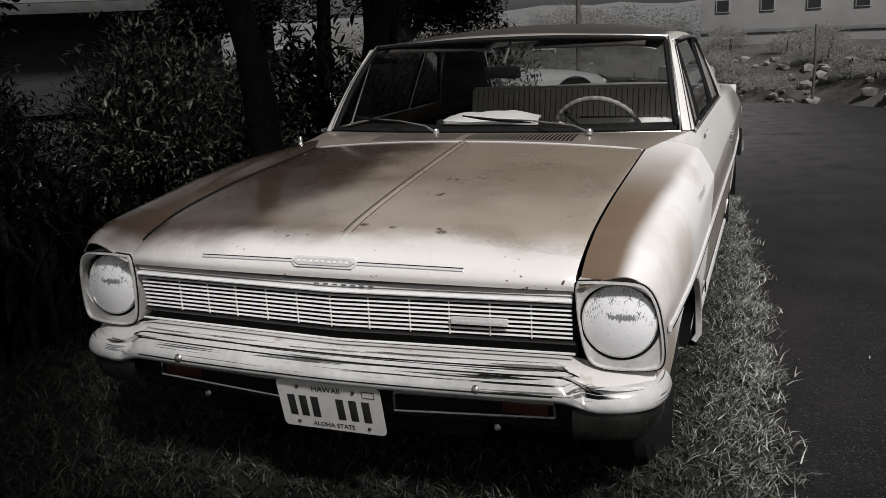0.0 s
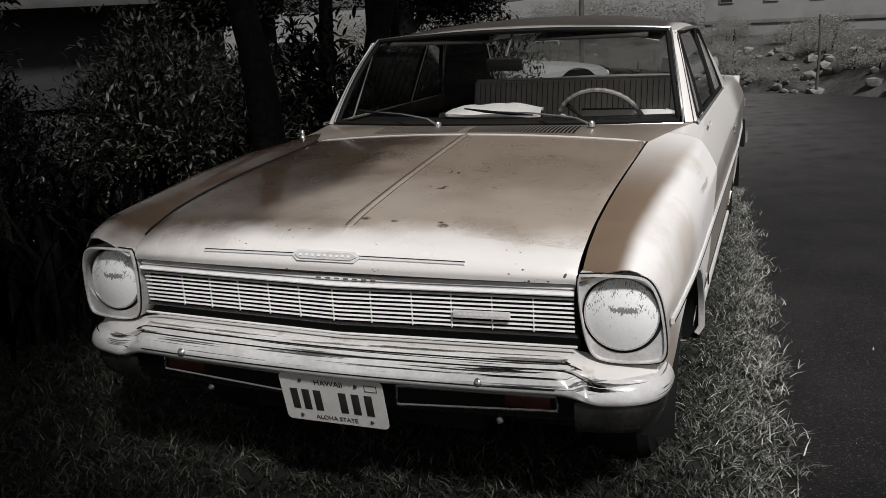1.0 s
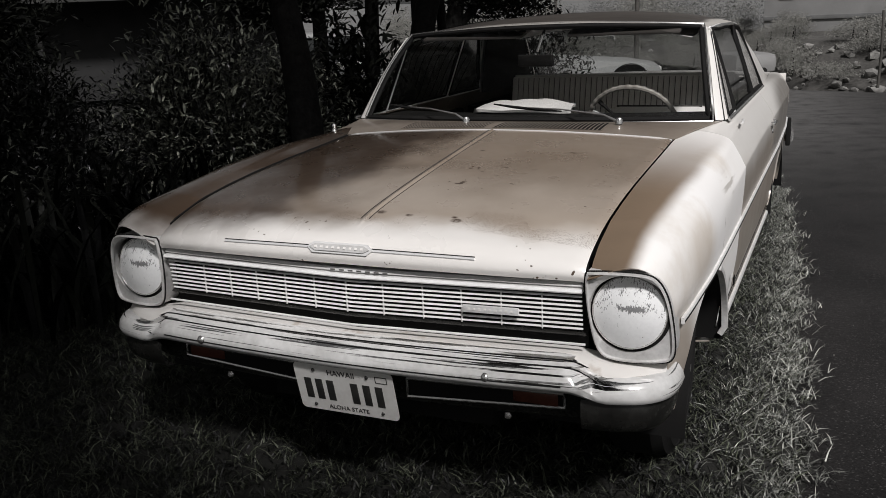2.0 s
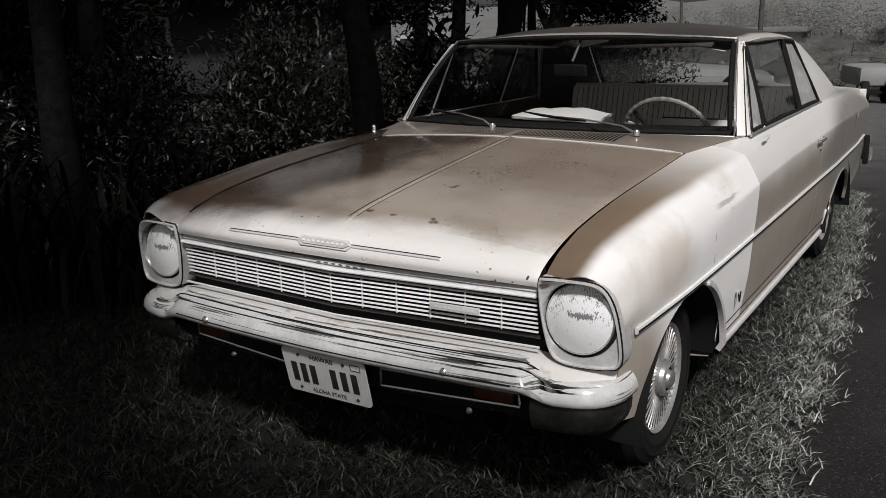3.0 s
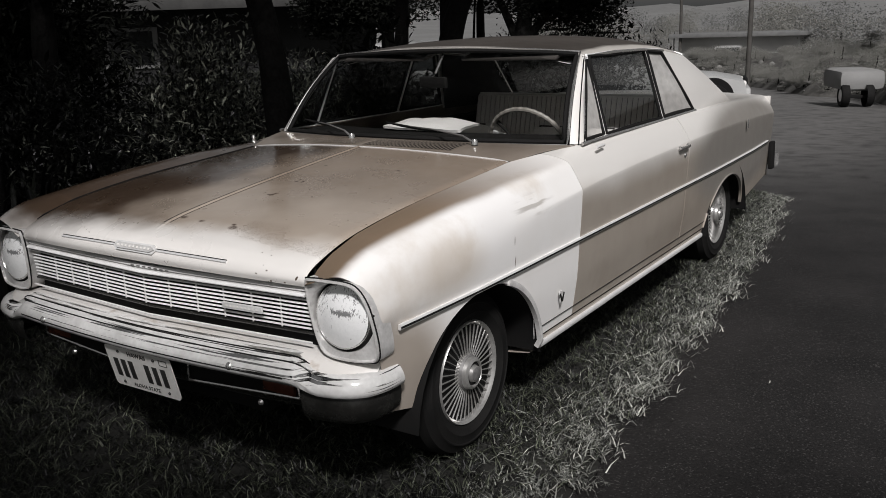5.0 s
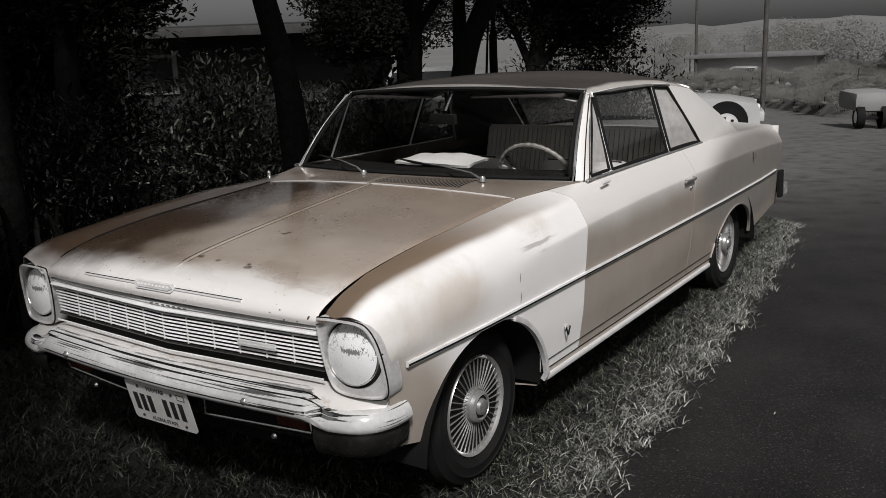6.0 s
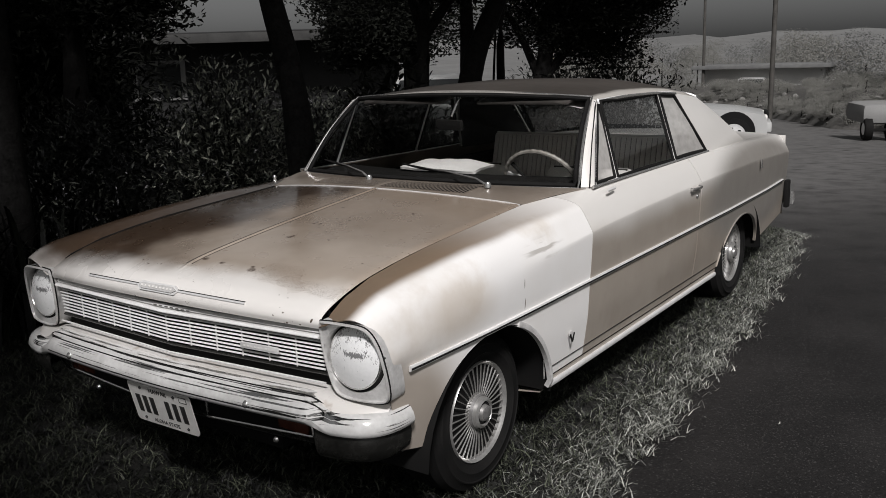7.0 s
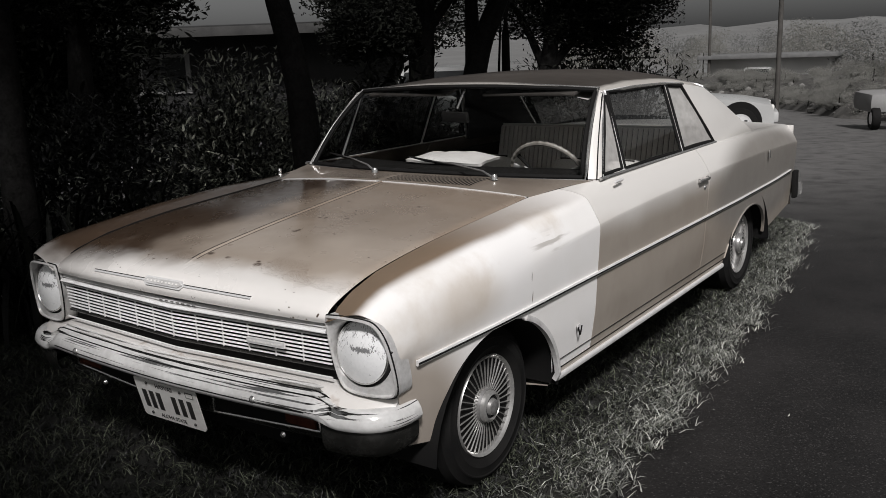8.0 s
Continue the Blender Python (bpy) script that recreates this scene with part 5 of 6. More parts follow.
words("ALOHA STATE", 0.0195, 0.0, -0.066, plate)
for x in (-0.115, -0.080, -0.045, 0.030, 0.068, 0.106):
    part("character_bar", box(x, -0.0027, -0.004, 0.022, 0.0014, 0.066, 0.0004), INK, plate)
for x, z in ((-0.105, -0.058), (0.105, -0.058), (-0.09, 0.058), (0.075, 0.056)):
    part("plate_bolt", lathe([(0.0, 0.004), (0.004, 0.0035), (0.0055, 0.0)], 10, (x, -0.002, z), "y", -1), INK, plate)
for zz in (0.043, 0.062):
    part("sticker_edge", box(0.118, -0.0026, zz, 0.034, 0.001, 0.0016), INK, plate)
for xx in (0.101, 0.135):
    part("sticker_edge", box(xx, -0.0026, 0.0525, 0.0016, 0.001, 0.0206), INK, plate)

# ---- wheels ----
def wheel(x, y, sgn):
    w = empty("wheel", "", "")
    w.parent = car
    w.location = (sgn * x, y, 0.315)
    tyre = part("tyre", lathe([(r if r < 0.2 else 0.2 + (r - 0.2) * 0.86, a) for r, a in [(0.165, -0.006), (0.172, 0.0), (0.186, 0.010), (0.205, 0.017), (0.208, 0.020), (0.212, 0.020), (0.215, 0.018), (0.240, 0.018), (0.243, 0.021), (0.248, 0.020), (0.251, 0.016), (0.272, 0.004), (0.278, 0.002), (0.287, -0.02), (0.291, -0.03), (0.289, -0.034), (0.292, -0.06), (0.289, -0.064), (0.292, -0.10), (0.284, -0.15), (0.25, -0.175), (0.19, -0.17)]], 56, (0, 0, 0), "x", sgn), RUBBER, w, "black worn tyre")
    cover = part("wheel_cover", lathe([(0.189, -0.004), (0.188, 0.006), (0.185, 0.011), (0.180, 0.007), (0.174, 0.001), (0.172, -0.012), (0.068, -0.012), (0.060, 0.010), (0.056, 0.024), (0.046, 0.030), (0.041, 0.022), (0.032, 0.022), (0.028, 0.034), (0.012, 0.040), (0.0005, 0.041)], 56, (0, 0, 0), "x", sgn), WHEELMETAL, w, "bright finned wheel cover", angle=30)
    v, fs = [], []
    for r, a, h in ((0.061, 0.003, 0.0008), (0.115, 0.004, 0.0016), (0.1725, 0.002, 0.0025)):
        v += [(sgn * aa, dy, r) for dy, aa in ((-h, a - 0.004), (-0.6 * h, a), (0.6 * h, a), (h, a - 0.004))]
    for i in (0, 4):
        fs += [(i + j, i + j + 1, i + j + 5, i + j + 4) for j in (0, 1, 2)]
    me = bpy.data.meshes.new("cover_fin")
    me.from_pydata(v, [], fs)
    me.materials.append(WHEELMETAL)
    for k in range(38):
        fin = new("cover_fin", me)
        fin.parent = w
        fin.matrix_local = Matrix.Diagonal((1, 0.935, 0.935, 1)) @ Matrix.Rotation(2 * math.pi * k / 38, 4, "X")
    part("cover_hub_groove", lathe([(0.0425, 0.0235), (0.0325, 0.0235)], 40, (0, 0, 0), "x", sgn), BLACK, w)
    part("cover_emblem", lathe([(0.026, 0.0350), (0.0255, 0.0375), (0.012, 0.0425), (0.0005, 0.0435)], 32, (0, 0, 0), "x", sgn), GREY, w, "dull grey hub emblem")
    part("hub_shadow_ring", lathe([(0.0655, 0.0015), (0.0605, 0.0120)], 40, (0, 0, 0), "x", sgn), GREY, w)
    part("cover_recess", lathe([(0.1715, -0.010), (0.0685, -0.010)], 44, (0, 0, 0), "x", sgn), BLACK, w)
    for ob in w.children:
        if ob is not tyre and not ob.name.startswith("cover_fin"):
            ob.matrix_local = Matrix.Diagonal((1, 0.935, 0.935, 1))
    return w


for sgn in (1, -1):
    wheel(0.750, 0.0, sgn)
    wheel(0.752, 2.794, sgn)

# the nose is set a little over towards the passenger side
def set_over(x, y):
    far = max(0.0, -x)
    return -(0.040 * far + 0.022 * min(1, max(0, (far - 0.74) / 0.10))) * min(1, max(0, (1.15 - y) / 1.1))


for ob in car.children_recursive:
    if ob.type != "MESH" or ob.parent.name.startswith("wheel") or ob.name.startswith("wheel_housing"):
        continue
    turned = ob.matrix_local != Matrix.Identity(4)
    if turned:
        ob.location.x += set_over(ob.location.x, ob.location.y)
    elif ob.parent is car or ob.parent.matrix_local == Matrix.Identity(4):
        for v in ob.data.vertices:
            v.co.x += set_over(v.co.x, v.co.y)

# ---- small things on the body ----
for sgn in (1, -1):
    h = part("door_handle", box(sgn * 0.878, 1.80, 0.838, 0.014, 0.135, 0.014, 0.005), CHROME, car, "chrome door handle")
    part("handle_button", lathe([(0.0, 0.012), (0.010, 0.010), (0.012, 0.0)], 16, (sgn * 0.868, 1.862, 0.836), "x", sgn), CHROME, h)
    for yy in (1.745, 1.855):
        part("handle_mount", box(sgn * 0.868, yy, 0.838, 0.016, 0.024, 0.018, 0.005), CHROME, h)
    part("door_lock", lathe([(0.0, 0.006), (0.009, 0.005), (0.012, 0.0)], 16, (sgn * 0.866, 1.838, 0.795), "x", sgn), CHROME, car, "small chrome door lock")
mir = part("mirror_mount", box(0, 0, 0, 0.010, 0.085, 0.012, 0.004), ALU, car, "bare chrome mirror bracket on the door")
mir.matrix_local = pose(0.822, 0.92, 0.951, 0, 35, 4)
part("fender_emblem", box(0.851, 0.498, 0.468, 0.004, 0.024, 0.016, 0.002), ARGENT, car, "small bright V-shaped emblem")
for dy, a in ((-0.012, 25), (0.012, -25)):
    ob = part("emblem_arm", box(0, 0, 0, 0.004, 0.007, 0.036, 0.0015), RUBBER, car)
    ob.matrix_local = pose(0.857, 0.498 + dy * 0.7, 0.452, a, 0, 0)
part("antenna_base", lathe([(0.020, 0.0), (0.018, 0.008), (0.010, 0.016), (0.008, 0.030), (0.010, 0.034), (0.006, 0.045), (0.0005, 0.046)], 16, (-0.815, 0.666, 0.918), "z", 1), CHROME, car, "chrome aerial base")
part("quarter_emblem", box(0.869, 2.97, 0.825, 0.006, 0.022, 0.05, 0.003), CHROME, car, "small chrome key cover")


def wiper(piv, tip, far):
    p, t, e = Vector(piv), Vector(tip), Vector(far)
    a = part("wiper", tube([p, p.lerp(t, 0.15) + Vector((0, -0.012, 0.02)), p.lerp(t, 0.6) + Vector((0, -0.014, 0.016)), t], [0.0055, 0.004, 0.003, 0.0025], 8), GREY, car, "dull grey wiper arm with a black blade")
    part("wiper_pivot", lathe([(0.014, -0.006), (0.013, 0.008), (0.009, 0.015), (0.0005, 0.017)], 18, piv, "z", 1), CHROME, a)
    d = (e - t)
    part("wiper_blade", tube([t - 0.75 * d, t - 0.3 * d + Vector((0, 0.004, -0.004)), t + 0.3 * d + Vector((0, 0.004, -0.004)), t + 0.75 * d], [0.003, 0.006, 0.006, 0.003], 6), RUBBER, a, "black rubber blade")


wiper((0.422, 0.622, 0.983), (0.02, 0.765, 1.020), (-0.18, 0.80, 1.035))
wiper((-0.178, 0.609, 0.985), (-0.50, 0.775, 1.022), (-0.66, 0.83, 1.03))

# ---- cabin ----
part("dashboard", grid([[(x, y + 0.10 * (x / 0.70) ** 2, z) for x in spread(-0.70, 0.70, 15)] for y, z in ((0.72, 0.955), (0.85, 0.972), (1.02, 0.968), (1.08, 0.93), (1.07, 0.78), (1.0, 0.62))]), DASH, car, "dark vinyl dashboard")
col = part("steering_column", tube([(0.335, 0.98, 0.80), (0.335, 1.235, 0.89)], 0.03, 12), DASH, car)
sw = pose(0.335, 1.25, 0.893, -62, 0, 0)
bm = bmesh.new()
R, N = 0.192, 144
rows = []
for k in range(N):
    t = 2 * math.pi * k / N
    rr = 0.0108 + 0.0014 * math.cos(t * 36)
    rows.append([((R + rr * math.cos(a)) * math.cos(t), (R + rr * math.cos(a)) * math.sin(t), rr * math.sin(a)) for a in [2 * math.pi * j / 8 for j in range(8)]])
steer = part("steering_wheel", grid(rows + [rows[0]], bm, closed=True), HORN, car, "thin-rimmed pale steering wheel with finger grips")
part("steering_hub", lathe([(0.06, -0.02), (0.055, 0.0), (0.03, 0.010), (0.0005, 0.012)], 24, (0, 0, 0), "z", 1), DASH, steer)
for a in (200, 340):
    part("steering_spoke", box(0.5 * R * math.cos(radians(a)), 0.5 * R * math.sin(radians(a)), 0, R * 0.95, 0.03, 0.010, 0.003, pose(0, 0, 0, 0, 0, a)), ALU, steer)
steer.matrix_local = sw
part("gear_lever", tube([(0.36, 1.15, 0.88), (0.26, 1.19, 0.95), (0.20, 1.20, 1.00)], [0.006, 0.006, 0.010], 8), DASH, car, "dark column lever")


def bench(name, y, z0, z1, half_w, label):
    e = part(name, box(0, y, (z0 + z1) / 2, 2 * half_w, 0.10, z1 - z0, 0.022, pose(0, 0, 0, -14, 0, 0)), SEAT, car, label)
    n = 40
    lean = pose(0, y, (z0 + z1) / 2, -14, 0, 0)
    for k in range(n):
        x = -half_w + 0.03 + (2 * half_w - 0.06) * k / (n - 1)
        ob = part("pleat", box(0, 0, 0, (2 * half_w - 0.06) / (n - 1) * 0.88, 0.026, (z1 - z0) * 0.93, 0.006), SEAT, e)
        ob.matrix_local = lean @ pose(x, -0.052, 0.006)
    ob = part("seat_panel", box(0, 0, 0, 2 * half_w - 0.04, 0.008, (z1 - z0) * 0.94, 0.002), SEAM, e)
    ob.matrix_local = lean @ pose(0, -0.053, 0)
    part("seat_piping", tube([lean @ Vector((-half_w + 0.02, -0.045, (z1 - z0) / 2)), lean @ Vector((half_w - 0.02, -0.045, (z1 - z0) / 2))], 0.007, 8), PLATE, e, "pale piping")
    return e


bench("rear_seat_back", 2.42, 0.52, 1.02, 0.64, "pale brown pleated vinyl rear seat back")
for sgn in (1, -1):
    seat = part("front_seat", box(sgn * 0.36, 1.70, 0.70, 0.50, 0.15, 0.46, 0.065, pose(0, 0, 0, -14, 0, 0)), SEAT, car, "pale rounded vinyl bucket seat")
    part("seat_cushion", box(sgn * 0.36, 1.44, 0.48, 0.50, 0.50, 0.14, 0.05), SEAT, seat)
    part("seat_bead", tube([(sgn * 0.36 - 0.20, 1.70, 0.925), (sgn * 0.36 + 0.20, 1.70, 0.925)], 0.006, 6), SEAM, seat)
part("rear_seat_cushion", box(0, 2.22, 0.46, 1.20, 0.42, 0.14, 0.05), SEAT, car)
part("parcel_shelf", box(0, 2.76, 0.925, 1.30, 0.46, 0.02, 0.006), SEAT, car)
part("headliner", grid([[(x, y, tab(ZC, y) - 0.035 - 0.05 * (abs(x) / 0.6) ** 3) for x in spread(-0.6, 0.6, 11)] for y in spread(1.1, 2.48, 10)]), SEAT, car)
rv = part("rear_view_mirror", box(-0.025, 1.02, 1.188, 0.17, 0.022, 0.050, 0.010, pose(0, 0, 0, 8, 0, -14)), DASH, car, "interior rear-view mirror")
part("mirror_stem", tube([(-0.02, 1.03, 1.225), (0.0, 1.07, 1.31)], 0.006, 8), CHROME, rv)
for sgn in (1, -1):
    part("sun_visor", box(sgn * 0.33, 1.13, 1.30, 0.46, 0.15, 0.014, 0.006, pose(0, 0, 0, 12, 0, 0)), SEAM, car)
# folded cloth on the dashboard
rows = []
for y in spread(0.97, 1.22, 14):
    v = (y - 0.97) / 0.25
    rows.append([(x + 0.03 * math.sin(9 * y), y, 0.976 + 0.030 * math.sin(math.pi * v) ** 0.6 * min(1, (x + 0.31) * 8, (0.13 - x) * 8) + 0.010 * noise.noise((x * 9, y * 9, 3))) for x in spread(-0.30, 0.12, 26)])
cloth = shell(obj("towel", grid(rows), CLOTH, None, angle=80), 0.012, 1)
tagged(cloth, "white folded cloth lying on the dark dashboard", "towel")

# ---- planting beside the car ----
def long_leaves(name, centres, middle, size, aspect, material, seed, parent=None):
    """Narrow pointed leaves that arch up and out from the middle of their shrub."""
    rng = np.random.default_rng(seed)
    c = np.asarray(centres)
    n = len(c)
    a = c - np.asarray(middle)
    a /= np.linalg.norm(a, axis=1)[:, None] + 1e-6
    a = a * 0.7 + rng.normal(size=(n, 3)) * 0.55 + np.array([0, 0, 0.15])
    a /= np.linalg.norm(a, axis=1)[:, None]
    up = rng.normal(size=(n, 3)) * 0.35 + np.array([0, 0, 1.0])
    b = np.cross(a, up)
    b /= np.linalg.norm(b, axis=1)[:, None]
    nn = np.cross(b, a)
    s = size * rng.uniform(0.6, 1.4, n)[:, None]
    w = s * aspect / 2
    v = []
    for u, half in ((-0.5, 0.0), (-0.2, 0.9), (0.12, 1.0), (0.5, 0.0)):
        p = c + a * s * u - nn * s * 0.38 * (u + 0.5) ** 2
        v += [p] if half == 0 else [p - b * w * half, p + b * w * half]
    v = np.stack(v, 1).reshape(-1, 3)
    i = np.arange(n)[:, None] * 6
    f = np.concatenate([i + [0, 1, 2], i + [1, 3, 4], i + [1, 4, 2], i + [3, 5, 4]], 0)
    return raw(name, v.tolist(), f.tolist(), material, parent)


def leaves(name, centres, size, aspect, material, seed, parent=None, droop=0.0):
    """Many small bent leaves, each two quads folded at the midrib."""
    rng = np.random.default_rng(seed)
    c = np.asarray(centres)
    n = len(c)
    a = rng.normal(size=(n, 3))
    a[:, 2] = a[:, 2] * 0.5 - droop
    a /= np.linalg.norm(a, axis=1)[:, None]
    b = np.cross(a, rng.normal(size=(n, 3)))
    b /= np.linalg.norm(b, axis=1)[:, None]
    nn = np.cross(a, b)
    s = size * rng.uniform(0.6, 1.4, n)[:, None]
    w = s * aspect
    v = np.stack([c - a * s / 2, c - b * w / 2 + nn * w * 0.2, c + a * s / 2 - nn * s * 0.12, c + b * w / 2 + nn * w * 0.2], 1).reshape(-1, 3)
    i = np.arange(n)[:, None] * 4
    f = np.concatenate([i + [0, 1, 2], i + [0, 2, 3]], 0)
    return raw(name, v.tolist(), f.tolist(), material, parent)


def cloud(rng, centre, radii, n, clumps=14):
    """Leaf places gathered in clumps inside an ellipsoid, thicker at its outside."""
    d = rng.normal(size=(clumps, 3))
    d /= np.linalg.norm(d, axis=1)[:, None]
    k = d * np.array(radii) * rng.uniform(0.45, 0.95, (clumps, 1)) + np.array(centre)
    which = rng.integers(0, clumps, n)
    return k[which] + np.clip(rng.normal(size=(n, 3)), -1.6, 1.6) * np.array(radii) * 0.26


def shrub(x, y, h, r, n, size, material, seed, label, z0=0.0):
    rng = np.random.default_rng(seed)
    e = empty("shrub", label, "shrub", "shrubs behind the car")
    e.location = (x, y, z0)
    bm = bmesh.new()
    for k in range(7):
        t = rng.uniform(0, 2 * math.pi)
        q = r * 0.7 * rng.uniform(0.2, 1)
        tube([(0.05 * math.cos(t), 0.05 * math.sin(t), 0), (q * 0.5 * math.cos(t), q * 0.5 * math.sin(t), h * 0.45), (q * math.cos(t), q * math.sin(t), h * 0.85)], [0.016, 0.011, 0.004], 5, bm)
    part("stem", bm, BARK, e)
    long_leaves("foliage", cloud(rng, (0, 0, h * 0.55), (r, r, h * 0.5), int(1.35 * n), 30), (0, 0, h * 0.3), size, 0.26, material, seed, e)
    return e


def strap_plant(x, y, h, n, seed, label):
    """A clump of long arching blade leaves."""
    rng = np.random.default_rng(seed)
    e = empty("strap_leaf_plant", label, "plant", "strap-leaved clumps beside the car")
    e.location = (x, y, 0)
    for k in range(n):
        vs, fs = [], []
        t, out, hh = rng.uniform(0, 2 * math.pi), rng.uniform(0.15, 0.55), h * rng.uniform(0.5, 1.1)
        bx, by = rng.normal(0, 0.13, 2)
        d = np.array([math.cos(t), math.sin(t), 0])
        s = np.array([-math.sin(t), math.cos(t), 0]) * rng.uniform(0.010, 0.019)
        for j in range(7):
            u = j / 6
            p = np.array([bx, by, 0]) + d * out * u ** 1.6 + np.array([0, 0, hh * (1.35 * u - 0.55 * u ** 2.6)])
            w = max(0.04, math.sin(math.pi * min(1, 0.15 + 0.85 * u)))
            mid = p - np.array([0, 0, 0.25 * 0.015 * w])
            vs += [(p - s * w).tolist(), mid.tolist(), (p + s * w).tolist()]
        for j in range(6):
            a = 3 * j
            fs += [(a, a + 1, a + 4, a + 3), (a + 1, a + 2, a + 5, a + 4)]
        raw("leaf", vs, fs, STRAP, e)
    return e


rng0 = random.Random(5)
for k in range(26):
    y = -0.35 + 3.75 * k / 25 + rng0.uniform(-0.12, 0.12)
    strap_plant(-2.0 - rng0.uniform(0, 0.75) - 0.05 * max(0, y), y, rng0.uniform(0.62, 1.0), 34, 100 + k, "clump of long dark strap leaves in the bed")
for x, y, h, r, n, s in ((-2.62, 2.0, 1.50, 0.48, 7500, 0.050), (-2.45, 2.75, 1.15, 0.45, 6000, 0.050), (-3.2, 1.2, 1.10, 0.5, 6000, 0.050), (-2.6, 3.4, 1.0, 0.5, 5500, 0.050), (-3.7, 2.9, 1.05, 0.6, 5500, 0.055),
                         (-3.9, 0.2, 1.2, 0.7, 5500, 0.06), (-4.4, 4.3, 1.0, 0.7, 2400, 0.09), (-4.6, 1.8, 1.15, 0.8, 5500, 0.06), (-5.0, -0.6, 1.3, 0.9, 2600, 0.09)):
    shrub(x, y, h, r, n, s, LEAFSUN if x > -3.0 else LEAF, int(100 * (y + 10)), "leafy dark shrub beside the parked car")
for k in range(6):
    shrub(-7.6 - 0.6 * (k % 2), -3.0 + 1.5 * k, 3.0, 1.35, 12000, 0.11, LEAFSHADE, 800 + k, "tall dark shrub in the shade of the trees")
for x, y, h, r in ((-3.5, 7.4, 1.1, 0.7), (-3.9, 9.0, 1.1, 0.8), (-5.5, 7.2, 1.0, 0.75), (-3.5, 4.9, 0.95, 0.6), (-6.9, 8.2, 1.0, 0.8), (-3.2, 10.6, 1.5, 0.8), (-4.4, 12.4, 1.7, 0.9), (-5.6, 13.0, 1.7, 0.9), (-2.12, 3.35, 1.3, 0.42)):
    shrub(x, y, h, r, 2000, 0.10, LEAFSHADE, int(50 * (y + 20)), "dense dark shrub under the trees", ground_z(y))
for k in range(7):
    shrub(-5.8 - 0.5 * (k % 3), -2.0 + 1.25 * k, (1.35 if k < 5 else 0.95) + 0.15 * (k % 2), 0.95 if k < 5 else 0.75, 1500, 0.10, LEAFSHADE, 700 + k, "dense dark shrub in the shade of the trees")


def tree(x, y, path, r0, limbs, crowns, seed, label, leaf=0.10, droop=0.35, material=None):
    rng = np.random.default_rng(seed)
    e = empty("tree", label, "tree", "trees behind the car")
    e.location = (x, y, ground_z(y))
    pts = spline([Vector(p) for p in path], 14)
    rad = [r0 * (1.25 if i == 0 else 1.0) * (1 - 0.55 * i / 13) * (1 + 0.08 * noise.noise((i * 0.7, seed, 0))) for i in range(14)]
    part("trunk", tube(pts, rad, 12), BARK, e, "dark rough trunk")
    for k, (u, end, rr) in enumerate(limbs):
        a = pts[int(u * 13)]
        b = Vector(end)
        mid = a.lerp(b, 0.5) + Vector((0.1 * math.sin(k), 0.1 * math.cos(k), 0.15))
        part("limb", tube(spline([a, mid, b], 8), [rr * (1 - 0.1 * i) for i in range(8)], 8), BARK, e)
    cc = [cloud(rng, c, r, int(1.5 * n), 22) for c, r, n in crowns]
    leaves("crown", np.concatenate(cc), 0.68 * leaf, 0.46, material or LEAFSHADE, seed, e, droop)
    return e


tree(-1.62, 1.75, ((0.0, 0, 0), (-0.05, 0.02, 0.7), (-0.14, 0.05, 1.4), (-0.42, 0.1, 2.3), (-0.6, 0.3, 3.2)), 0.115, ((0.85, (1.2, 0.2, 3.5), 0.06), (0.85, (1.6, -1.6, 3.6), 0.06), (0.8, (-1.5, -0.4, 3.7), 0.05)),
     (((1.5, 0.6, 3.9), (1.7, 2.2, 0.6), 15000), ((1.1, -2.6, 3.9), (1.7, 1.4, 0.6), 7500), ((-1.0, -1.8, 3.4), (1.2, 1.1, 0.8), 6000)), 11, "dark tree leaning over the car", 0.11)
tree(-2.78, 4.55, ((0, 0, 0), (0.03, 0.0, 0.8), (0.05, 0.05, 1.6), (0.1, 0.1, 3.0)), 0.095, ((0.75, (-0.75, 0.2, 2.9), 0.05), (0.75, (1.1, 0.6, 3.2), 0.05)),
     (((-0.2, 0.3, 2.65), (1.5, 1.3, 0.5), 5000), ((-1.2, 0.8, 2.3), (0.8, 0.7, 0.35), 1500)), 12, "dark upright tree behind the car", 0.08)
tree(-2.36, 4.75, ((0, 0, 0), (0.0, 0.0, 0.8), (0.05, 0.05, 1.4), (0.22, 0.15, 1.9), (0.6, 0.4, 2.9)), 0.15, ((0.45, (-0.25, 0.2, 3.0), 0.08),),
     (((1.2, 0.3, 3.4), (2.0, 1.8, 0.7), 9000), ((0.1, 0.0, 2.35), (1.0, 0.8, 0.35), 4000)), 13, "thick dark leaning tree behind the car", 0.08)
tree(-2.62, 5.85, ((0, 0, 0), (0.0, 0.0, 0.9), (0.0, 0.0, 1.8), (0.05, 0.1, 3.4)), 0.062, ((0.8, (0.9, 0.6, 3.2), 0.04),),
     (((0.5, 0.7, 2.75), (1.7, 1.4, 0.65), 8000),), 14, "slim dark tree behind the car", 0.08)
tree(-2.74, 5.9, ((0, 0, 0), (-0.02, 0.0, 0.9), (0.03, 0.0, 1.8), (0.05, 0.1, 2.8)), 0.018, ((0.8, (0.2, 0.2, 2.9), 0.01),),
     (((0.1, 0.2, 2.7), (0.6, 0.6, 0.4), 900),), 24, "thin dark sapling behind the car", 0.08)
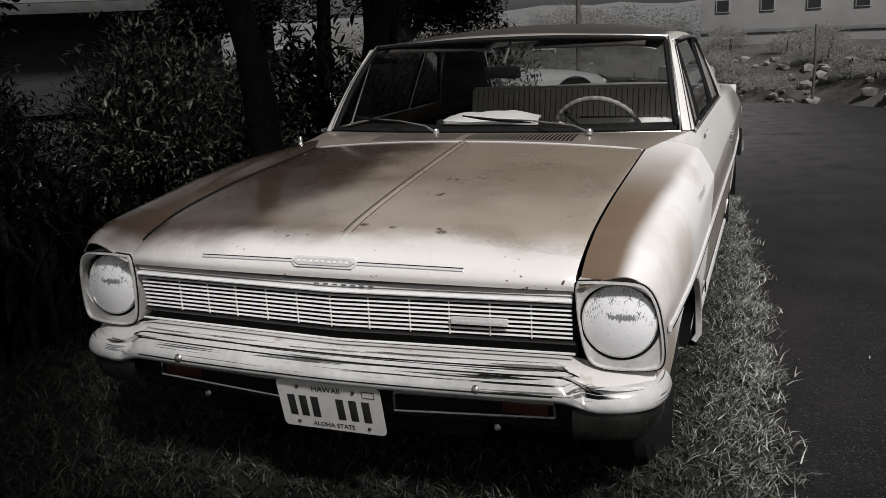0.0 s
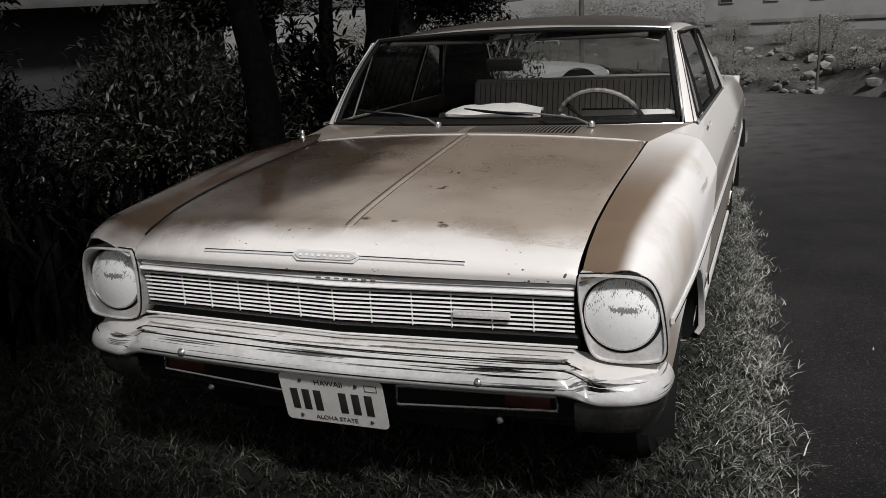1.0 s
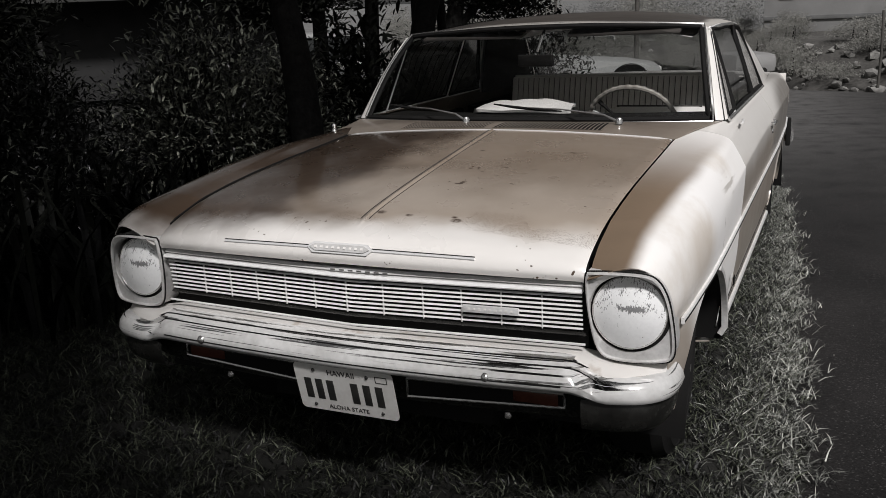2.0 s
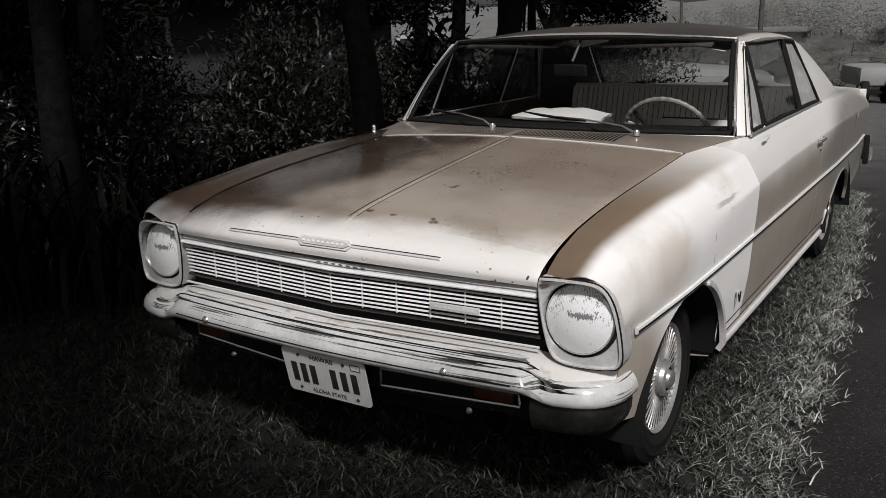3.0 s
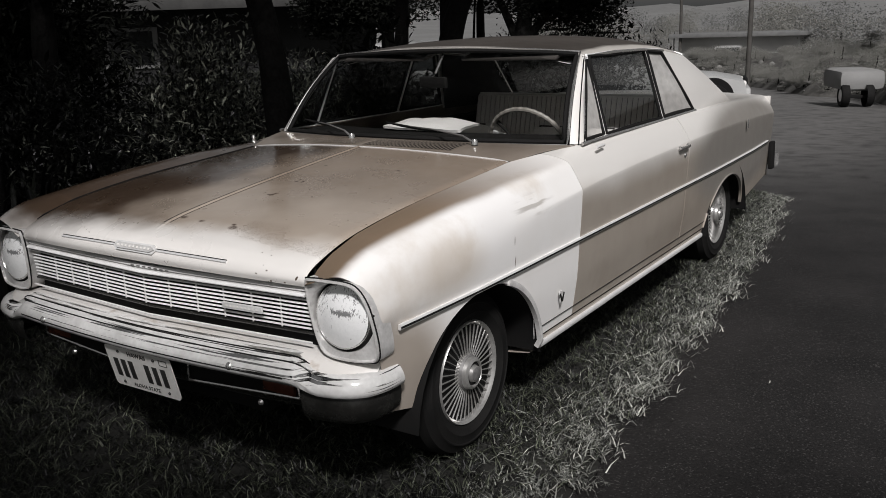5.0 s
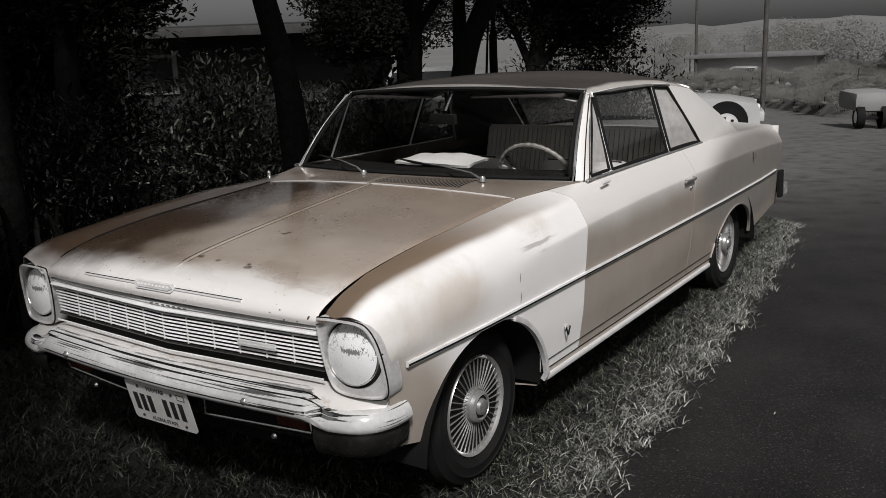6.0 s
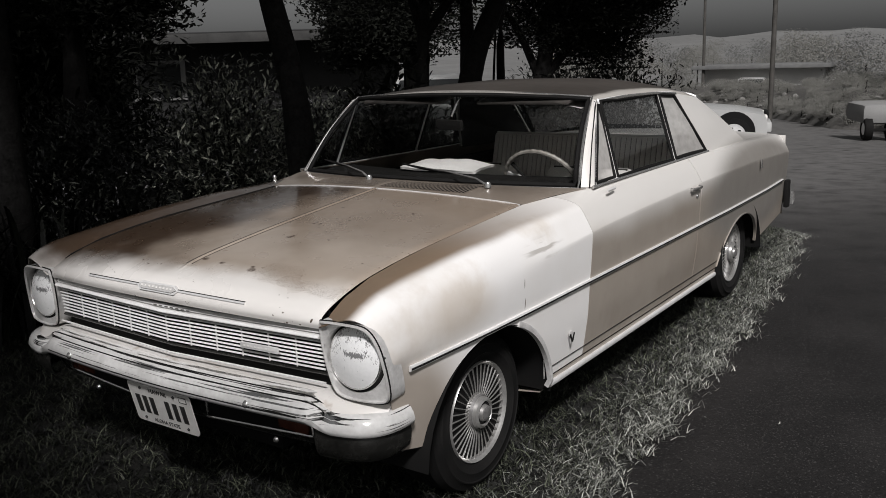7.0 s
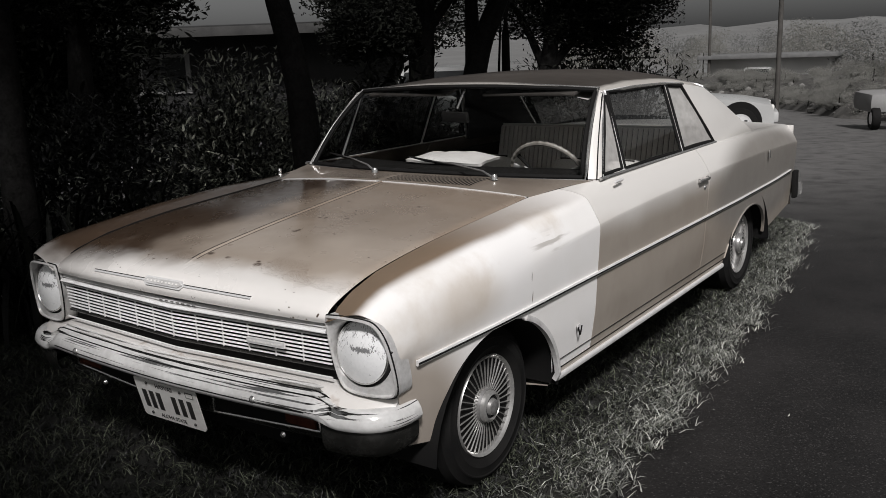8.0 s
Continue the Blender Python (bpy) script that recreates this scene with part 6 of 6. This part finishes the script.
tree(-4.2, 9.4, ((0, 0, 0), (0.1, 0.0, 0.9), (0.2, 0.1, 1.8), (0.4, 0.2, 3.4)), 0.18, ((0.5, (1.4, 0.6, 2.6), 0.07), (0.5, (-1.2, 0.2, 2.8), 0.07)),
     (((0.6, 0.6, 2.3), (1.15, 1.0, 0.75), 34000), ((1.1, 0.4, 2.9), (1.6, 1.4, 0.55), 26000), ((0.4, 0.4, 3.7), (2.4, 1.8, 1.0), 14000), ((1.65, 0.5, 2.8), (0.95, 0.9, 0.45), 16000)), 15, "broad dark-leaved tree behind the car", 0.085)
tree(-2.95, 0.55, ((0, 0, 0), (0.0, 0.0, 0.8), (-0.05, 0.05, 1.7), (-0.1, 0.1, 3.0)), 0.12, ((0.5, (-0.9, 0.4, 2.8), 0.06), (0.7, (0.6, -0.6, 3.1), 0.05)),
     (((-0.3, 0.2, 3.1), (1.9, 1.8, 0.9), 9000), ((-1.0, 0.1, 2.1), (0.9, 1.0, 0.5), 4500)), 16, "thick dark tree in the planting bed")
tree(-5.4, 2.6, ((0, 0, 0), (0.05, 0.0, 0.9), (0.0, 0.1, 1.9), (0.1, 0.1, 3.2)), 0.15, ((0.5, (-0.9, 0.4, 2.8), 0.06), (0.7, (0.9, -0.6, 3.1), 0.05)),
     (((-0.5, -0.9, 2.7), (1.4, 1.3, 1.0), 9000), ((0.25, 0.35, 2.5), (0.65, 0.65, 0.7), 9000)), 17, "dark tree at the back of the planting")
tree(-9.6, 4.2, ((0, 0, 0), (0.05, 0.0, 0.9), (0.0, 0.1, 1.9), (0.1, 0.1, 3.2)), 0.15, ((0.5, (-0.9, 0.4, 2.8), 0.06), (0.7, (0.9, -0.6, 3.1), 0.05)),
     (((-0.6, -0.4, 2.6), (1.6, 1.6, 0.9), 9000),), 18, "dark tree at the back of the planting", 0.12)


tree(-7.4, 2.2, ((0, 0, 0), (0.05, 0.0, 0.9), (0.0, 0.1, 1.9), (0.1, 0.1, 3.2)), 0.2, ((0.5, (-0.9, 0.4, 2.8), 0.06), (0.7, (0.9, -0.6, 3.1), 0.05)),
     (((-0.2, -0.8, 2.7), (1.9, 2.0, 1.1), 12000),), 19, "dark tree at the back of the planting", 0.14)
tree(-5.4, 7.9, ((0, 0, 0), (0.05, 0.0, 0.9), (0.0, 0.1, 1.9), (0.1, 0.1, 3.0)), 0.13, ((0.5, (-0.9, 0.4, 2.4), 0.05), (0.6, (0.9, -0.5, 2.5), 0.05)),
     (((-0.2, 0.2, 2.25), (1.25, 1.2, 0.75), 11000), ((-1.4, 0.9, 1.9), (0.8, 0.8, 0.5), 6000),), 20, "dense dark tree at the edge of the planting", 0.10)
# added out of view; its crowns only throw shade on lawn and drive
tree(0.4, -5.9, ((0, 0, 0), (0.05, 0.0, 1.2), (0.2, 0.4, 2.4), (0.4, 1.0, 3.6)), 0.17, ((0.7, (1.4, 2.2, 3.6), 0.07), (0.8, (-0.6, 1.8, 3.8), 0.06)),
     (((0.7, 1.65, 3.9), (1.5, 0.75, 0.5), 17000), ((2.3, 1.55, 4.0), (1.2, 0.65, 0.5), 8000), ((0.2, 0.0, 4.2), (2.2, 1.8, 0.8), 9000), ((4.95, 2.1, 4.2), (1.3, 0.8, 0.5), 11000), ((-0.6, 2.7, 4.0), (1.3, 1.0, 0.5), 13000)), 31, "unseen dark tree added to shade the lawn and drive", 0.12)


rngl = np.random.default_rng(77)
n_ = 170
ly_ = rngl.uniform(-1.6, 7.0, n_)
lx_ = np.interp(ly_, [p[0] for p in EDGE], [p[1] for p in EDGE]) + rngl.exponential(0.09, n_) - 0.10
litter = leaves("leaf_litter", np.stack([lx_, ly_, np.full(n_, 0.004)], 1), 0.013, 0.5, DRY, 78)
tagged(litter, "small dry leaves scattered along the edge of the drive", "leaves", kind="stuff")

# ---- behind the planting: house, cars ----
def window(x, y, z, w, h, parent, deep=0.06):
    a = part("window", box(x, y, z, w, deep, h, 0.01), WHITEWALL, parent)
    part("pane", box(x, y - deep * 0.5 - 0.004, z, w * 0.82, 0.008, h * 0.82), DARKGLASS, a)


house = empty("house", "low dark house with a pale roof edge behind the trees", "house")
house.location = (-17.0, 13.0, -0.05)
house.rotation_euler = (0, 0, radians(38))
part("wall", box(0, 0, 1.1, 12, 6, 2.2, 0.02), DARKWALL, house)
roof_bm = bmesh.new()
grid([[(x, y, z) for x in spread(-7, 7, 15)] for y, z in ((-4.2, 2.05), (-4.2, 2.25), (0, 2.42), (4.2, 2.25))], roof_bm)
part("roof", roof_bm, DARKWALL, house, "low dark roof")
part("fascia", box(0, -4.22, 2.13, 14, 0.05, 0.20, 0.005), DARKFASCIA, house, "weathered fascia board")
for x in (-3, 0.5):
    window(x, -3.02, 1.25, 1.2, 0.9, house)


def other_car(x, y, turn, label, nose=1.15, length=4.4, height=1.42, coat=None):
    e = empty("car", label, "car", "parked cars in the distance")
    e.location, e.rotation_euler = (x, y, ground_z(y)), (0, 0, radians(turn))
    h = length / 2
    coat = coat or WHITECAR
    body_top = [(-h, 0.55), (-h + 0.05, 0.66), (-h + 0.5, 0.74), (-h + nose, 0.86), (h - 0.6, 0.98), (h - 0.08, 0.90), (h, 0.6)]
    rows = []
    for yy, sc in ((-0.86, 0.985), (-0.80, 1.0), (0, 1.02), (0.80, 1.0), (0.86, 0.985)):
        rows.append([(px, yy, 0.30)for px, pz in body_top[:1]] + [(px, yy, pz * sc) for px, pz in body_top] + [(body_top[-1][0], yy, 0.30)])
    bm = grid(rows)
    for yy in (-0.87, 0.87):
        bm.faces.new([bm.verts.new((px, yy * 0.99, pz * 0.985)) for px, pz in body_top] + [bm.verts.new((body_top[-1][0], yy * 0.99, 0.30)), bm.verts.new((body_top[0][0], yy * 0.99, 0.30))])
    part("body", bm, coat, e)
    rows = []
    for k, (px, pz) in enumerate(((-h + nose, 0.86), (-h + nose + 0.7, height - 0.06), (-h + nose + 1.2, height), (h - 1.4, height - 0.03), (h - 0.6, 0.97))):
        in_ = 0.80 if pz < 1.0 else 0.62
        rows.append([(px, v * in_, pz - (0.03 if abs(v) == 1 else 0)) for v in spread(-1, 1, 7)])
    cab = grid(rows)
    for v in (-1, 1):
        cab.faces.new([cab.verts.new((px, v * (0.80 if pz < 1 else 0.62), pz - 0.03)) for px, pz in ((-h + nose, 0.86), (-h + nose + 0.7, height - 0.06), (-h + nose + 1.2, height), (h - 1.4, height - 0.03), (h - 0.6, 0.97))])
    part("cabin", cab, coat, e)
    for v in (-1, 1):
        bm = bmesh.new()
        bm.faces.new([bm.verts.new((px, v * (0.805 if pz < 1 else 0.645), pz)) for px, pz in ((-h + nose + 0.25, 0.95), (-h + nose + 0.83, height - 0.12), (h - 1.45, height - 0.12), (h - 0.9, 0.99))])
        ob = obj("side_window", bm, DARKGLASS, e)
        shell(ob, 0.008, 1)
    for (xa, za), (xb, zb), out in (((-h + nose + 0.06, 0.90), (-h + nose + 0.64, height - 0.10), -1), ((h - 0.68, 1.0), (h - 1.32, height - 0.08), 1)):
        bm = bmesh.new()
        bm.faces.new([bm.verts.new((px + out * 0.012, v, pz + 0.012)) for px, v, pz in ((xa, -0.70, za), (xa, 0.70, za), (xb, 0.56, zb), (xb, -0.56, zb))])
        shell(obj("windscreen" if out < 0 else "back_window", bm, DARKGLASS, e), 0.006, 0)
    part("grille", box(-h - 0.01, 0, 0.62, 0.05, 0.90, 0.12, 0.02), BLACK, e)
    for px in (-h + 0.55, h - 0.95):
        for v in (-1, 1):
            hous = part("wheel_arch", lathe([(0.36, 0.0), (0.36, 0.012), (0.001, 0.012)], 28, (px, v * 0.862, 0.36), "y", v), BLACK, e)
            w = part("wheel", lathe([(0.19, 0.0), (0.21, 0.02), (0.29, 0.015), (0.31, -0.03), (0.31, -0.15)], 28, (px, v * 0.875, 0.31), "y", v), RUBBER, e)
            part("wheel_rim", lathe([(0.20, 0.012), (0.17, 0.004), (0.06, 0.012), (0.001, 0.016)], 28, (px, v * 0.878, 0.31), "y", v), ALU, w)
            for k in range(5):
                part("rim_gap", box(px + 0.115 * math.cos(k * 1.2566), v * 0.895, 0.31 + 0.115 * math.sin(k * 1.2566), 0.05, 0.008, 0.05, 0.006), BLACK, w)
    for v in (-1, 1):
        part("headlight", box(-h + 0.045, v * 0.62, 0.60, 0.10, 0.28, 0.09, 0.03), PLATE, e)
        part("tail_lamp", box(h - 0.05, v * 0.66, 0.76, 0.10, 0.28, 0.14, 0.02), AMBER, e)
    part("bumper", box(-h - 0.02, 0, 0.44, 0.12, 1.60, 0.18, 0.04), coat, e)
    part("bumper", box(h + 0.02, 0, 0.46, 0.12, 1.60, 0.18, 0.04), coat, e)
    return e


other_car(-4.45, 13.5, 197, "white car parked behind the old coupe", nose=2.0, length=5.0, height=1.36)
other_car(-14.0, 17.0, 37, "white car half hidden by the trees", nose=1.0, height=1.5)
other_car(-7.3, 11.2, 123, "pale car glimpsed between the trees", height=1.4)
other_car(-10.6, 44.0, 102, "pale car parked far down the drive", height=1.7)
other_car(-6.7, 52.0, 172, "dark car parked far down the drive", height=1.75, coat=DARKCAR)

# trailer shape added in place of a white car or van seen end-on
trailer = empty("trailer", "small white two-wheeled shape standing in for a vehicle seen end-on", "trailer")
trailer.location, trailer.rotation_euler = (-0.85, 18.6, ground_z(18.6)), (0, 0, radians(24))
part("body", box(0.1, 0.55, 0.56, 0.95, 1.5, 0.44, 0.16), WHITEWALL, trailer)
part("drawbar", tube([(0.1, 1.25, 0.40), (0.1, 2.0, 0.36)], 0.03, 8), BLACK, trailer)
part("axle_beam", box(0.0, -0.10, 0.22, 0.62, 0.06, 0.06, 0.01), BLACK, trailer)
for x, out in ((-0.31, -1), (0.31, 1)):
    w = part("wheel", lathe([(0.13, 0.0), (0.16, 0.02), (0.22, 0.015), (0.245, -0.02), (0.245, -0.14)], 24, (x, -0.10, 0.245), "x", out), RUBBER, trailer)
    part("rim", lathe([(0.13, 0.008), (0.07, 0.016), (0.001, 0.018)], 20, (x, -0.10, 0.245), "x", out), ALU, w)


def pole(x, y, h, r, label, name="utility_pole"):
    e = empty(name, label, "pole")
    e.location = (x, y, ground_z(y))
    part("shaft", tube([(0, 0, -0.1), (0.02, 0, h * 0.5), (0, 0, h)], [r, r * 0.9, r * 0.75], 10), WOOD, e)
    return e


pole(-4.8, 25.2, 9.0, 0.075, "weathered wooden utility pole beside the drive")
pole(-13.7, 45.8, 6.0, 0.09, "thin distant utility pole")
pole(1.73, 16.9, 1.55, 0.03, "short pale post at the edge of the drive", "post")

# ---- bank, scrub, buildings and hill in the distance ----
BANK = [(-60, 60), (-30, 48), (-14, 38), (-7.0, 33.5), (-5.2, 29.6), (-2.8, 24.0), (-1.3, 23.0), (0.0, 18.2), (0.3, 17.8), (1.7, 17.0), (2.9, 15.0), (5.0, 13.0), (9.0, 11.0), (30.0, 6.0)]


def bank_z(x, y):
    y0 = tab(BANK, x)
    u = max(0, (y - y0) / 7)
    return ground_z(y0) + 0.95 * min(1, u * 2.2) ** 0.8 - 0.04 + 0.10 * noise.noise((x * 1.1, u * 6, 1)) * min(1, u * 6), y0


rows = []
for i in range(110):
    x = -40 + 70 * i / 109
    y0 = tab(BANK, x)
    rows.append([(x, y0 + 9 * j / 15, bank_z(x, y0 + 9 * j / 15)[0]) for j in range(16)])
tagged(obj("bank", grid(rows), DRYSOIL), "low rough bank of dry soil and scrub beyond the drive", "bank", kind="structure")
rngb = np.random.default_rng(9)


def rock(bm, c, r):
    res = bmesh.ops.create_icosphere(bm, subdivisions=1, radius=r, matrix=Matrix.Translation(c))
    for v in res["verts"]:
        v.co += Vector((rngb.normal(), rngb.normal(), rngb.normal())) * r * 0.16


for k in range(170):
    x = float(rngb.uniform(-12, 7) if k % 2 else rngb.uniform(0, 6))
    z, y0 = bank_z(x, 0)
    y = y0 + float(rngb.uniform(0.0, 2.6))
    z, _ = bank_z(x, y)
    bm = bmesh.new()
    r = float(rngb.uniform(0.04, 0.17))
    rock(bm, (0, 0, 0), r)
    ob = obj("stone", bm, STONE)
    ob.location, ob.scale = (x, y, z + r * 0.25), (1, 1, 0.7)
    tagged(ob, "rough grey stone on the bank", "stone", "stones on the bank")
for k in range(120):
    x = float(rngb.uniform(-3, 6) if k % 4 == 0 else rngb.uniform(-14, 0.5))
    z, y0 = bank_z(x, 0)
    y = y0 + float(rngb.uniform(0.15, 1.0)) ** 1.6 * 6.0
    z, _ = bank_z(x, y)
    e = empty("shrub", "dry scrubby bush on the bank", "shrub", "bushes on the bank")
    e.location = (x, y, z)
    h, r = float(rngb.uniform(0.35, 0.95)) * (0.6 if x < -5.0 else 0.75), float(rngb.uniform(0.3, 0.7))
    part("stem", tube([(0, 0, -0.1), (0.03, 0, h * 0.6)], [0.03, 0.012], 6), BARK, e)
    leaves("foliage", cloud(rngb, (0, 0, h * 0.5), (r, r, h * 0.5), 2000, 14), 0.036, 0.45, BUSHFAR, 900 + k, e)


def building(x, y, turn, w, d, h, nwin, label, plaster):
    e = empty("building", label, "building", "pale buildings beyond the drive")
    e.location, e.rotation_euler = (x, y, ground_z(y)), (0, 0, radians(turn))
    part("wall", box(0, 0, h / 2, w, d, h, 0.02), plaster, e)
    part("roof", box(0, -0.25, h + 0.10, w + 0.8, d + 1.0, 0.20, 0.03), GREYROOF, e)
    part("base_band", box(0, -d / 2 - 0.03, h * 0.38, w + 0.05, 0.06, 0.12, 0.01), GREYROOF, e)
    for k in range(nwin):
        window(-w / 2 + w * (k + 0.5) / nwin, -d / 2 - 0.02, h * 0.54, 0.42, 0.40, e)
    return e


building(7.5, 29.0, -6, 17, 6, 4.8, 13, "long white building with a row of windows above the bank", WHITEWALL)
building(-11.0, 49.0, 4, 6.2, 5, 2.3, 0, "pale low building in the distance", FARWALL)

rows = []
for i in range(60):
    x = -260 + 520 * i / 59
    rows.append([(x, 70 + 230 * u, -3 + (10 + 5 * noise.noise((x * 0.012, 0, 4))) * (u ** 1.2) + 2.5 * noise.noise((x * 0.05, u * 4, 7)) * u) for u in spread(0, 1, 18)])
tagged(obj("hill", grid(rows), HILL), "scrub-covered hillside in the distance, toned pale for haze", "hill", kind="structure")
for k in range(110):
    y = float(rngb.uniform(42, 130))
    x = float(rngb.uniform(-0.75 * y - 8, 0.12 * y))
    bearing = math.degrees(math.atan2(2.2 - x, y + 2.3))
    if 28.0 < bearing < 38.0 or (y < 62 and 11.0 < bearing < 19.5):
        continue
    e = empty("tree", "small distant tree on the slope", "tree", "distant trees")
    z = ground_z(y)
    e.location = (x, y, z)
    h = float(rngb.uniform(1.4, 2.6)) * (1 + y / 90)
    part("trunk", tube([(0, 0, -0.2), (0, 0, h * 0.6)], [0.10, 0.05], 6), BARK, e)
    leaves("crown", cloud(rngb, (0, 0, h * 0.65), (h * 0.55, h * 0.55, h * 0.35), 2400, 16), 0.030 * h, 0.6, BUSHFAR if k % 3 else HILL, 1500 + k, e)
